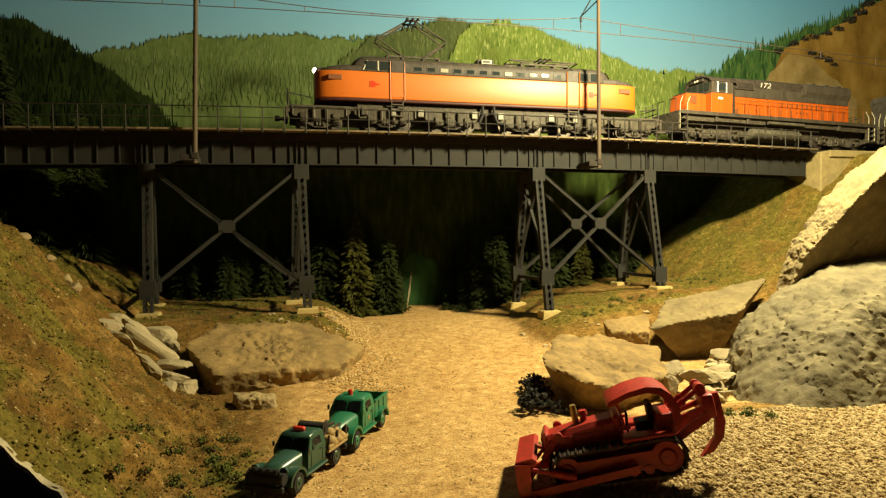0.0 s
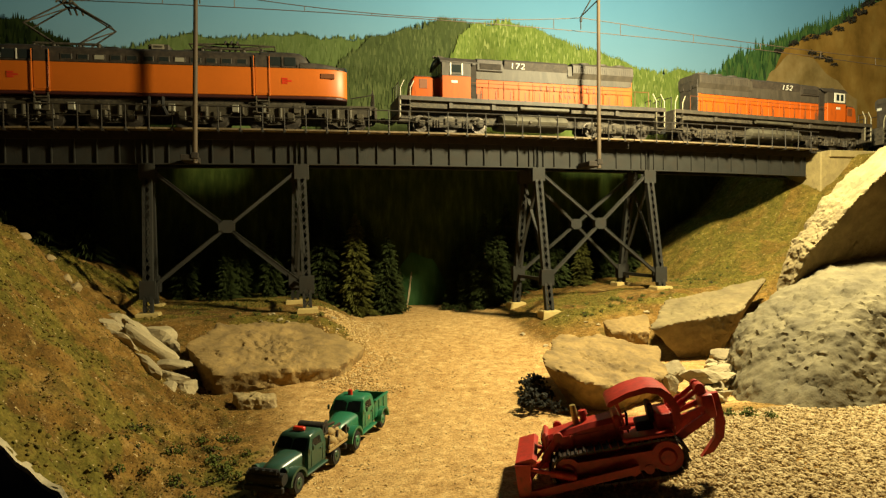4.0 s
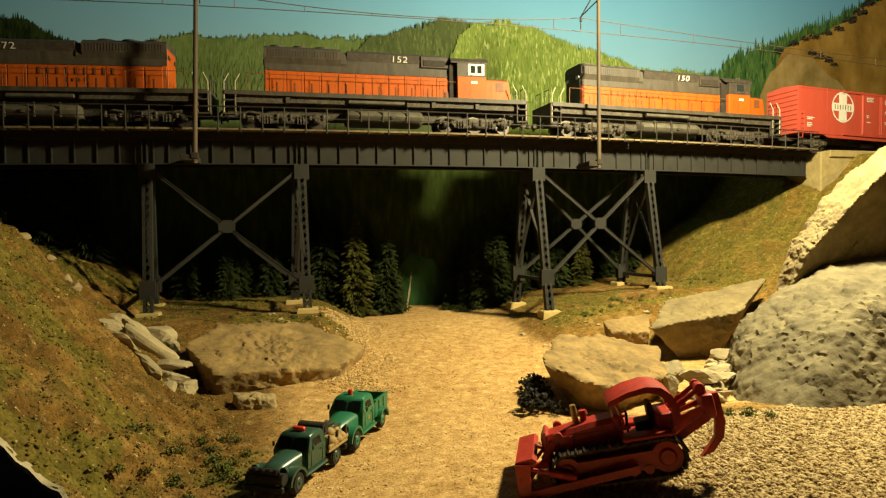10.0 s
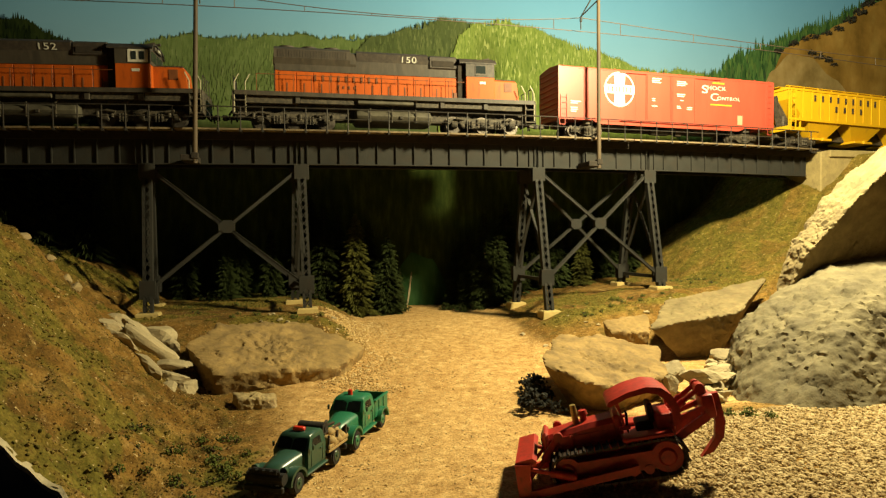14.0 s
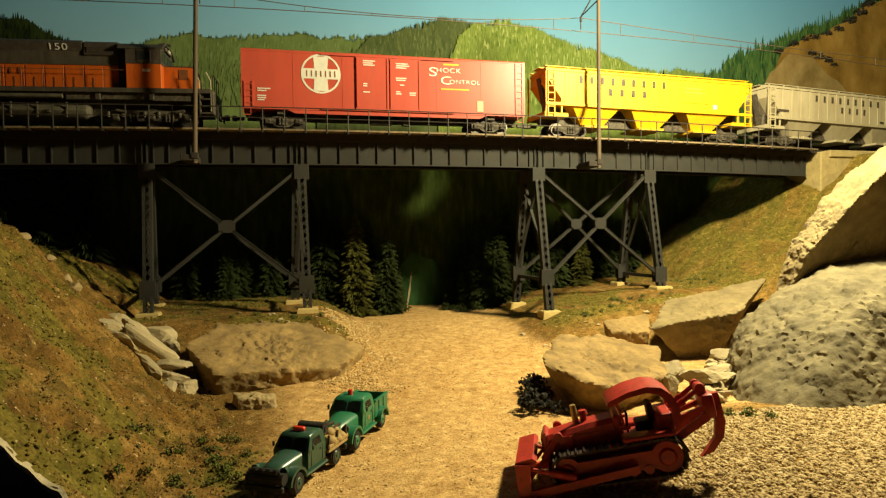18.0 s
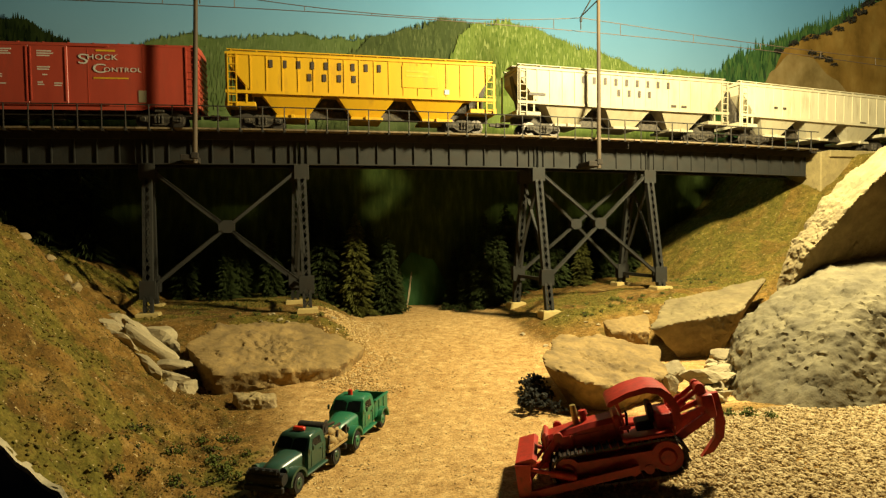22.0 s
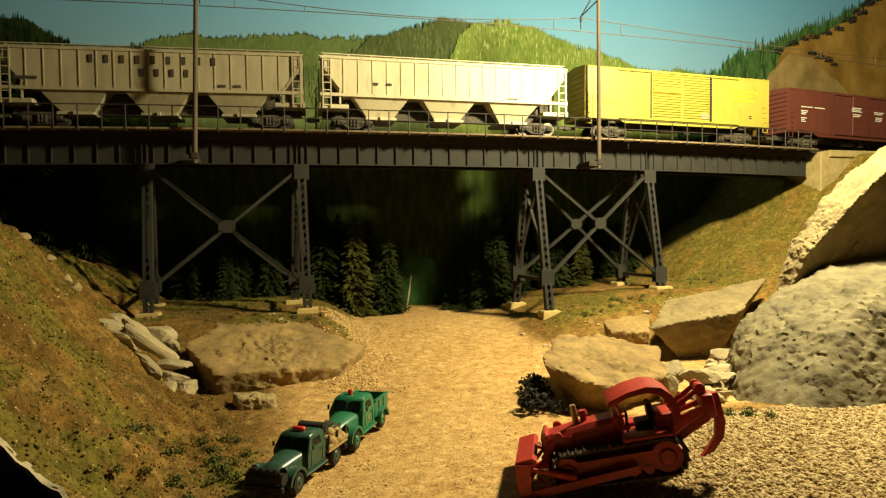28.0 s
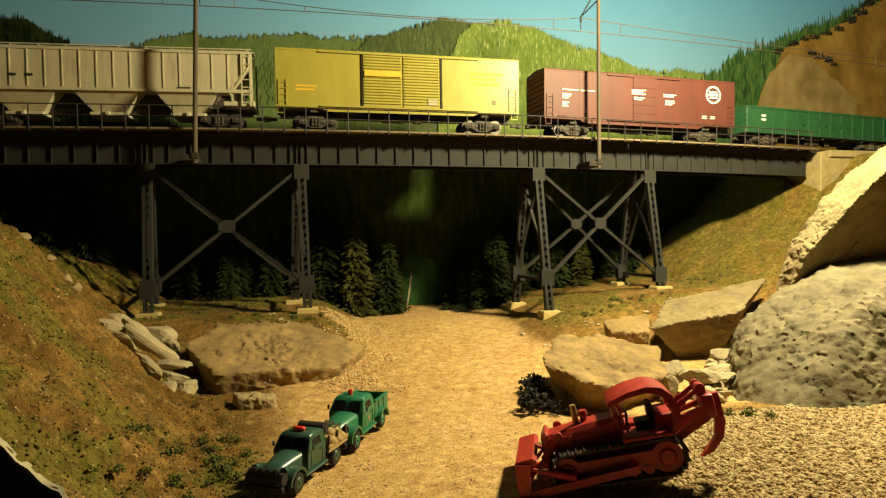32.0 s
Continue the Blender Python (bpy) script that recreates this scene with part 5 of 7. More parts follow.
            bx(bm, x - 0.6, x + 0.6, -17.1, -16.4, 42.6, 51.6, b=0.2)
            part("window_post", bm, number_white, fr, "pale window post")
    m, q = (w0 + w1) / 2, (w1 - w0) / 2
    for x0, x1 in ((w0 + 2.2, m - 0.9), (m + 0.9, w1 - 2.2)) if frame_mat else ((w0 + 0.8, w1 - 0.8),):
        bm = fresh()
        bx(bm, x0, x1, -17.1, -16.9, 44.6, 50.2)
        part("pane", bm, window_dark, fr)
    bm = fresh()
    for y in (-11, -4.2, 4.2, 11):
        box(bm, X(79.1) - 0.2, X(79.1) + 0.2, y - 2.8, y + 2.8, 44.5, 51.5)
    part("windshield", bm, window_dark, cab)
    bm = fresh()
    lo, hi = 101.5, 98.5
    loft(bm, [[(X(x), -9.8, 24.8), (X(x), 9.8, 24.8), (X(x), 9.8, z - 1.2), (X(x), 8.4, z), (X(x), -8.4, z), (X(x), -9.8, z - 1.2)] for x, z in ((78.5, 42.2), (hi, 41.8))] + [[(X(lo), -9.4, 24.8), (X(lo), 9.4, 24.8), (X(lo - 2), 9.4, 39.8), (X(lo - 2.2), 8.2, 40.8), (X(lo - 2.2), -8.2, 40.8), (X(lo - 2), -9.4, 39.8)]])
    nose = part("nose", bm, orange, t, "orange low short hood", smooth=40)
    bm = fresh()
    bx(bm, 79, 98.4, -8.6, 8.6, 41.9, 42.7, b=0.3)
    part("nose_top", bm, loco_black, nose)
    bm = fresh()
    bx(bm, 89, 95, -10.1, -9.7, 33, 40.0)
    part("nose_grille", bm, letter_brown, nose)
    bm = fresh()
    bx(bm, 47.6, 50.4, -12.6, -11.5, 25.2, 30.5, b=0.2)
    part("sand_filler", bm, letter_brown, t)
    bm = fresh()
    box(bm, X(79.8) - 1, X(79.8) + 1, -8, 8, 53.0, 55.8, 0.4)
    part("number_board", bm, loco_black, cab)
    bm = fresh()
    for y in (-1.4, 1.4):
        rod(bm, (X(79.8), y, 54.4), (X(81.2), y, 54.4), 1.0, n=10)
    part("headlight", bm, grab_white, cab)
    bm = fresh()
    for y in (-3, 0, 3):
        rod(bm, (X(74), y, 58.8), (X(82 - abs(y)), y, 59.4), 0.5, 1.0, 8)
    box(bm, X(75) - 1, X(75) + 1, -4, 4, 57.2, 58.8)
    part("horn", bm, under_black, cab)
    # handrails along the walkway
    for i in range(12):
        x = TAIL - 12 + i * 12.6
        bm = fresh()
        rod(bm, (X(x), -16.9, SILL), (X(x), -16.9, 37.4), 0.24, n=5)
        part("stanchion", bm, letter_brown, t)
    bm = fresh()
    path_rod(bm, [(X(TAIL - 12), -16.9, 37.4), (X(55), -16.9, 37.4)], 0.24, 5)
    part("handrail", bm, letter_brown, t)
    for e in (-1, 1):
        for x in (103.6, 111.0):
            bm = fresh()
            path_rod(bm, [(X(e * x), -16.6, 10), (X(e * x), -16.6, 31), (X(e * (x - 3.0)), -16.0, 37.0)], 0.4, 6)
            part("grab_iron", bm, grab_pale, t, "pale corner grab iron")
        for y in (-12, 12):
            bm = fresh()
            path_rod(bm, [(X(e * 111.5), y, 25), (X(e * 111.5), y, 36), (X(e * 111.5), y * 0.3, 36), (X(e * 111.5), y * 0.3, 25)], 0.35, 5)
            part("end_rail", bm, rail_paint, t)
        for y in (-9, -6, 6, 9):
            bm = fresh()
            path_rod(bm, [(X(e * 112.5), y, 13), (X(e * 115), y, 10), (X(e * 115.5), y, 6)], 0.5, 5)
            part("air_hose", bm, rubber, t)
    lettering("number", number, 6.2, number_white, t, P(X(17 if d < 0 else 13), -12.72, 53.0, 108), 1.3)
    bm = fresh()
    bx(bm, 67, 72, -16.9, -16.5, 36.6, 38.6, b=0.2)
    part("emblem", bm, number_white, cab)
    xa, xb, z = mark
    if xb - xa > 5:
        letter_blocks("lettering", t, xa, xb, z, 4.6, 9, letter_brown, -12.4)
        letter_blocks("lettering", t, (xa + xb) / 2 - 8, (xa + xb) / 2 + 8, z - 6, 2.2, 4, letter_brown, -12.4)
    TRAIN.append((t, c))


def electric_loco():
    """Double-ended streamlined electric locomotive with pantographs."""
    c = -642.3
    t = thing("electric_locomotive", track_pose(c), "streamlined orange and black electric locomotive with raised pantograph", "electric locomotive")
    h, W = 130.0, 16.4

    def ring(x, w, z0, z1, round_=3.0):
        pts = []
        for sx, sz in ((-1, -1), (1, -1), (1, 1), (-1, 1)):
            cx, cz = sx * (w - round_ if sz > 0 else w - 0.8), (z1 - round_) if sz > 0 else z0 + 0.8
            r = round_ if sz > 0 else 0.8
            a0 = {(-1, -1): 180, (1, -1): 270, (1, 1): 0, (-1, 1): 90}[(sx, sz)]
            for k in range(4):
                a = radians(a0 + 30 * k)
                pts.append((x, cx + r * math.cos(a), cz + r * math.sin(a)))
        return pts

    def shell(z0, z1, rnd_, zn):
        secs = []
        for x, f in ((-130, 0.50), (-129, 0.62), (-126.5, 0.76), (-122, 0.88), (-115, 0.97), (-106, 1.0), (106, 1.0), (115, 0.97), (122, 0.88), (126.5, 0.76), (129, 0.62), (130, 0.50)):
            secs.append(ring(x, W * f, z0, z1 if abs(x) < 1000 else zn, rnd_))
        return secs
    bm = fresh()
    loft(bm, shell(22.5, 42.2, 0.8, 42))
    body = part("lower_body", bm, joe_orange, t, "glossy yellow-orange lower body with rounded noses", smooth=45)
    bm = fresh()
    secs = [[(x, y * 1.004, z) for x, y, z in s] for s in shell(20.4, 22.5, 0.5, 22)]
    loft(bm, secs)
    part("skirt_stripe", bm, maroon, body)
    # nose tops
    for e in (-1, 1):
        bm = fresh()
        secs = []
        for x, f, z in ((127, 0.70, 43.0), (124, 0.80, 44.2), (119, 0.90, 45.4), (110, 0.985, 46.4), (97, 0.985, 46.8)):
            secs.append(ring(e * x, W * f, 41.8, z, 2.0))
        loft(bm, secs)
        part("nose_top", bm, loco_black, t, smooth=45)
        # windscreen cab block
        bm = fresh()
        secs = []
        for x, f, z in ((104, 0.86, 46.5), (101, 0.92, 51.0), (97, 0.96, 53.6), (90, 0.985, 54.2), (70, 0.985, 54.2)):
            secs.append(ring(e * x, W * f, 42.2, z, 4.5))
        loft(bm, secs)
        cabp = part("cab_top", bm, loco_black, t, smooth=45)
        bm = fresh()
        for x0, x1 in ((75.5, 83.5), (86, 94)):
            box(bm, min(e * x0, e * x1), max(e * x0, e * x1), -W - 0.1, -W + 0.8, 43.6, 49.6, 0.2)
        part("side_window", bm, window_dark, cabp)
        bm = fresh()
        bar(bm, (e * 84.7, -W - 0.2, 43), (e * 84.7, -W - 0.2, 50), 0.7, 0.5)
        bar(bm, (e * 95.5, -W + 0.3, 43), (e * 92.5, -W + 0.3, 50), 0.7, 0.5)
        part("window_post", bm, grab_white if e < 0 else loco_black, cabp)
        bm = fresh()
        for y in (-8, 8):
            v = [bm.verts.new((e * xx, yy, zz)) for xx, yy, zz in ((104.2, y - 5.5, 47.0), (104.2, y + 5.5, 47.0), (100.8, y + 5.0, 52.0), (100.8, y - 5.0, 52.0))]
            bm.faces.new(v)
        part("windscreen", bm, window_dark, cabp)
        bm = fresh()
        rod(bm, (e * 123.5, 0, 44.6), (e * 128.6, 0, 44.6), 2.7, n=14)
        hl = part("headlight_housing", bm, loco_black, t, smooth=40)
        bm = fresh()
        for k in range(4):
            u0, u1 = math.radians(22 * k), math.radians(22 * (k + 1))
            rod(bm, (e * (128.5 + 2.4 * math.sin(u0)), 0, 44.6), (e * (128.5 + 2.4 * math.sin(u1)), 0, 44.6), 2.5 * math.cos(u0), 2.5 * math.cos(u1), 14)
        part("headlight_lens", bm, headlight_glow if e < 0 else window_dark, hl, "lit headlight" if e < 0 else "unlit headlight")
        bm = fresh()
        box(bm, min(e * 111, e * 121), max(e * 111, e * 121), -W + 0.1 - 0.3, -W + 1.8, 35.2, 38.8, 0.3)
        part("nose_vent", bm, letter_brown, t)
        # crew door and grab irons
        bm = fresh()
        box(bm, min(e * 66, e * 75), max(e * 66, e * 75), -W - 0.2, -W + 0.5, 24, 42.2, 0.2)
        door = part("crew_door", bm, joe_orange, t)
        bm = fresh()
        box(bm, min(e * 66, e * 75), max(e * 66, e * 75), -W - 0.15, -W + 0.5, 42.2, 51.0, 0.2)
        part("door_top", bm, loco_black, door)
        for x in (65.2, 75.8):
            bm = fresh()
            rod(bm, (e * x, -W - 0.7, 22), (e * x, -W - 0.7, 50), 0.3, n=6)
            part("grab_iron", bm, joe_orange, t)
        bm = fresh()
        for k in range(3):
            box(bm, min(e * 66.5, e * 75), max(e * 66.5, e * 75), -W - 0.6, -W + 2, 10 + 4.2 * k, 10.8 + 4.2 * k)
        box(bm, e * 66.5 - 0.4, e * 66.5 + 0.4, -W - 0.4, -W + 1, 10, 22)
        box(bm, e * 75 - 0.4, e * 75 + 0.4, -W - 0.4, -W + 1, 10, 22)
        part("crew_steps", bm, under_black, t)
    # clerestory with a row of windows
    bm = fresh()
    secs = [ring(x, W * 0.985, 42.2, 53.6, 5.0) for x in (-70, 70)]
    loft(bm, secs)
    upper = part("upper_body", bm, loco_black, t, "black upper body", smooth=45)
    for i in range(12):
        x = -55 + i * 10.2
        bm = fresh()
        box(bm, x - 3.6, x + 3.6, -W - 0.05, -W + 0.6, 43.8, 47.6, 0.15)
        fr = part("window_frame", bm, loco_grey, upper)
        bm = fresh()
        box(bm, x - 2.9, x + 2.9, -W - 0.12, -W, 44.3, 47.1)
        part("pane", bm, window_dark if i % 5 != 2 else pane_pale, fr)
    bm = fresh()
    box(bm, -62, 66, -W + 2.4, -W + 3.4, 51.6, 52.6)
    part("roof_rail", bm, roof_metal, upper)
    bm = fresh()
    box(bm, -6, 8, -7, 7, 53.4, 58.6, 0.8)
    for x in (-30, 22, 40):
        box(bm, x - 5, x + 5, -5, 5, 53.4, 56.2, 0.5)
    rod(bm, (-90, 4, 55.5), (90, 4, 55.5), 0.5, n=6)
    part("roof_equipment", bm, under_black, t)
    bm = fresh()
    box(bm, -3, 5, -9.5, -8.9, 54.5, 57.6)
    part("number_board", bm, roof_metal, t)
    bars_text(t, -2, 56.0, (1.0,), 6, 1.4, under_black, -9.7)
    # pantographs: one raised, one folded
    for x, up in ((-57.0, True), (50.0, False)):
        bm = fresh()
        box(bm, x - 21, x + 21, -9, -7.6, 55.5, 57, 0.2)
        box(bm, x - 21, x + 21, 7.6, 9, 55.5, 57, 0.2)
        for k in (-20, -8, 8, 20):
            box(bm, x + k - 0.8, x + k + 0.8, -9, 9, 55.8, 56.8)
            for y in (-8, 8):
                rod(bm, (x + k, y, 53), (x + k, y, 55.6), 1.3, n=8)
        pan = part("pantograph_base", bm, under_black, t)
        knee, top = (70.0, 84.6) if up else (59.6, 60.6)
        reach = 27 if up else 29
        for e in (-1, 1):
            for y in (-7.5, 7.5):
                bm = fresh()
                path_rod(bm, [(x + e * 8, y, 57), (x + e * reach, y * 0.85, knee), (x + e * 3, y * 0.6, top)], 0.6, 6)
                part("pantograph_arm", bm, under_black, pan)
            for p_, q_ in (((x + e * reach, -6.5, knee), (x + e * reach, 6.5, knee)), ((x + e * 8, -7.5, 57), (x + e * reach, 6.4, knee)), ((x + e * reach, -6.4, knee), (x + e * 3, 4.5, top))):
                bm = fresh()
                rod(bm, p_, q_, 0.45, n=5)
                part("pantograph_stay", bm, under_black, pan)
        bm = fresh()
        box(bm, x - 4.6, x + 4.6, -5.0, -3.8, top - 0.6, top + 0.8, 0.2)
        box(bm, x - 4.6, x + 4.6, 3.8, 5.0, top - 0.6, top + 0.8, 0.2)
        for k in (-4, 0, 4):
            path_rod(bm, [(x + k, -13, top - 2), (x + k, -9, top + 0.6), (x + k, 9, top + 0.6), (x + k, 13, top - 2)], 0.7, 6)
        part("contact_shoe", bm, under_black, pan)
    # running gear: guiding trucks at the ends, four motor trucks between
    bm = fresh()
    box(bm, -150, -100, -13.5, 13.5, 13.5, 16.5, 0.4)
    box(bm, 100, 150, -13.5, 13.5, 13.5, 16.5, 0.4)
    box(bm, -100, 100, -12, 12, 14, 20, 0.4)
    part("main_frame", bm, under_black, t)
    bm = fresh()
    box(bm, -148, 148, -5, 5, 4.5, 14, 0.4)
    part("keel", bm, under_black, t)
    for x, half in ((-127, 22), (-78, 24), (-28, 24), (28, 24), (78, 24), (127, 22)):
        bm = fresh()
        prism(bm, [(x - half, 16.6), (x - half, 11.5), (x - half + 4, 8.6), (x - 13, 8.6), (x - 9, 5.2), (x + 9, 5.2), (x + 13, 8.6), (x + half - 4, 8.6), (x + half, 11.5), (x + half, 16.6)], -13.6, -12.4)
        for k in (-11.5, 11.5):
            box(bm, x + k - 2.6, x + k + 2.6, -15.0, -13.4, 4.4, 11.2, 0.5)
            rod(bm, (x + k, -15.6, 7.0), (x + k, -14.8, 7.0), 1.7, n=10)
        for k in (-4.5, 4.5):
            rod(bm, (x + k, -14.4, 6), (x + k, -14.4, 14.5), 1.5, n=10)
        for k in (-half + 3, half - 3):
            rod(bm, (x + k, -14.0, 9.5), (x + k, -14.0, 16), 0.8, n=6)
        bar(bm, (x - half + 2, -14.2, 15.6), (x + half - 2, -14.2, 15.6), 1.2, 1.0)
        part("truck_side_frame", bm, gear_dark, t)
    for x in (-127, 127):
        bogie(t, x, (-11.0, 11.0), 5.0)
    for x in (-78, -28, 28, 78):
        bogie(t, x, (-11.6, 11.6), 6.6)
    for i in range(10):
        x = -95 + i * 21.0
        bm = fresh()
        box(bm, x - 2.3, x + 2.3, -15.9, -13.4, 10.5, 15.8, 0.4)
        part("equipment_box", bm, under_black if i % 3 == 0 else gear_grey, t)
    for x in (-4.5, 4.5):
        bm = fresh()
        path_rod(bm, [(x, -15, 21), (x, -15.6, 14), (x * 1.6, -15.6, 8)], 1.2, 6)
        part("cable_loop", bm, rubber, t)
    for e in (-1, 1):
        coupler(t, e * 150, e)
        bm = fresh()
        box(bm, min(e * 149, e * 151), max(e * 149, e * 151), -15, 15, 7, 15.5, 0.3)
        part("pilot", bm, under_black, t)
        bm = fresh()
        for y in (-13, -5, 5, 13):
            rod(bm, (e * 149, y, 15), (e * 149, y, 30 if abs(y) < 10 else 25), 0.5, n=5)
        for z in (21, 25):
            rod(bm, (e * 149, -13, z), (e * 149, 13, z), 0.4, n=5)
        path_rod(bm, [(e * 149, -13, 25), (e * 132, -13, 22)], 0.4, 5)
        part("platform_rail", bm, rail_paint, t)
    bars_text(t, -91, 34.5, (.6, 1, .6), 7, 1.1, beacon_red, -W - 0.25, 1.5)
    bars_text(t, 84, 34.5, (.6, 1, .6), 7, 1.1, beacon_red, -W - 0.25, 1.5)
    TRAIN.append((t, c))


headlight_glow = bpy.data.materials.new("lit_headlight_glass")
headlight_glow.use_nodes = True
headlight_glow.node_tree.nodes["Principled BSDF"].inputs["Emission Color"].default_value = (1.0, 0.95, 0.8, 1)
headlight_glow.node_tree.nodes["Principled BSDF"].inputs["Emission Strength"].default_value = 9.0
pane_pale = glass_material("pale_window_glass", (0.3, 0.28, 0.22), 0.15)
gear_dark = material("grimy_olive_gear", (0.085, 0.07, 0.045), 0.6, 0.2, 0.35, 250, 0.3)
gear_grey = material("pale_grey_gear_box", (0.30, 0.28, 0.22), 0.5, 0.1, 0.2, 200, 0.1)

electric_loco()
diesel("diesel_locomotive", -364.5, -1, "172", "orange and weathered black road-switcher diesel leading cab first", (0, 52, 37.5))
diesel("diesel_locomotive", -133.5, 1, "152", "orange and weathered black road-switcher diesel running hood first", (-70, -69, 30), grab_white)
diesel("diesel_locomotive", 109.0, 1, "150", "orange and black road-switcher diesel with dark lettering", (-58, -8, 37.0))
red_boxcar()
yellow_hopper()
grey_hopper()
cream_hopper()
lime_boxcar()
brown_boxcar()
green_gondola()


# ---- rocks ----
def rock(name, centre, planes, mat, label, category="rock", group="", detail=5, rough=2.0, grain=0.8, size=16.0, hard=14.0, seed=0, lay=0.0, pits=0.0, crack=0.0, crack_size=9.0):
    """A stone cut by planes (normal, distance), with rounded edges and a broken surface."""
    bm = fresh()
    bmesh.ops.create_icosphere(bm, subdivisions=detail, radius=1.0)
    ns = [(Vector(n).normalized(), d) for n, d in planes]
    off = Vector((seed * 3.17, seed * 1.31, seed * 7.7))
    for v in bm.verts:
        n = v.co.normalized()
        acc = 0.0
        for a, d in ns:
            c = n.dot(a) / d
            if c > 0:
                acc += c ** hard
        p = n * (acc ** (-1.0 / hard))
        q = (p + off * 5) / size
        k = noise.fractal(q, 0.9, 2.1, 5) * rough + noise.fractal(q * 5.0, 0.8, 2.0, 3) * grain
        if lay:
            k += lay * (abs((p.z / 6.0 + noise.noise(q * 0.8) * 1.2) % 1.0 - 0.5) - 0.25)
        if pits:
            w = noise.noise(Vector((q.x * 2.2, q.y * 2.2, q.z * 5.0)))
            k -= pits * max(0.0, w - 0.18) * 2.5
        if crack:
            w = q * (size / crack_size)
            w = Vector((w.x * 0.6 + w.z * 0.35, w.y * 0.7, w.z * 1.3 - w.x * 0.6)) + noise.noise_vector(q * 2.0) * 0.5
            for g, b in ((1.0, 1.0), (1.6, 0.4)):
                ridge_ = abs(noise.noise(w * g + off))
                k -= crack * b * max(0.0, 1.0 - ridge_ / 0.15) * max(0.0, 0.25 + 1.4 * noise.noise(q * 1.3 * g - off))
            k += crack * 0.7 * noise.fractal(w * 2.2, 0.6, 2.2, 4)
        v.co = p + n * k
    ob = part(name, bm, mat, None, label, smooth=38, at=P(*centre))
    return tagged(ob, label, category, group)


def cut_block(name, corners, thick, mat, label, undercut=0.25, bottom=0.8, **kw):
    """A block with a given top outline (counter-clockwise from above)."""
    pts = [Vector(c) for c in corners]
    m = sum(pts, Vector()) / len(pts)
    c = m - Vector((0, 0, thick * 0.5))
    nrm = Vector()
    for a, b in zip(pts, pts[1:] + pts[:1]):
        nrm += (a - m).cross(b - m)
    nrm.normalize()
    if nrm.z < 0:
        nrm = -nrm
        pts.reverse()
    planes = [(nrm, nrm.dot(m - c)), ((0, 0, -1), thick * bottom)]
    for a, b in zip(pts, pts[1:] + pts[:1]):
        e = b - a
        n = Vector((e.y, -e.x, 0)).normalized()
        n.z = -undercut
        n.normalize()
        planes.append((n, max(4.0, n.dot((a + b) / 2 - c))))
    return rock(name, tuple(c), planes, mat, label, **kw)


cut_block("boulder", [(34, -104, -135), (50, -136, -147), (119, -118, -151), (138, -82, -146), (94, -60, -130), (50, -76, -128)], 44, rock_tan, "large flat-topped brown boulder beside the gravel road", 0.32, detail=6, rough=2.6, grain=1.1, seed=3, hard=24, crack=0.8)
cut_block("boulder", [(213, -184, -141), (221, -205, -144), (238, -214, -150), (284, -192, -151), (299, -152, -142), (268, -136, -134), (237, -148, -139)], 48, rock_tan, "large tan boulder with a shaded front beside the road", 0.55, detail=6, rough=2.6, grain=0.9, seed=5, hard=22, crack=0.7)
cut_block("rock_slab", [(301, -130, -137), (374, -138, -127), (419, -95, -111), (352, -88, -124)], 32, rock_crag, "pale flat tilted rock slab on the bank", 0.5, detail=6, rough=1.9, grain=0.9, seed=8, hard=22, crack=0.8)
cut_block("rock_ledge", [(292, -98, -135), (290, -114, -140), (318, -117, -142), (332, -88, -133)], 16, rock_tan, "low flat rock ledge at the foot of the bank", 0.2, detail=5, rough=1.4, grain=0.8, seed=11, hard=16)
cut_block("stone", [(63, -146, -155), (66, -157, -156), (84, -157, -157), (84, -147, -156)], 13, rock_pale, "small pale crumbling stone under the boulder", 0.0, detail=5, rough=1.3, grain=1.0, seed=12, hard=10)
def chunk(name, centre, radii, turn, mat, label, seed, detail=6, rough=1.6, grain=0.8, size=12.0, hard=11.0, planes=11, **kw):
    """A broken block of given half sizes, turned in space."""
    rnd = random.Random(seed)
    cut = []
    for i in range(planes):
        n = Vector((rnd.gauss(0, 1), rnd.gauss(0, 1), rnd.gauss(0, 1))).normalized()
        s = Vector((n.x / radii[0], n.y / radii[1], n.z / radii[2]))
        cut.append((s.normalized(), rnd.uniform(0.72, 0.95) / s.length))
    for k in range(3):
        for sg in (-1, 1):
            e = Vector((0, 0, 0))
            e[k] = sg
            cut.append((e, radii[k]))
    ob = rock(name, centre, cut, mat, label, "rock", detail=detail, rough=rough, grain=grain, size=size, hard=hard, seed=seed, **kw)
    ob.matrix_basis = P(*centre, *turn)
    return ob


rock("rock_outcrop", (398, -214, -170), [((-0.53, 0.04, 0.84), 66), ((-0.763, 0.0, 0.647), 74), ((-0.75, -0.45, 0.5), 112), ((-0.1, -0.2, 1.0), 64), ((-0.85, 0.5, 0.2), 80), ((-0.1, -0.85, 0.5), 46), ((1, 0, 0), 150), ((0.1, 1, 0), 46), ((0, 0, -1), 30)], rock_grey, "large rough grey rock outcrop above the gravel", "rock", detail=7, rough=2.2, grain=1.0, size=18, hard=26, seed=21, crack=1.3, crack_size=10.0)
chunk("rock_outcrop", (346, -218, -160), (20, 14, 12), (8, 24, -24), rock_grey, "broken grey foot of the outcrop beside the rubble", 66, rough=2.0, grain=1.0, crack=2.0, crack_size=5.0)
chunk("rock_outcrop", (360, -186, -140), (18, 14, 12), (0, 26, 12), rock_grey, "broken grey shoulder of the outcrop", 67, rough=2.0, grain=1.0, crack=2.0, crack_size=5.0)
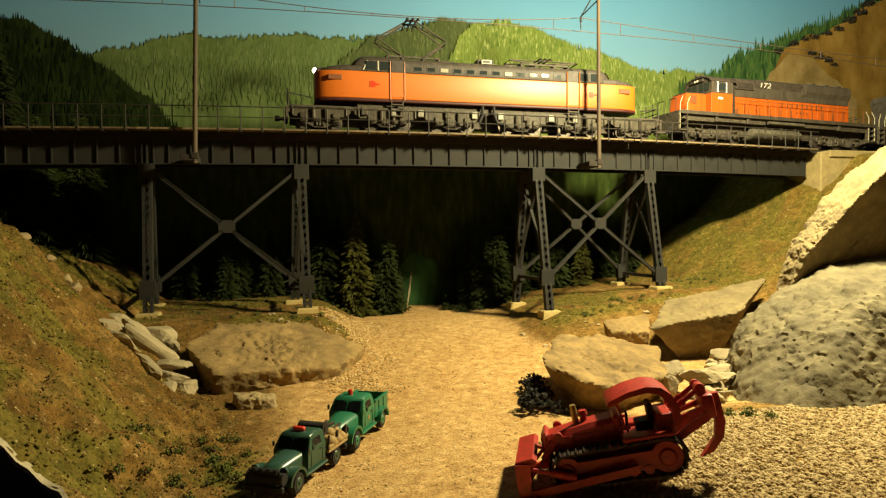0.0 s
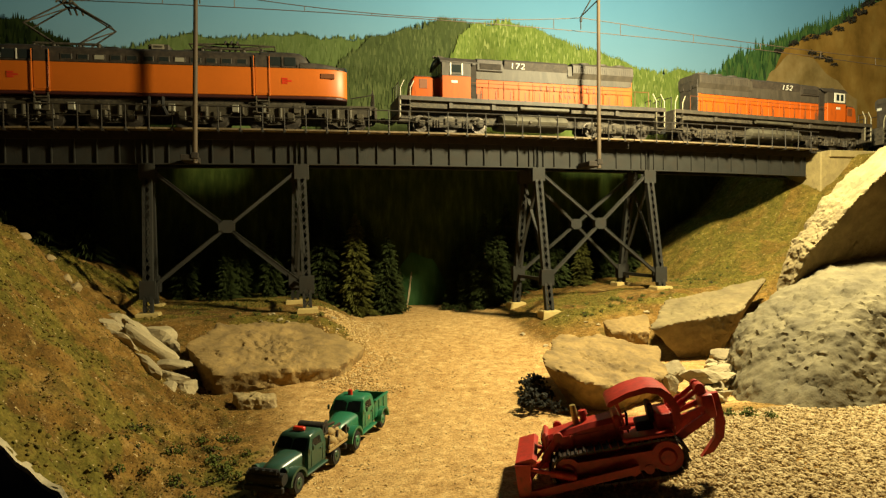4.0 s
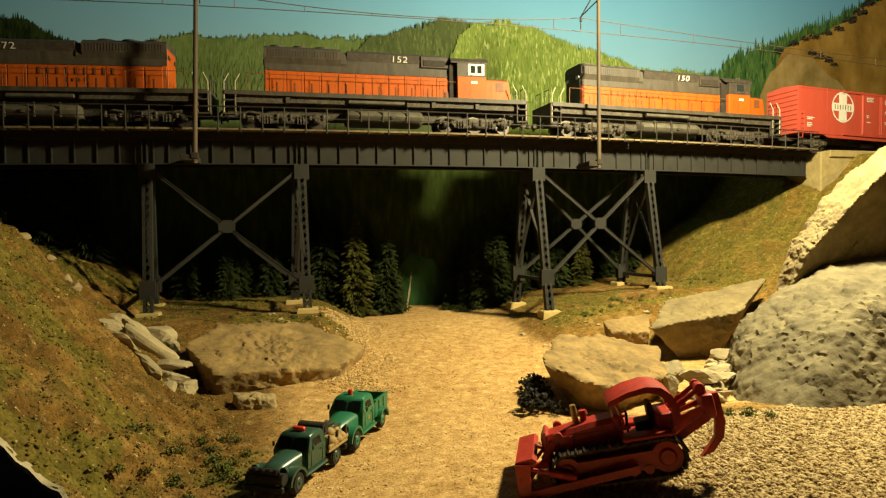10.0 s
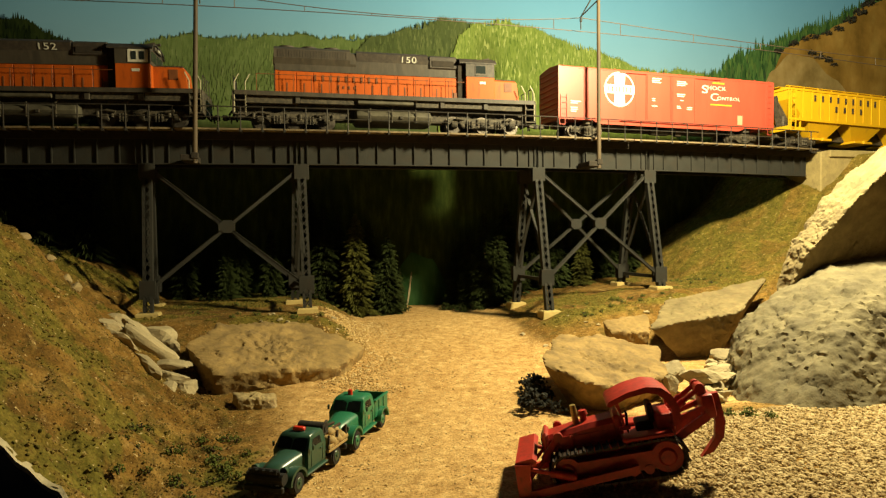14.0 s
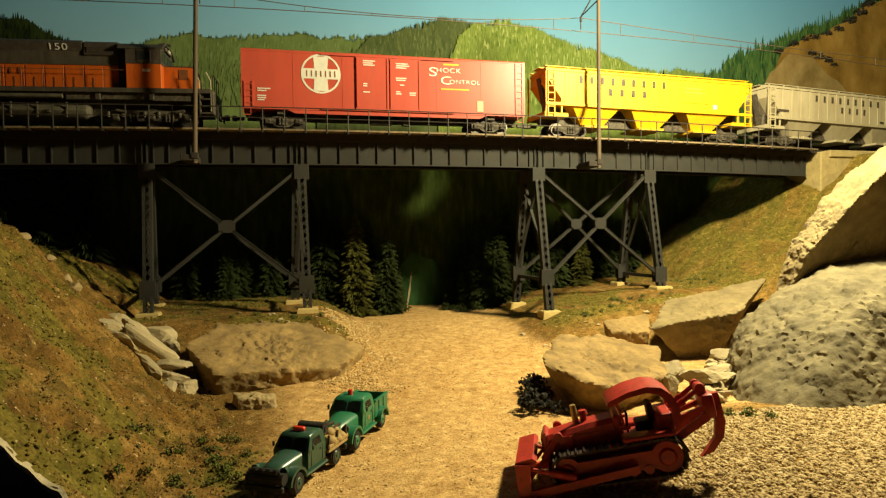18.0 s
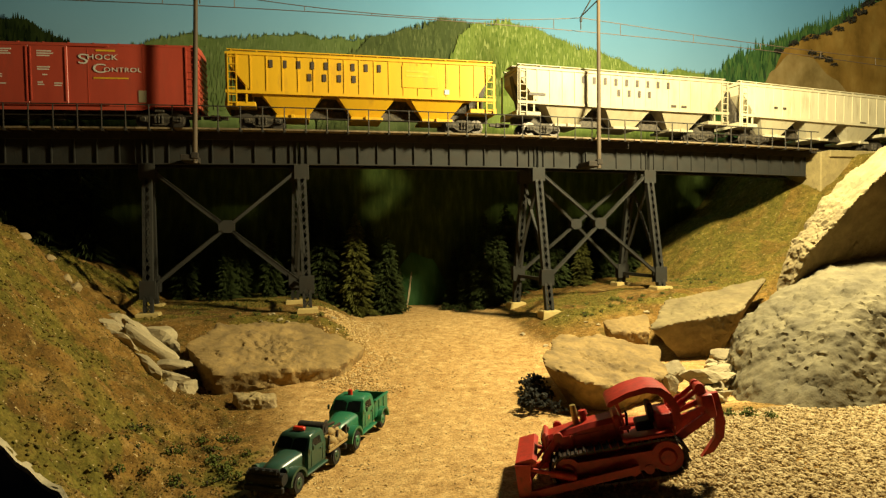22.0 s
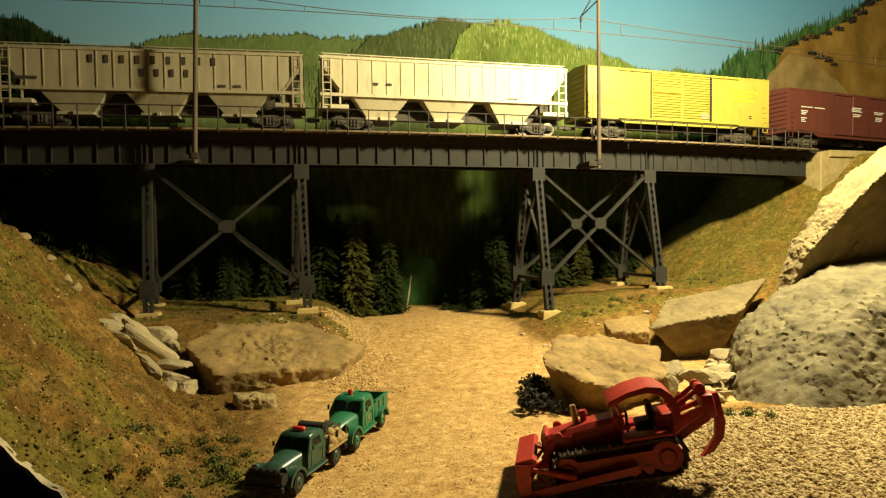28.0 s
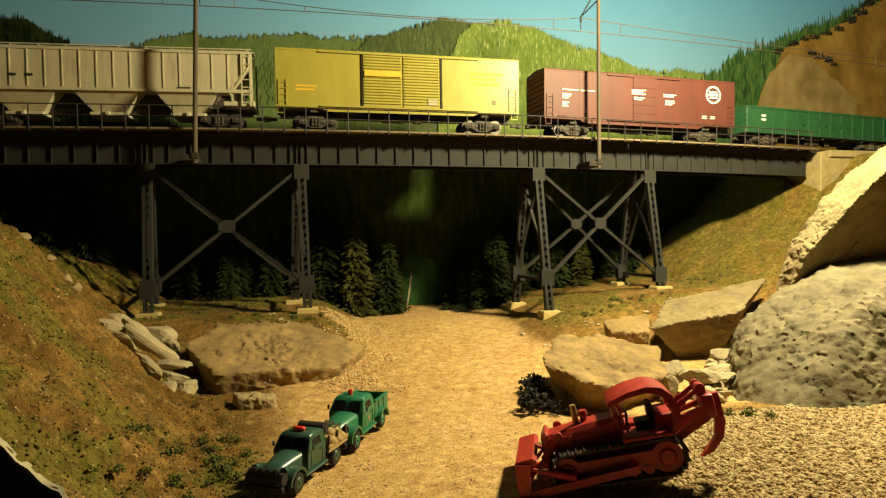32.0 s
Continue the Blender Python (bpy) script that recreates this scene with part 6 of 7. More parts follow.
rock("rock_crag", (419, -168, -93), [((-0.735, 0.05, 0.68), 31.9), ((-0.97, 0.0, 0.236), 38.5), ((-0.53, 0.05, 0.848), 40.2), ((0.1, -0.93, -0.35), 5.0), ((0, 1, 0), 8), ((1, 0, 0), 75), ((0, 0, -1), 60)], rock_crag, "tall pale leaning crag with a shaded front face", "rock", detail=7, rough=2.2, grain=0.7, size=15, hard=22, seed=61, crack=1.2)
chunk("rock_crag", (452, -182, -36), (24, 24, 16), (0, -20, -14), rock_crag, "pale rounded top of the crag", 63, rough=2.4, size=16)
chunk("rock_crag", (462, -150, -92), (30, 14, 44), (0, 8, -16), rock_tan, "shaded back wall of the crag", 64, rough=2.4, size=16)
chunk("rock_crag", (414, -228, -84), (17, 11, 30), (0, 4, 24), rock_crag, "pale layered rock face beside the crag", 65, rough=1.4, lay=3.0)


def small_stone(x, y, z, sx, sy, sz, rot, mat, seed, name, label, group, tilt=(0, 0)):
    rnd = random.Random(seed)
    bm = fresh()
    bmesh.ops.create_icosphere(bm, subdivisions=3, radius=1.0)
    ns = [(Vector((rnd.uniform(-1, 1), rnd.uniform(-1, 1), rnd.uniform(-1, 1))).normalized(), rnd.uniform(0.42, 0.74)) for _ in range(10)]
    for v in bm.verts:
        n = v.co.normalized()
        r = min([1.0] + [d / n.dot(a) for a, d in ns if n.dot(a) > 0.05])
        v.co = Vector((n.x * sx, n.y * sy, n.z * sz)) * r * (1 + 0.06 * noise.noise(n * 3 + Vector((seed, 0, 0))))
    ob = part(name, bm, mat, None, label, at=P(x, y, z, tilt[0], tilt[1], rot))
    return tagged(ob, label, "stone", group)


def rubble():
    rnd = random.Random(4)
    # broken strata on the slope: long slabs that dip to the road
    for i, (x, y, z, a, b, c, dip) in enumerate((
            (3, -128, -121, 8, 4, 3, 38), (-1, -84, -127, 13, 9, 6, 20), (9, -132, -128, 15, 6, 6, 42), (18, -114, -133, 21, 7, 6, 38),
            (14, -82, -133, 14, 9, 8, 12), (22, -140, -141, 15, 6, 5, 36), (29, -124, -144, 15, 7, 3.6, 4), (33, -136, -148, 10, 7, 4.5, 10),
            (40, -136, -153, 8, 7, 6, 30), (26, -96, -139, 9, 6, 5, 25), (33, -146, -151, 6, 5, 4, 15), (4, -112, -126, 12, 6, 5, 40),
            (12, -100, -131, 16, 6, 5, 34), (24, -112, -141, 13, 6, 4, 30))):
        small_stone(x, y, z, a, b, c, -14 + 5 * (i % 4), rock_cream, 40 + i, "stone", "long pale slab of broken strata on the slope", "stones on the slope", (-8 + 4 * (i % 5), dip))
    for x, y, r in ((-41, -108, 3.2), (-29, -110, 2.8), (-22, -111, 3.4), (-17, -112, 3.6), (1, -70, 2.2), (10, -75, 3.5), (22, -70, 4.5)):
        z = float(ground_z(x, y)) + r * 0.5
        small_stone(x, y, z, r * 1.2, r * 0.8, r, rnd.uniform(0, 90), rock_pale, int(70 + x), "stone", "small pale stone on the hillside", "stones on the hillside")
    # cream rubble between the boulders
    for i, (x, y, z, s, tl) in enumerate(((301, -194, -153, (15, 9, 4.5), (-6, 8)), (288, -184, -153, (7, 6, 11), (14, 30)), (285, -211, -158, (10, 6, 4.5), (12, -18)), (316, -187, -156, (12, 8, 5), (-10, 14)), (296, -205, -159, (9, 6, 5), (10, 4)), (327, -176, -154, (10, 7, 4.5), (-14, 22)), (341, -160, -150, (10, 7, 5), (6, -12)), (279, -196, -157, (6, 5, 8), (-10, 24)))):
        small_stone(x, y, z, *s, 25 * i, rock_cream, 160 + i, "stone", "large flat cream stone leaning in the rubble", "rubble between the boulders", tl)
    for i in range(76):
        a, b = rnd.random(), rnd.random()
        x, y = 296 + 52 * a + 6 * b, -196 + 44 * a + 26 * (b - 0.5)
        r = rnd.uniform(2.2, 5.2) * (1.35 if i < 9 else 1.0)
        z = float(ground_z(x, y, False)) + 2 + 6 * a + rnd.uniform(-1, 2.5)
        small_stone(x, y, z, r * rnd.uniform(1.1, 1.8), r * rnd.uniform(0.7, 1.1), r * rnd.uniform(0.4, 0.8), rnd.uniform(0, 180), rock_cream, 100 + i, "stone", "angular cream stone in the rubble", "rubble between the boulders", (rnd.uniform(-30, 30), rnd.uniform(-30, 30)))
    for i in range(26):
        x, y = rnd.uniform(235, 430), rnd.uniform(-110, -45)
        if rnd.random() < 0.3:
            x, y = rnd.uniform(70, 130), rnd.uniform(-60, -15)
        r = rnd.uniform(0.8, 2.4)
        small_stone(x, y, float(ground_z(x, y)) + r * 0.2, r * 1.3, r, r * 0.7, rnd.uniform(0, 180), rock_cream, 200 + i, "stone", "small loose stone on the bank", "loose stones on the banks")


rubble()


def scatter(name, n, seed, area, size, mats, label, keep=None, flat=0.75, sub=0, sink=0.2):
    """Many tiny pebbles or foam crumbs joined into one mesh."""
    rs = np.random.RandomState(seed)
    if sub:
        t = (1 + 5 ** 0.5) / 2
        base = np.array([(-1, t, 0), (1, t, 0), (-1, -t, 0), (1, -t, 0), (0, -1, t), (0, 1, t), (0, -1, -t), (0, 1, -t), (t, 0, -1), (t, 0, 1), (-t, 0, -1), (-t, 0, 1)]) / 1.9
        tri = np.array([(0, 11, 5), (0, 5, 1), (0, 1, 7), (0, 7, 10), (0, 10, 11), (1, 5, 9), (5, 11, 4), (11, 10, 2), (10, 7, 6), (7, 1, 8), (3, 9, 4), (3, 4, 2), (3, 2, 6), (3, 6, 8), (3, 8, 9), (4, 9, 5), (2, 4, 11), (6, 2, 10), (8, 6, 7), (9, 8, 1)])
    else:
        base = np.array([(1, 0, 0), (-1, 0, 0), (0, 1, 0), (0, -1, 0), (0, 0, 1), (0, 0, -1)], float)
        tri = np.array([(0, 2, 4), (2, 1, 4), (1, 3, 4), (3, 0, 4), (2, 0, 5), (1, 2, 5), (3, 1, 5), (0, 3, 5)])
    x0, x1, y0, y1 = area
    x, y = rs.uniform(x0, x1, n * 3), rs.uniform(y0, y1, n * 3)
    inside = y > front_edge(x) + 2
    x, y = x[inside], y[inside]
    z = ground_z(x, y)
    ok = np.ones(len(x), bool) if keep is None else keep(x, y, z, rs.rand(len(x)))
    x, y, z = x[ok][:n], y[ok][:n], z[ok][:n]
    m = len(x)
    s = size[0] + (size[1] - size[0]) * rs.rand(m) ** 1.8
    k = len(base)
    jit = 1 + 0.45 * (rs.rand(m, k, 1) - 0.5)
    ang = rs.rand(m) * 6.28
    c, sn = np.cos(ang)[:, None], np.sin(ang)[:, None]
    p = base[None] * jit * s[:, None, None] * np.stack([rs.uniform(0.8, 1.35, m), rs.uniform(0.7, 1.1, m), np.full(m, flat)], -1)[:, None, :]
    px_, py_ = p[..., 0] * c - p[..., 1] * sn, p[..., 0] * sn + p[..., 1] * c
    co = np.stack([px_ + x[:, None], py_ + y[:, None], p[..., 2] + (z + s * sink)[:, None]], -1).reshape(-1, 3) * MM
    faces = (tri[None] + (np.arange(m) * k)[:, None, None]).reshape(-1, 3)
    me = bpy.data.meshes.new(name)
    me.from_pydata(co.tolist(), [], faces.tolist())
    for q in mats:
        me.materials.append(q)
    if len(mats) > 1:
        me.polygons.foreach_set("material_index", np.repeat(rs.randint(0, len(mats), m), len(tri)).astype(np.int32))
    return tagged(new(name, me), label, kind="stuff")


def island_material(name, cols, rough=0.9):
    m = bpy.data.materials.new(name)
    m.use_nodes = True
    nt = m.node_tree
    b = nt.nodes["Principled BSDF"]
    b.inputs["Roughness"].default_value, b.inputs["Specular IOR Level"].default_value = rough, 0.2
    g = nt.nodes.new("ShaderNodeNewGeometry")
    out = ramp(nt, g.outputs["Random Per Island"], [(i / (len(cols) - 1), c) for i, c in enumerate(cols)])
    out = mixc(nt, 0.5, out, ramp(nt, noise_node(nt, 700, 3), [(0.3, (0.6, 0.56, 0.5)), (0.65, (1, 1, 1))]), "MULTIPLY")
    nt.links.new(dimmed(nt, out), b.inputs["Base Color"])
    return m


pebble_mat = island_material("sandy_pebbles", [(0.36, 0.24, 0.10), (0.48, 0.34, 0.155), (0.60, 0.44, 0.21), (0.74, 0.57, 0.31), (0.42, 0.29, 0.12)])
grit_mat = island_material("road_grit", [(0.50, 0.31, 0.11), (0.62, 0.40, 0.15), (0.76, 0.52, 0.21), (0.92, 0.70, 0.36), (0.48, 0.29, 0.10)])
turf_mat = island_material("turf_crumbs", [(0.12, 0.105, 0.016), (0.15, 0.125, 0.02), (0.20, 0.15, 0.028), (0.28, 0.195, 0.046), (0.21, 0.13, 0.028)])
soil_mat = island_material("soil_crumbs", [(0.22, 0.125, 0.04), (0.30, 0.175, 0.06), (0.40, 0.25, 0.10), (0.26, 0.17, 0.055), (0.46, 0.31, 0.13)])


def on_road(x, y, z, u):
    r, t = masks(x, y, z)
    return (r > 0.5) & (u < 0.9)


def on_turf(x, y, z, u):
    r, t = masks(x, y, z)
    return (t > 0.35) & (u < t)


def on_soil(x, y, z, u):
    r, t = masks(x, y, z)
    return (r < 0.5) & (t < 0.6)


scatter("gravel", 26000, 1, (190, 420, -345, -238), (0.5, 1.25), [pebble_mat], "bright sandy gravel around the dozer", sub=1)
scatter("road_grit", 20000, 2, (70, 300, -345, 60), (0.14, 0.42), [grit_mat], "tan grit on the road", on_road, 0.6, 0, 0.0)


def on_scree(x, y, z, u):
    """The crumbling bank between the boulder and the road, thinning out to both sides."""
    mid_x = 138 + 10 * np.sin((y + 40) / 35) + 26 * fbm(x, y, 30, 3)
    return u < 0.8 * np.exp(-((x - mid_x) / 15.0) ** 2) + 0.02


def on_verge(x, y, z, u):
    return (masks(x, y, z)[0] > 0.4) & (u < 0.5 * smooth(fbm(x, y, 22, 3), -0.1, 0.3) + 0.1)


scatter("scree", 7000, 6, (104, 200, -150, 25), (0.25, 0.95), [grit_mat], "loose yellow scree beside the boulder", on_scree, 0.75, 1)
scatter("road_pebbles", 5200, 16, (95, 290, -335, 70), (0.22, 0.62), [grit_mat], "loose pebbles strewn over the road", on_verge, 0.6, 1, 0.1)
scatter("hill_crumbs", 8000, 7, (-90, 72, -330, -60), (0.25, 0.65), [soil_mat, turf_mat], "brown and olive ground foam on the hillside", on_soil, 0.9)
scatter("turf", 22000, 3, (-120, 560, -330, 60), (0.3, 0.9), [turf_mat], "green and olive turf foam on banks and hillside", on_turf, 0.9, 1)
scatter("soil_crumbs", 16000, 4, (-120, 600, -330, 60), (0.2, 0.6), [soil_mat], "brown soil crumbs on the hillsides", on_soil)


# ---- plants ----
def clump(name, x, y, z, r, n, mat, label, seed, category="bush"):
    rnd = random.Random(seed)
    t = thing(name, P(x, y, z), label, category, "bushes")
    bm = fresh()
    for i in range(int(n * 2.2)):
        d = Vector((rnd.gauss(0, 1), rnd.gauss(0, 1), abs(rnd.gauss(0, 0.8))))
        d = d.normalized() * rnd.random() ** 0.4 * r
        s = r * rnd.uniform(0.09, 0.22)
        vs = [bm.verts.new(d + Vector((rnd.gauss(0, 1), rnd.gauss(0, 1), rnd.gauss(0, 1))).normalized() * s * rnd.uniform(0.6, 1.1)) for _ in range(9)]
        bmesh.ops.convex_hull(bm, input=vs)
    part("foliage", bm, mat, t)
    bm = fresh()
    for i in range(4):
        rod(bm, (0, 0, -1), (rnd.uniform(-r, r) * 0.5, rnd.uniform(-r, r) * 0.5, r * 0.5), 0.5, 0.2, 5)
    part("stem", bm, trunk_bark, t)
    return t


for i, (x, y, r, n) in enumerate(((205, -196, 8.5, 60), (212, -184, 8.0, 50), (216, -168, 8.0, 44), (218, -158, 6.0, 30), (214, -204, 5.0, 24))):
    clump("bush", x, y, float(ground_z(x, y, False)) + r * 0.4, r, n, bush_dark, "dark lichen bush at the edge of the road", 300 + i)
for i, (x, y, r) in enumerate(((283, -247, 4.0), (290, -252, 3.0), (277, -243, 3.0), (55, -205, 3.0), (47, -222, 3.4), (62, -228, 3.2), (40, -238, 2.6), (68, -240, 3.2), (52, -248, 3.0), (32, -232, 2.6), (58, -262, 2.6), (36, -255, 2.4), (74, -222, 2.4), (104, -55, 3.0), (112, -48, 2.6), (94, -52, 3.2), (70, -40, 3.0), (55, -46, 2.6), (300, -60, 2.4), (325, -52, 2.8), (350, -50, 2.6), (372, -45, 2.4))):
    clump("bush", x, y, float(ground_z(x, y, False)) + 0.6, r, 26, turf_green, "small green foam bush on the bank", 330 + i)
rnd = random.Random(77)
for i in range(64):
    x0, x1, y0, y1 = ((30, 72, -252, -200), (30, 72, -252, -200), (18, 105, -40, 22), (300, 372, -60, -28), (410, 478, -30, 5))[i % 5]
    x, y, r = rnd.uniform(x0, x1), rnd.uniform(y0, y1), rnd.uniform(1.6, 3.4)
    clump("bush", x, y, float(ground_z(x, y)) + 0.3, r, 14, turf_green, "small tuft of green ground foam", 700 + i)


for i, (x, z, r) in enumerate(((625, 121, 5), (645, 130, 6), (660, 136, 5), (672, 139, 6), (690, 144, 6), (706, 150, 6), (722, 160, 8), (735, 170, 8), (748, 181, 9), (762, 190, 8), (670, 121, 5), (680, 117, 6), (692, 114, 6), (700, 110, 4))):
    clump("bush", x, 119.5, z, r, 30, bush_dark, "dark brush on the ochre hillside behind the track", 400 + i)


def conifer(seed, h, mat):
    rnd = random.Random(seed)
    t = thing("conifer", P(0, 0, 0), "dark green model conifer in the shade under the bridge", "tree", "conifers under the bridge")
    bm = fresh()
    rod(bm, (0, 0, -2), (0, 0, h * 0.97), h * 0.022, 0.2, 7)
    part("trunk", bm, trunk_bark, t)
    bm = fresh()
    z, turn = h * 0.07, 0.0
    while z < h:
        f = 1 - z / h
        reach = h * 0.27 * f ** 0.6 * rnd.uniform(0.75, 1.15) + 0.7
        n = max(8, int(34 * f + 8))
        for i in range(n):
            a = turn + 2 * math.pi * (i + rnd.uniform(-0.4, 0.4)) / n
            L = reach * rnd.uniform(0.5, 1.15)
            d, s = Vector((math.cos(a), math.sin(a), 0)), Vector((-math.sin(a), math.cos(a), 0))
            base, drop = Vector((0, 0, z + rnd.uniform(-0.5, 0.5))), L * rnd.uniform(0.15, 0.5)
            for k in range(3):
                g = (0.35, 0.62, 0.85)[k]
                p = base + d * L * g * 0.7 + Vector((0, 0, -drop * g))
                for sg in (-1, 1):
                    tip = p + d * L * 0.28 + s * sg * L * 0.2 * (1.2 - g) + Vector((0, 0, -drop * 0.35 + rnd.uniform(-0.4, 0.4)))
                    w = 0.5 + L * 0.035
                    q = [bm.verts.new(v) for v in (p + s * w, p - s * w, tip, (p + tip) / 2 + Vector((0, 0, w * 0.9)))]
                    bm.faces.new((q[0], q[3], q[2]))
                    bm.faces.new((q[3], q[1], q[2]))
                    bm.faces.new((q[1], q[0], q[2]))
        z += h * 0.03 * (0.6 + f)
        turn += 0.7
    part("crown", bm, mat, t)
    return t


def woods():
    # the first kind wears the lit tone, the others the shaded one
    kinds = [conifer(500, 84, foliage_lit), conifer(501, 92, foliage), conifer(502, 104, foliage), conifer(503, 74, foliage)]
    spots = [(148, 70, 0, 0.88), (122, 82, 1, 0.78), (135, 92, 2, 0.68), (176, 68, 3, 0.80), (110, 100, 2, 0.75), (77, 88, 3, 0.62), (52, 96, 3, 0.6), (40, 86, 1, 0.42), (266, 74, 1, 0.72), (291, 86, 2, 0.72), (277, 68, 3, 0.78), (256, 92, 3, 0.7), (322, 100, 1, 0.75), (345, 92, 2, 0.5), (366, 80, 0, 0.5), (405, 98, 3, 0.6), (430, 104, 1, 0.6), (163, 100, 1, 0.7), (190, 104, 3, 0.5), (246, 108, 1, 0.5), (304, 104, 0, 0.7), (360, 108, 2, 0.6), (6, 100, 1, 0.6), (395, 112, 2, 0.6)]
    used = set()
    for i, (x, y, k, s) in enumerate(spots):
        m = P(x, y, float(ground_z(x, y, False)) - 1, 0, 0, i * 47)
        if k not in used:
            used.add(k)
            kinds[k].matrix_basis = m
            kinds[k].scale = (s * 1.3, s * 1.3, s * 1.2)
        else:
            t = copy_thing(kinds[k], m)
            t.scale = (s * 1.3, s * 1.3, s * (1.2 + 0.05 * (i % 3)))
    rnd = random.Random(9)
    for i in range(12):
        x = rnd.choice([rnd.uniform(160, 200), rnd.uniform(235, 280), rnd.uniform(20, 120)])
        y = rnd.uniform(62, 84)
        clump("bush", x, y, float(ground_z(x, y, False)) + 1, rnd.uniform(4, 8), 26, foliage, "dark green undergrowth below the conifers", 560 + i)
    for i, (x, y, r) in enumerate(((168, 88, 8), (177, 70, 7), (186, 76, 6), (181, 84, 8), (160, 96, 8), (229, 74, 6), (239, 62, 6), (252, 66, 7), (266, 74, 8), (246, 78, 8))):
        clump("bush", x, y, float(ground_z(x, y, False)) + 1, r, 40, foliage, "dark green undergrowth below the conifers", 580 + i)
    # far trees and their like on the wooded slope behind the track
    for i, (x, y, k, s) in enumerate(((-118, 60, 2, 1.5), (-128, 80, 1, 1.7), (-95, 70, 3, 1.4), (-142, 66, 0, 1.6), (-70, 86, 2, 1.2))):
        t = copy_thing(kinds[k], P(x, y, float(ground_z(x, y, False)) - 1, 0, 0, i * 71))
        t.scale = (s, s, s)
        tagged(t, "dark conifer on the slope behind the track", "tree", "conifers behind the track")


woods()


# ---- vehicles ----
def tyre(parent, x, y, r, w, rim_mat, name="wheel"):
    d = 1 if y > 0 else -1
    bm = fresh()
    rod(bm, (0, -w / 2, 0), (0, w / 2, 0), r, n=20)
    bmesh.ops.bevel(bm, geom=[e for e in bm.edges if abs(abs(e.verts[0].co.y) - w / 2) < 0.01 and abs(abs(e.verts[1].co.y) - w / 2) < 0.01 and e.verts[0].co.y * e.verts[1].co.y > 0], offset=w * 0.18, segments=2, affect="EDGES")
    ob = part(name, bm, rubber, parent, smooth=40, at=P(x, y, r))
    bm = fresh()
    rod(bm, (0, d * w * 0.42, 0), (0, d * w * 0.56, 0), r * 0.58, r * 0.5, 16)
    rod(bm, (0, d * w * 0.5, 0), (0, d * w * 0.7, 0), r * 0.2, r * 0.15, 10)
    part("rim", bm, rim_mat, ob, smooth=40)
    return ob


def truck(at, label, paint, stake):
    t = thing("stake_truck" if stake else "pickup_truck", at, label, "truck", "old green trucks")
    # chassis
    bm = fresh()
    for y in (-4, 4):
        box(bm, -28, 27, y - 0.8, y + 0.8, 4.2, 6.2)
    rod(bm, (18.5, -8, 4.8), (18.5, 8, 4.8), 0.9)
    rod(bm, (-18, -8, 4.8), (-18, 8, 4.8), 0.9)
    part("chassis", bm, rubber, t)
    for x in (18.5, -18):
        for y in (-8.6, 8.6):
            tyre(t, x, y, 4.8, 3.2, paint)
    # hood with rounded shoulders
    bm = fresh()
    secs = []
    for x, w, z in ((8.0, 7.4, 15.6), (14, 6.6, 15.2), (22, 5.4, 14.2), (25.5, 5.0, 13.2), (26.4, 4.6, 12.2)):
        secs.append([(x, -w, 6.5), (x, w, 6.5), (x, w, z - 2.6), (x, w * 0.8, z - 0.8), (x, w * 0.35, z), (x, -w * 0.35, z), (x, -w * 0.8, z - 0.8), (x, -w, z - 2.6)])
    loft(bm, secs)
    part("hood", bm, paint, t, smooth=50)
    bm = fresh()
    for i in range(7):
        y = -3.6 + 1.2 * i
        box(bm, 26.3, 26.9, y - 0.3, y + 0.3, 6.8, 11.8)
    part("grille", bm, rubber, t)
    # cab
    bm = fresh()
    secs = []
    for z, x0, x1, w in ((6.8, -8.2, 8.4, 9.0), (14.8, -8.4, 8.4, 9.2), (15.6, -8.4, 8.0, 9.0), (20.2, -7.9, 4.6, 8.0), (21.6, -7.0, 3.4, 7.2), (22.1, -5.5, 2.0, 5.6)):
        secs.append([(x0, -w, z), (x1, -w, z), (x1 + 0.5, 0, z), (x1, w, z), (x0, w, z), (x0 - 0.2, 0, z)])
    loft(bm, secs)
    cabp = part("cab", bm, paint, t, smooth=45)
    bm = fresh()
    for y0, y1 in ((-7.2, -0.3), (0.3, 7.2)):
        v = [bm.verts.new(p) for p in ((8.35, y0, 15.9), (8.35, y1, 15.9), (5.35, y1 * 0.94, 19.8), (5.35, y0 * 0.94, 19.8))]
        bm.faces.new(v)
    sheet = [bm.verts.new(p) for p in ((7.7, -7.6, 15.6), (8.6, 7.5, 15.6), (5.0, 7.2, 20.2), (5.0, -7.2, 20.2))]
    bm.faces.new(sheet)
    bmesh.ops.solidify(bm, geom=bm.faces[:], thickness=0.3)
    part("windscreen", bm, window_dark, cabp)
    for d in (-1, 1):
        bm = fresh()
        v = [(-4.6, d * 9.02, 15.4), (4.4, d * 9.02, 15.4), (2.6, d * 8.35, 19.4), (-4.2, d * 8.35, 19.4)]
        bm.faces.new([bm.verts.new(p) for p in v])
        bmesh.ops.solidify(bm, geom=bm.faces[:], thickness=0.35)
        part("side_window", bm, window_dark, cabp)
        bm = fresh()
        box(bm, -5.6, -5.3, d * 9.15 - 0.15, d * 9.15 + 0.15, 7.5, 15)
        box(bm, 5.2, 5.5, d * 9.15 - 0.15, d * 9.15 + 0.15, 7.5, 15)
        box(bm, -4.6, -2.8, d * 9.4 - 0.3, d * 9.4 + 0.3, 13.2, 13.7)
        part("door_seam", bm, truck_dark, cabp)
        # front fender, running board
        bm = fresh()
        pts = []
        for i in range(9):
            a = math.pi * i / 8
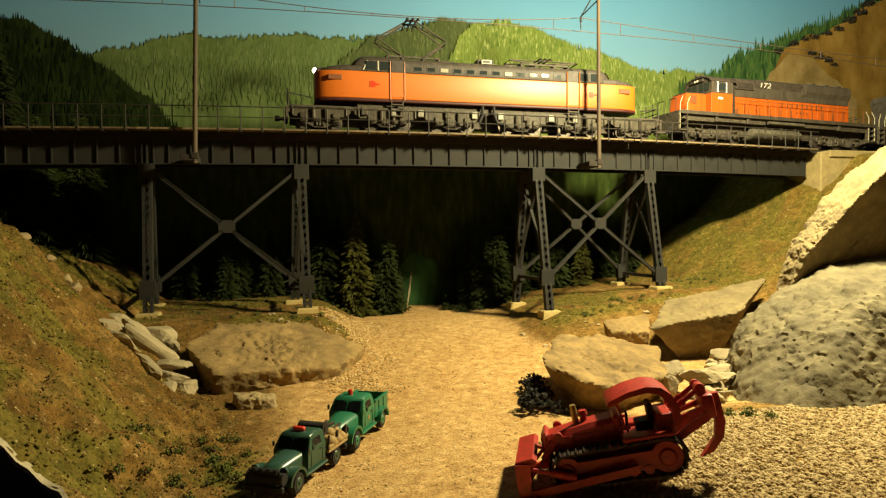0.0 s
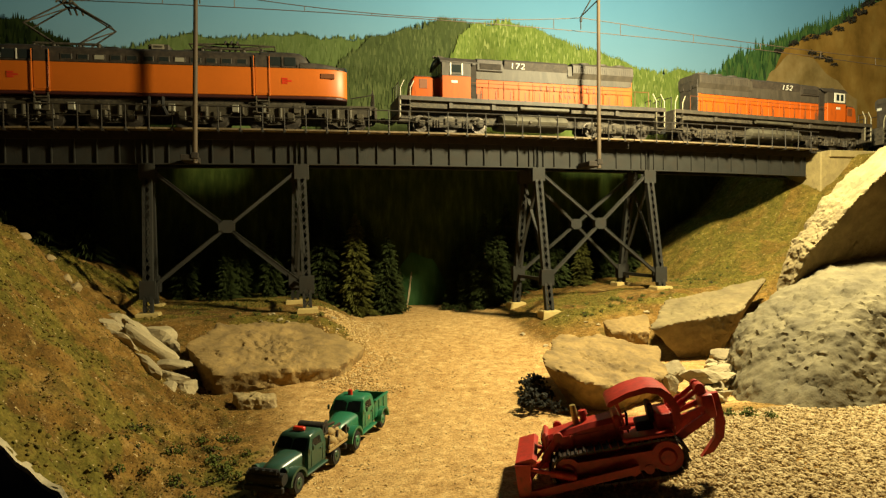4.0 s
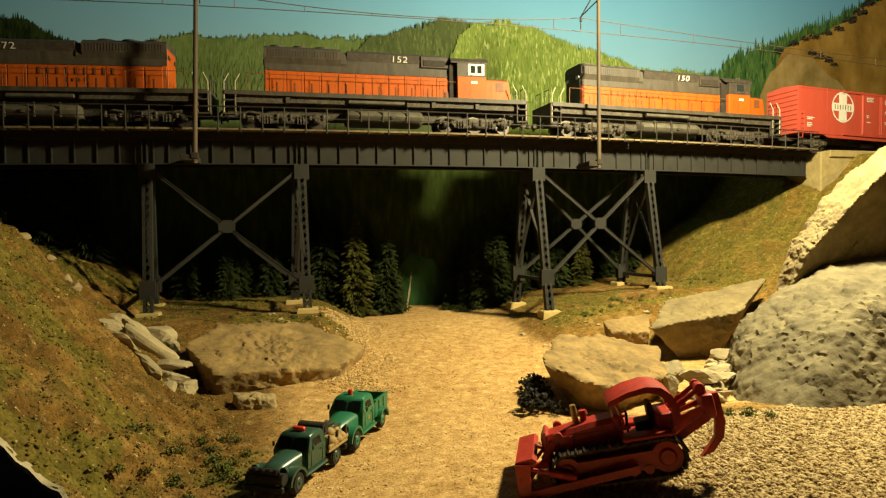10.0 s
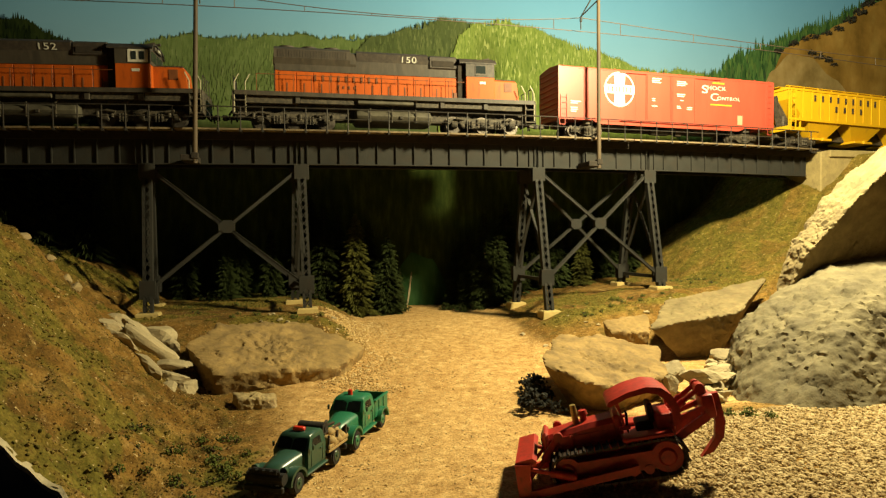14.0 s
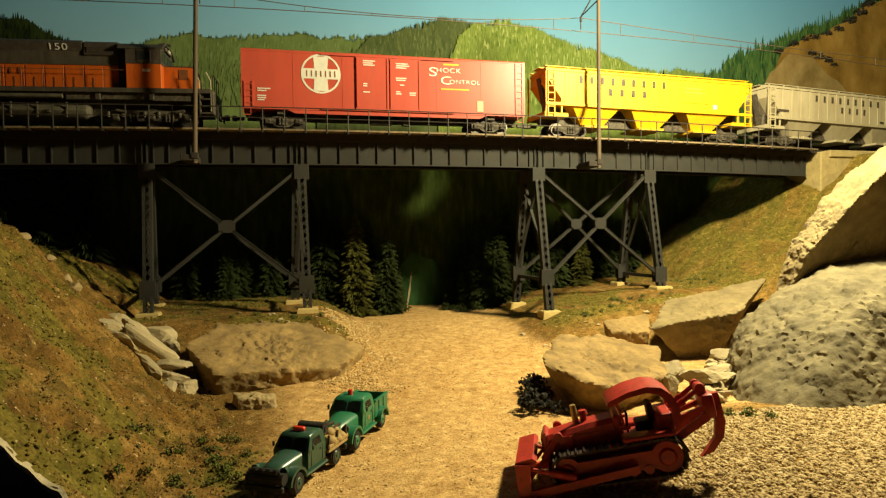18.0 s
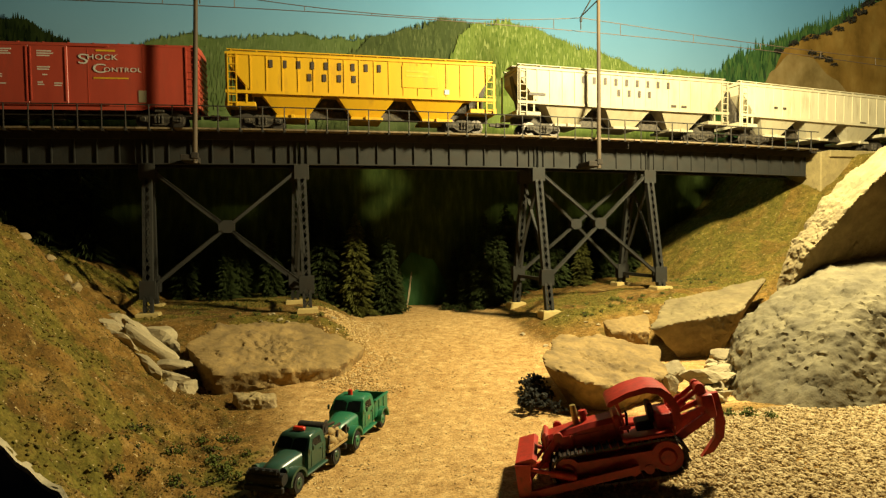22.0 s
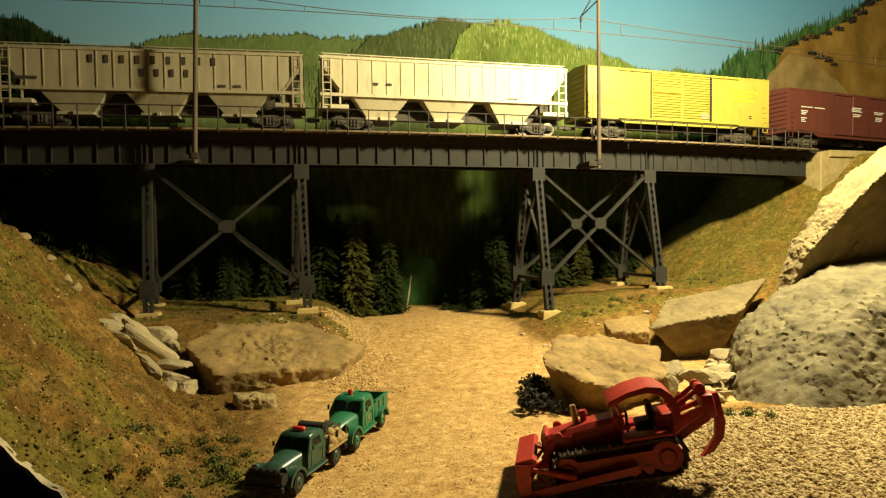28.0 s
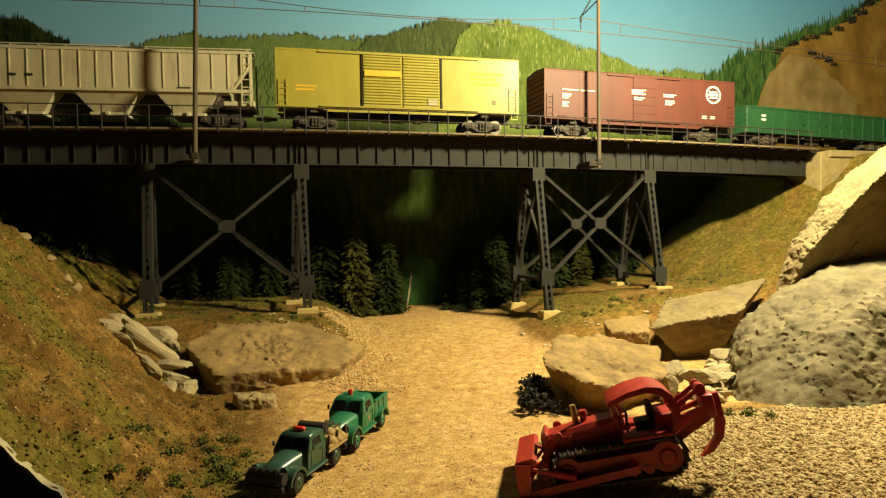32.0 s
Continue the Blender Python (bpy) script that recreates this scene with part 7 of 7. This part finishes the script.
            pts.append((18.5 + 7.4 * math.cos(a), 5.4 + 6.4 * math.sin(a)))
        inner = [(18.5 + 6.2 * math.cos(math.pi * i / 8), 5.2 + 5.4 * math.sin(math.pi * i / 8)) for i in range(8, -1, -1)]
        prism(bm, pts + inner, d * 5.0, d * 10.4)
        part("front_fender", bm, paint, t, smooth=45)
        bm = fresh()
        box(bm, -8.5, 11.5, min(d * 7, d * 10.6), max(d * 7, d * 10.6), 5.2, 6.2, 0.3)
        part("running_board", bm, paint, t)
        bm = fresh()
        rod(bm, (24.5, d * 7.2, 12.6), (26.4, d * 7.2, 12.4), 1.6, 1.9, 14)
        hl = part("headlight", bm, truck_dark, t, smooth=40)
        bm = fresh()
        rod(bm, (26.4, d * 7.2, 12.4), (26.7, d * 7.2, 12.4), 1.6, 1.3, 14)
        part("lens", bm, window_dark, hl)
        bm = fresh()
        box(bm, 5.5, 6.6, min(d * 10, d * 11), max(d * 10, d * 11), 15.5, 18, 0.3)
        part("wing_mirror", bm, truck_dark, t)
    bm = fresh()
    box(bm, 29.5, 31.5, -9.5, 9.5, 4.6, 7.2, 0.4)
    rod(bm, (28.8, -4.5, 7.4), (28.8, 4.5, 7.4), 1.7, n=12)
    part("front_bumper", bm, rubber, t)
    # rooftop beacon
    bm = fresh()
    if stake:
        box(bm, -1.0, 1.8, -3.0, 3.0, 22.0, 24.0, 0.5)
    else:
        rod(bm, (0, -1, 22), (0, -1, 24.6), 1.3, 1.1, 12)
    part("beacon", bm, beacon_red, t, "red warning beacon", smooth=40)
    if not stake:
        # pickup box: floor, sides, tailgate, rear fenders
        bm = fresh()
        box(bm, -29, -9, -8.2, 8.2, 7.6, 8.6, 0.2)
        part("bed_floor", bm, paint, t)
        for d in (-1, 1):
            bm = fresh()
            box(bm, -29, -9, min(d * 8.2, d * 9.2), max(d * 8.2, d * 9.2), 7.6, 16.6, 0.3)
            box(bm, -29.4, -9, min(d * 8.0, d * 9.8), max(d * 8.0, d * 9.8), 16.2, 17.2, 0.3)
            for x in (-15, -22):
                box(bm, x - 0.5, x + 0.5, min(d * 9.2, d * 9.6), max(d * 9.2, d * 9.6), 8, 16.2)
            part("bed_side", bm, paint, t)
            bm = fresh()
            pts = [(-18 + 6.8 * math.cos(math.pi * i / 8), 5.4 + 6.2 * math.sin(math.pi * i / 8)) for i in range(9)]
            inner = [(-18 + 5.8 * math.cos(math.pi * i / 8), 5.2 + 5.3 * math.sin(math.pi * i / 8)) for i in range(8, -1, -1)]
            prism(bm, pts + inner, d * 8.4, d * 11.6)
            part("rear_fender", bm, paint, t, smooth=45)
        bm = fresh()
        box(bm, -29.6, -28.8, -9, 9, 8.6, 16.6, 0.2)
        part("tailgate", bm, paint, t)
        bm = fresh()
        box(bm, -9.6, -9, -9, 9, 8.6, 17, 0.2)
        part("bulkhead", bm, paint, t)
        bm = fresh()
        box(bm, -24, -12, -6, 2, 8.6, 12, 0.6)
        part("load", bm, deck_dark, t, "dark cargo box")
        bm = fresh()
        box(bm, -0.8, 1.2, 9.2, 9.32, 10.0, 12.0)
        part("door_badge", bm, cargo_tan, t, "small tan door badge")
    else:
        bm = fresh()
        rod(bm, (-13.5, -7.5, 19.2), (-13.5, 6.5, 19.2), 3.2, n=14)
        rod(bm, (-13.5, 6.5, 19.2), (-13.5, 6.9, 19.2), 1.4, n=10)
        part("canvas_roll", bm, deck_dark, t, "dark rolled tarpaulin behind the cab", smooth=40)
        for x, y, z, r in ((-15.5, 8.6, 12.6, 3.4), (-21.0, 8.8, 12.2, 3.2), (-26.2, 8.6, 12.0, 3.0), (-18.4, 6.4, 15.8, 3.2), (-24.0, 6.0, 15.4, 3.0)):
            bm = fresh()
            bmesh.ops.create_icosphere(bm, subdivisions=2, radius=r)
            for v in bm.verts:
                v.co = Vector((x + v.co.x * 1.05, y + v.co.y * 0.8, z + v.co.z * 0.8)) + noise.noise_vector(v.co * 0.4) * 0.4
            part("sack", bm, cargo_tan, t, "bulging tan sack", smooth=60)
        bm = fresh()
        box(bm, -30, -9.5, -10.5, 10.5, 8.6, 10.0, 0.2)
        part("bed_floor", bm, cargo_tan, t)
        for d in (-1, 1):
            for z in (10.6,):
                bm = fresh()
                box(bm, -30, -9.5, d * 10.4 - 0.4, d * 10.4 + 0.4, z, z + 1.7, 0.1)
                part("stake_board", bm, cargo_tan, t, "tan wooden side board")
            for x in (-10.5, -19.5, -29):
                bm = fresh()
                box(bm, x - 0.6, x + 0.6, d * 9.9 - 0.4, d * 9.9 + 0.4, 10, 17)
                part("stake", bm, trunk_bark, t)
        for i, (x, y, z) in enumerate(((-13.5, 5.2, 13.6), (-18.5, 5.2, 13.6), (-23.5, 5.2, 13.6), (-13.5, 0.5, 13.2), (-20, 0.5, 13.2))):
            bm = fresh()
            rod(bm, (x, y - 3.0, z), (x, y + 4.2, z), 2.5, n=14)
            part("drum", bm, cargo_tan, t, smooth=40)
        bm = fresh()
        rod(bm, (-14, -5.2, 17), (-14, -5.2, 19.2), 4.4, n=20)
        rod(bm, (-14, -5.2, 19.2), (-14, -5.2, 19.6), 2.0, n=14)
        part("spare_wheel", bm, rubber, t, smooth=40)
        for a, b in (((-10, -2, 17), (-29, 3, 17.5)), ((-10, 3, 16.5), (-29, -1, 18)), ((-12, 6, 17), (-28, 7, 17.5))):
            bm = fresh()
            rod(bm, a, b, 0.8, n=8)
            part("bundle", bm, trunk_bark, t, "dark bundle on the load")
        bm = fresh()
        rod(bm, (28.5, -9, 10), (28.5, 9, 10), 2.6, n=12)
        rod(bm, (29.2, -6, 13), (29.2, 6, 13), 1.4, n=10)
        for y in (-7, -3.5, 0, 3.5, 7):
            rod(bm, (27, y, 6), (30.5, y, 14), 0.7, n=6)
        part("winch", bm, rubber, t, "black winch before the grille")
    return t


def stand(x, y, turn, lift=0.0, size=0.86):
    return P(x, y, float(ground_z(x, y, False)) + lift, 0, 0, turn) @ Matrix.Scale(size, 4)


truck(stand(116.5, -210, -118, 0.5, 0.82), "old green pickup truck with red beacon on the gravel road", truck_green, False)
truck(stand(94.0, -249.0, -121, 0.5, 0.75), "old dark green stake truck with drums and red beacon", truck_dark, True)


def dozer(at):
    t = thing("bulldozer", at, "red toy crawler bulldozer with canopy, blade and ripper", "bulldozer")
    for side in (-1, 1):
        y = side * 11.5
        bm = fresh()
        prism(bm, [(-18, 3.5), (18, 3.5), (21, 6.5), (19, 10), (-17, 10.5), (-21, 7.5)], y - 2.2, y + 2.2)
        tf = part("track_frame", bm, dozer_red, t)
        for x, r, nm in ((-20, 6.2, "sprocket"), (20, 5.4, "idler")):
            bm = fresh()
            rod(bm, (x, y - 2.4, 7.2), (x, y + 2.4, 7.2), r, n=20)
            rod(bm, (x, y + side * 2.4, 7.2), (x, y + side * 3.4, 7.2), r * 0.6, r * 0.45, 16)
            part(nm, bm, dozer_red, tf, smooth=35)
        bm = fresh()
        for i in range(5):
            rod(bm, (-12 + 6 * i, y - 2.6, 3.4), (-12 + 6 * i, y + 2.6, 3.4), 2.0, n=12)
        tagged(part("rollers", bm, dozer_red, tf, smooth=35), kind="stuff")
        # belt of shoes round sprocket and idler
        def loop_at(u):
            x0, x1, r0, r1, zc = -20, 20, 7.4, 6.6, 7.4
            la, lb = math.pi * r0, x1 - x0
            total = la + lb + math.pi * r1 + lb
            d = u * total
            if d < lb:
                f = d / lb
                return x0 + f * lb, zc + r0 + (r1 - r0) * f, 0.0
            d -= lb
            if d < math.pi * r1:
                a = math.pi / 2 - d / r1
                return x1 + r1 * math.cos(a), zc + r1 * math.sin(a), a - math.pi / 2
            d -= math.pi * r1
            if d < lb:
                f = d / lb
                return x1 - f * lb, zc - r1 + (r1 - r0) * f, math.pi
            d -= lb
            a = -math.pi / 2 - d / r0
            return x0 + r0 * math.cos(a), zc + r0 * math.sin(a), a - math.pi / 2
        bm = fresh()
        box(bm, -1.45, 1.45, -4.6, 4.6, -0.55, 0.35)
        box(bm, -0.9, -0.4, -4.6, 4.6, 0.3, 1.15)
        me = mesh_of("track_shoe", bm, dozer_track)
        for i in range(38):
            x, z, a = loop_at(i / 38)
            again("track_shoe", me, tf, P(x, y, z, 0, -math.degrees(a), 0))
    # hull, hood and radiator guard
    bm = fresh()
    box(bm, -24, 20, -8.5, 8.5, 6, 15.5, 0.6)
    part("hull", bm, dozer_red, t)
    bm = fresh()
    loft(bm, [[(x, -w, 14), (x, w, 14), (x, w, z - 1.8), (x, w - 1.8, z), (x, -w + 1.8, z), (x, -w, z - 1.8)] for x, w, z in ((-2, 7.4, 24.0), (8, 7.2, 23.2), (22, 6.8, 21.2), (26, 6.6, 20.6))])
    hood = part("hood", bm, dozer_red, t, smooth=35)
    for side in (-1, 1):
        for i in range(3):
            bm = fresh()
            x = 1.5 + 7.0 * i
            box(bm, x, x + 6.2, side * 7.35 - 0.3, side * 7.35 + 0.3, 15, 19.8, 0.15)
            part("side_panel", bm, dozer_red, hood)
    bm = fresh()
    box(bm, 25.5, 28.0, -7.6, 7.6, 9, 22.2, 0.9)
    box(bm, 28.0, 28.6, -5.6, 5.6, 11, 20.4, 0.2)
    guard = part("radiator_guard", bm, dozer_red, t)
    bm = fresh()
    for i in range(8):
        box(bm, 28.5, 29.0, -5.2, 5.2, 11.4 + 1.1 * i, 11.9 + 1.1 * i)
    part("grille", bm, dozer_track, guard)
    bm = fresh()
    rod(bm, (13, 0, 21), (13, 0, 30.5), 1.4, 1.3, 14)
    part("exhaust_stack", bm, brass, t, "pale brass exhaust stack", smooth=40)
    bm = fresh()
    rod(bm, (9.5, -1, 21), (9.5, -1, 25.5), 1.5, n=12)
    rod(bm, (9.5, -1, 25.5), (9.5, -1, 27.4), 2.3, 1.8, 14)
    part("air_cleaner", bm, dozer_red, t, smooth=40)
    # operator's place
    bm = fresh()
    box(bm, -26, -19, -9.5, 9.5, 14, 23, 1.0, 2)
    part("fuel_tank", bm, dozer_red, t)
    bm = fresh()
    box(bm, -18, -11, -5, 5, 15.5, 20, 0.8)
    box(bm, -19.2, -16.8, -5, 5, 19, 27, 0.8)
    part("seat", bm, rubber, t)
    bm = fresh()
    box(bm, -5.5, -2, -7.5, 7.5, 15, 25, 0.8)
    part("dashboard", bm, dozer_red, t)
    bm = fresh()
    for y in (-3, 0, 3):
        path_rod(bm, [(-7.5, y, 15.5), (-8.5, y, 24)], 0.35, 6)
    part("levers", bm, dozer_track, t)
    for side in (-1, 1):
        bm = fresh()
        box(bm, -24, -4, side * 11.5 - 4.4, side * 11.5 + 4.4, 15.6, 17.2, 0.4)
        part("fender", bm, dozer_red, t)
    # canopy bowed over the seat
    bm = fresh()
    out = [(-0.8, 30.0), (-1.8, 31.6), (-9.8, 34.2), (-17.8, 35.2), (-23.3, 34.0), (-27.0, 30.4), (-29.0, 24.8), (-28.4, 18.0), (-25.0, 18.0), (-25.8, 24.3), (-24.0, 28.8), (-21.4, 31.6), (-17.3, 32.8), (-9.8, 32.0), (-2.0, 29.4)]
    for y0, y1 in ((-11, -8.2), (8.2, 11)):
        prism(bm, out, y0, y1)
    roof = [(-0.8, 30.0), (-1.8, 31.6), (-9.8, 34.2), (-17.8, 35.2), (-23.3, 34.0), (-27.0, 30.4), (-26.2, 29.8), (-22.8, 33.0), (-17.8, 34.0), (-9.8, 33.1), (-2.0, 30.4), (-1.2, 29.6)]
    prism(bm, roof, -8.2, 8.2)
    can = part("canopy", bm, dozer_red, t, "red bowed canopy", smooth=48)
    for side in (-1, 1):
        bm = fresh()
        rod(bm, (-5.0, side * 9.5, 32.4), (-6.2, side * 9.5, 20), 0.55, n=8)
        box(bm, -8.4, -4.0, side * 9.5 - 0.9, side * 9.5 + 0.9, 19.2, 20.6, 0.3)
        part("canopy_post", bm, dozer_red, can)
    # blade with push arms and lift rams
    bm = fresh()
    prof = []
    for i in range(9):
        f = i / 8
        prof.append((41.5 - 3.6 * math.sin(math.pi * f) - 1.2 * f, -3.0 + 17.5 * f))
    back = [(x - 1.8, z) for x, z in reversed(prof)]
    prism(bm, prof + back, -19, 19)
    bmesh.ops.recalc_face_normals(bm, faces=bm.faces[:])
    blade = part("blade", bm, dozer_red, t, smooth=35)
    bm = fresh()
    prism(bm, [(40.6, 14.3), (40.2, 15.4), (33.0, 16.2), (31.4, 14.6), (32.0, 13.6), (37.5, 13.4)], -18.4, 18.4)
    part("top_plate", bm, dozer_red, blade)
    for side in (-1, 1):
        bm = fresh()
        prism(bm, [(41.6, -3), (40.5, 14.6), (34, 14), (36.5, 4), (38, -3)], side * 19.2 - 0.6, side * 19.2 + 0.6)
        part("end_plate", bm, dozer_red, blade)
        bm = fresh()
        bar(bm, (-8, side * 17.4, 5.4), (38, side * 17.4, 1.2), 3.0, 2.2)
        part("push_arm", bm, dozer_red, t)
        bm = fresh()
        rod(bm, (17, side * 17.0, 5.5), (27, side * 16.6, 8.6), 1.6, n=12)
        rod(bm, (27, side * 16.6, 8.6), (37, side * 16.4, 12.0), 0.9, n=10)
        part("tilt_brace", bm, dozer_red, t, smooth=40)
        bm = fresh()
        rod(bm, (21.5, side * 8.6, 20), (29, side * 8.8, 12), 1.5, n=12)
        rod(bm, (29, side * 8.8, 12), (37, side * 9.0, 4.5), 0.8, n=10)
        rod(bm, (21.5, side * 7.8, 20.4), (21.5, side * 10.4, 20.4), 2.0, n=12)
        part("lift_ram", bm, dozer_red, t, smooth=40)
    bm = fresh()
    for k in (-8, 8):
        bar(bm, (38, k, 0), (38, k, 13), 1.2, 0.8)
    bar(bm, (37.2, -18, 6), (37.2, 18, 6), 1.2, 1.2)
    part("blade_ribs", bm, dozer_red, blade)
    # ripper at the rear: one curved shank on a short parallelogram
    bm = fresh()
    box(bm, -43.5, -38.5, -6.5, 6.5, 17, 27, 1.2, 2)
    box(bm, -41.5, -37.5, -4.5, 4.5, 26, 31, 0.9)
    rip = part("ripper_beam", bm, dozer_red, t, smooth=35)
    for side in (-1, 1):
        bm = fresh()
        bar(bm, (-23, side * 5.5, 10), (-40, side * 5.5, 18.5), 3.2, 2.2)
        bar(bm, (-24, side * 5.5, 18), (-40, side * 5.5, 22), 2.0, 1.8)
        part("ripper_arm", bm, dozer_red, rip)
        bm = fresh()
        rod(bm, (-24, side * 4, 20.5), (-32, side * 4, 25.5), 1.5, n=12)
        rod(bm, (-32, side * 4, 25.5), (-39, side * 4, 29.6), 1.0, n=10)
        rod(bm, (-39, side * 2.6, 29.8), (-39, side * 5.4, 29.8), 1.9, n=12)
        part("ripper_ram", bm, dozer_red, rip, smooth=40)
        bm = fresh()
        rod(bm, (-24, side * 3.4, 18.5), (-24, side * 7.4, 18.5), 2.2, n=12)
        box(bm, -26, -22.5, side * 5.5 - 1.2, side * 5.5 + 1.2, 9, 20, 0.3)
        part("rear_bracket", bm, dozer_red, t, smooth=40)
    bm = fresh()
    prism(bm, [(-46.5, 26), (-42.6, 26), (-43.0, 14), (-41.5, 8), (-36.5, 2.6), (-34.5, 0.8), (-40, 2.4), (-45, 7.5), (-47, 14)], -1.5, 1.5)
    part("shank", bm, dozer_red, rip)
    return t


dozer(P(199.0, -285.7, -157.8, 2, 11.6, 157) @ Matrix.Scale(0.80, 4))


# ---- the train moves ----
def motions():
    for t, centre in TRAIN:
        walk(t, [(0.5 * i, track_pose(centre - SPEED * (0.5 * i - 15.0))) for i in range(65)])


motions()
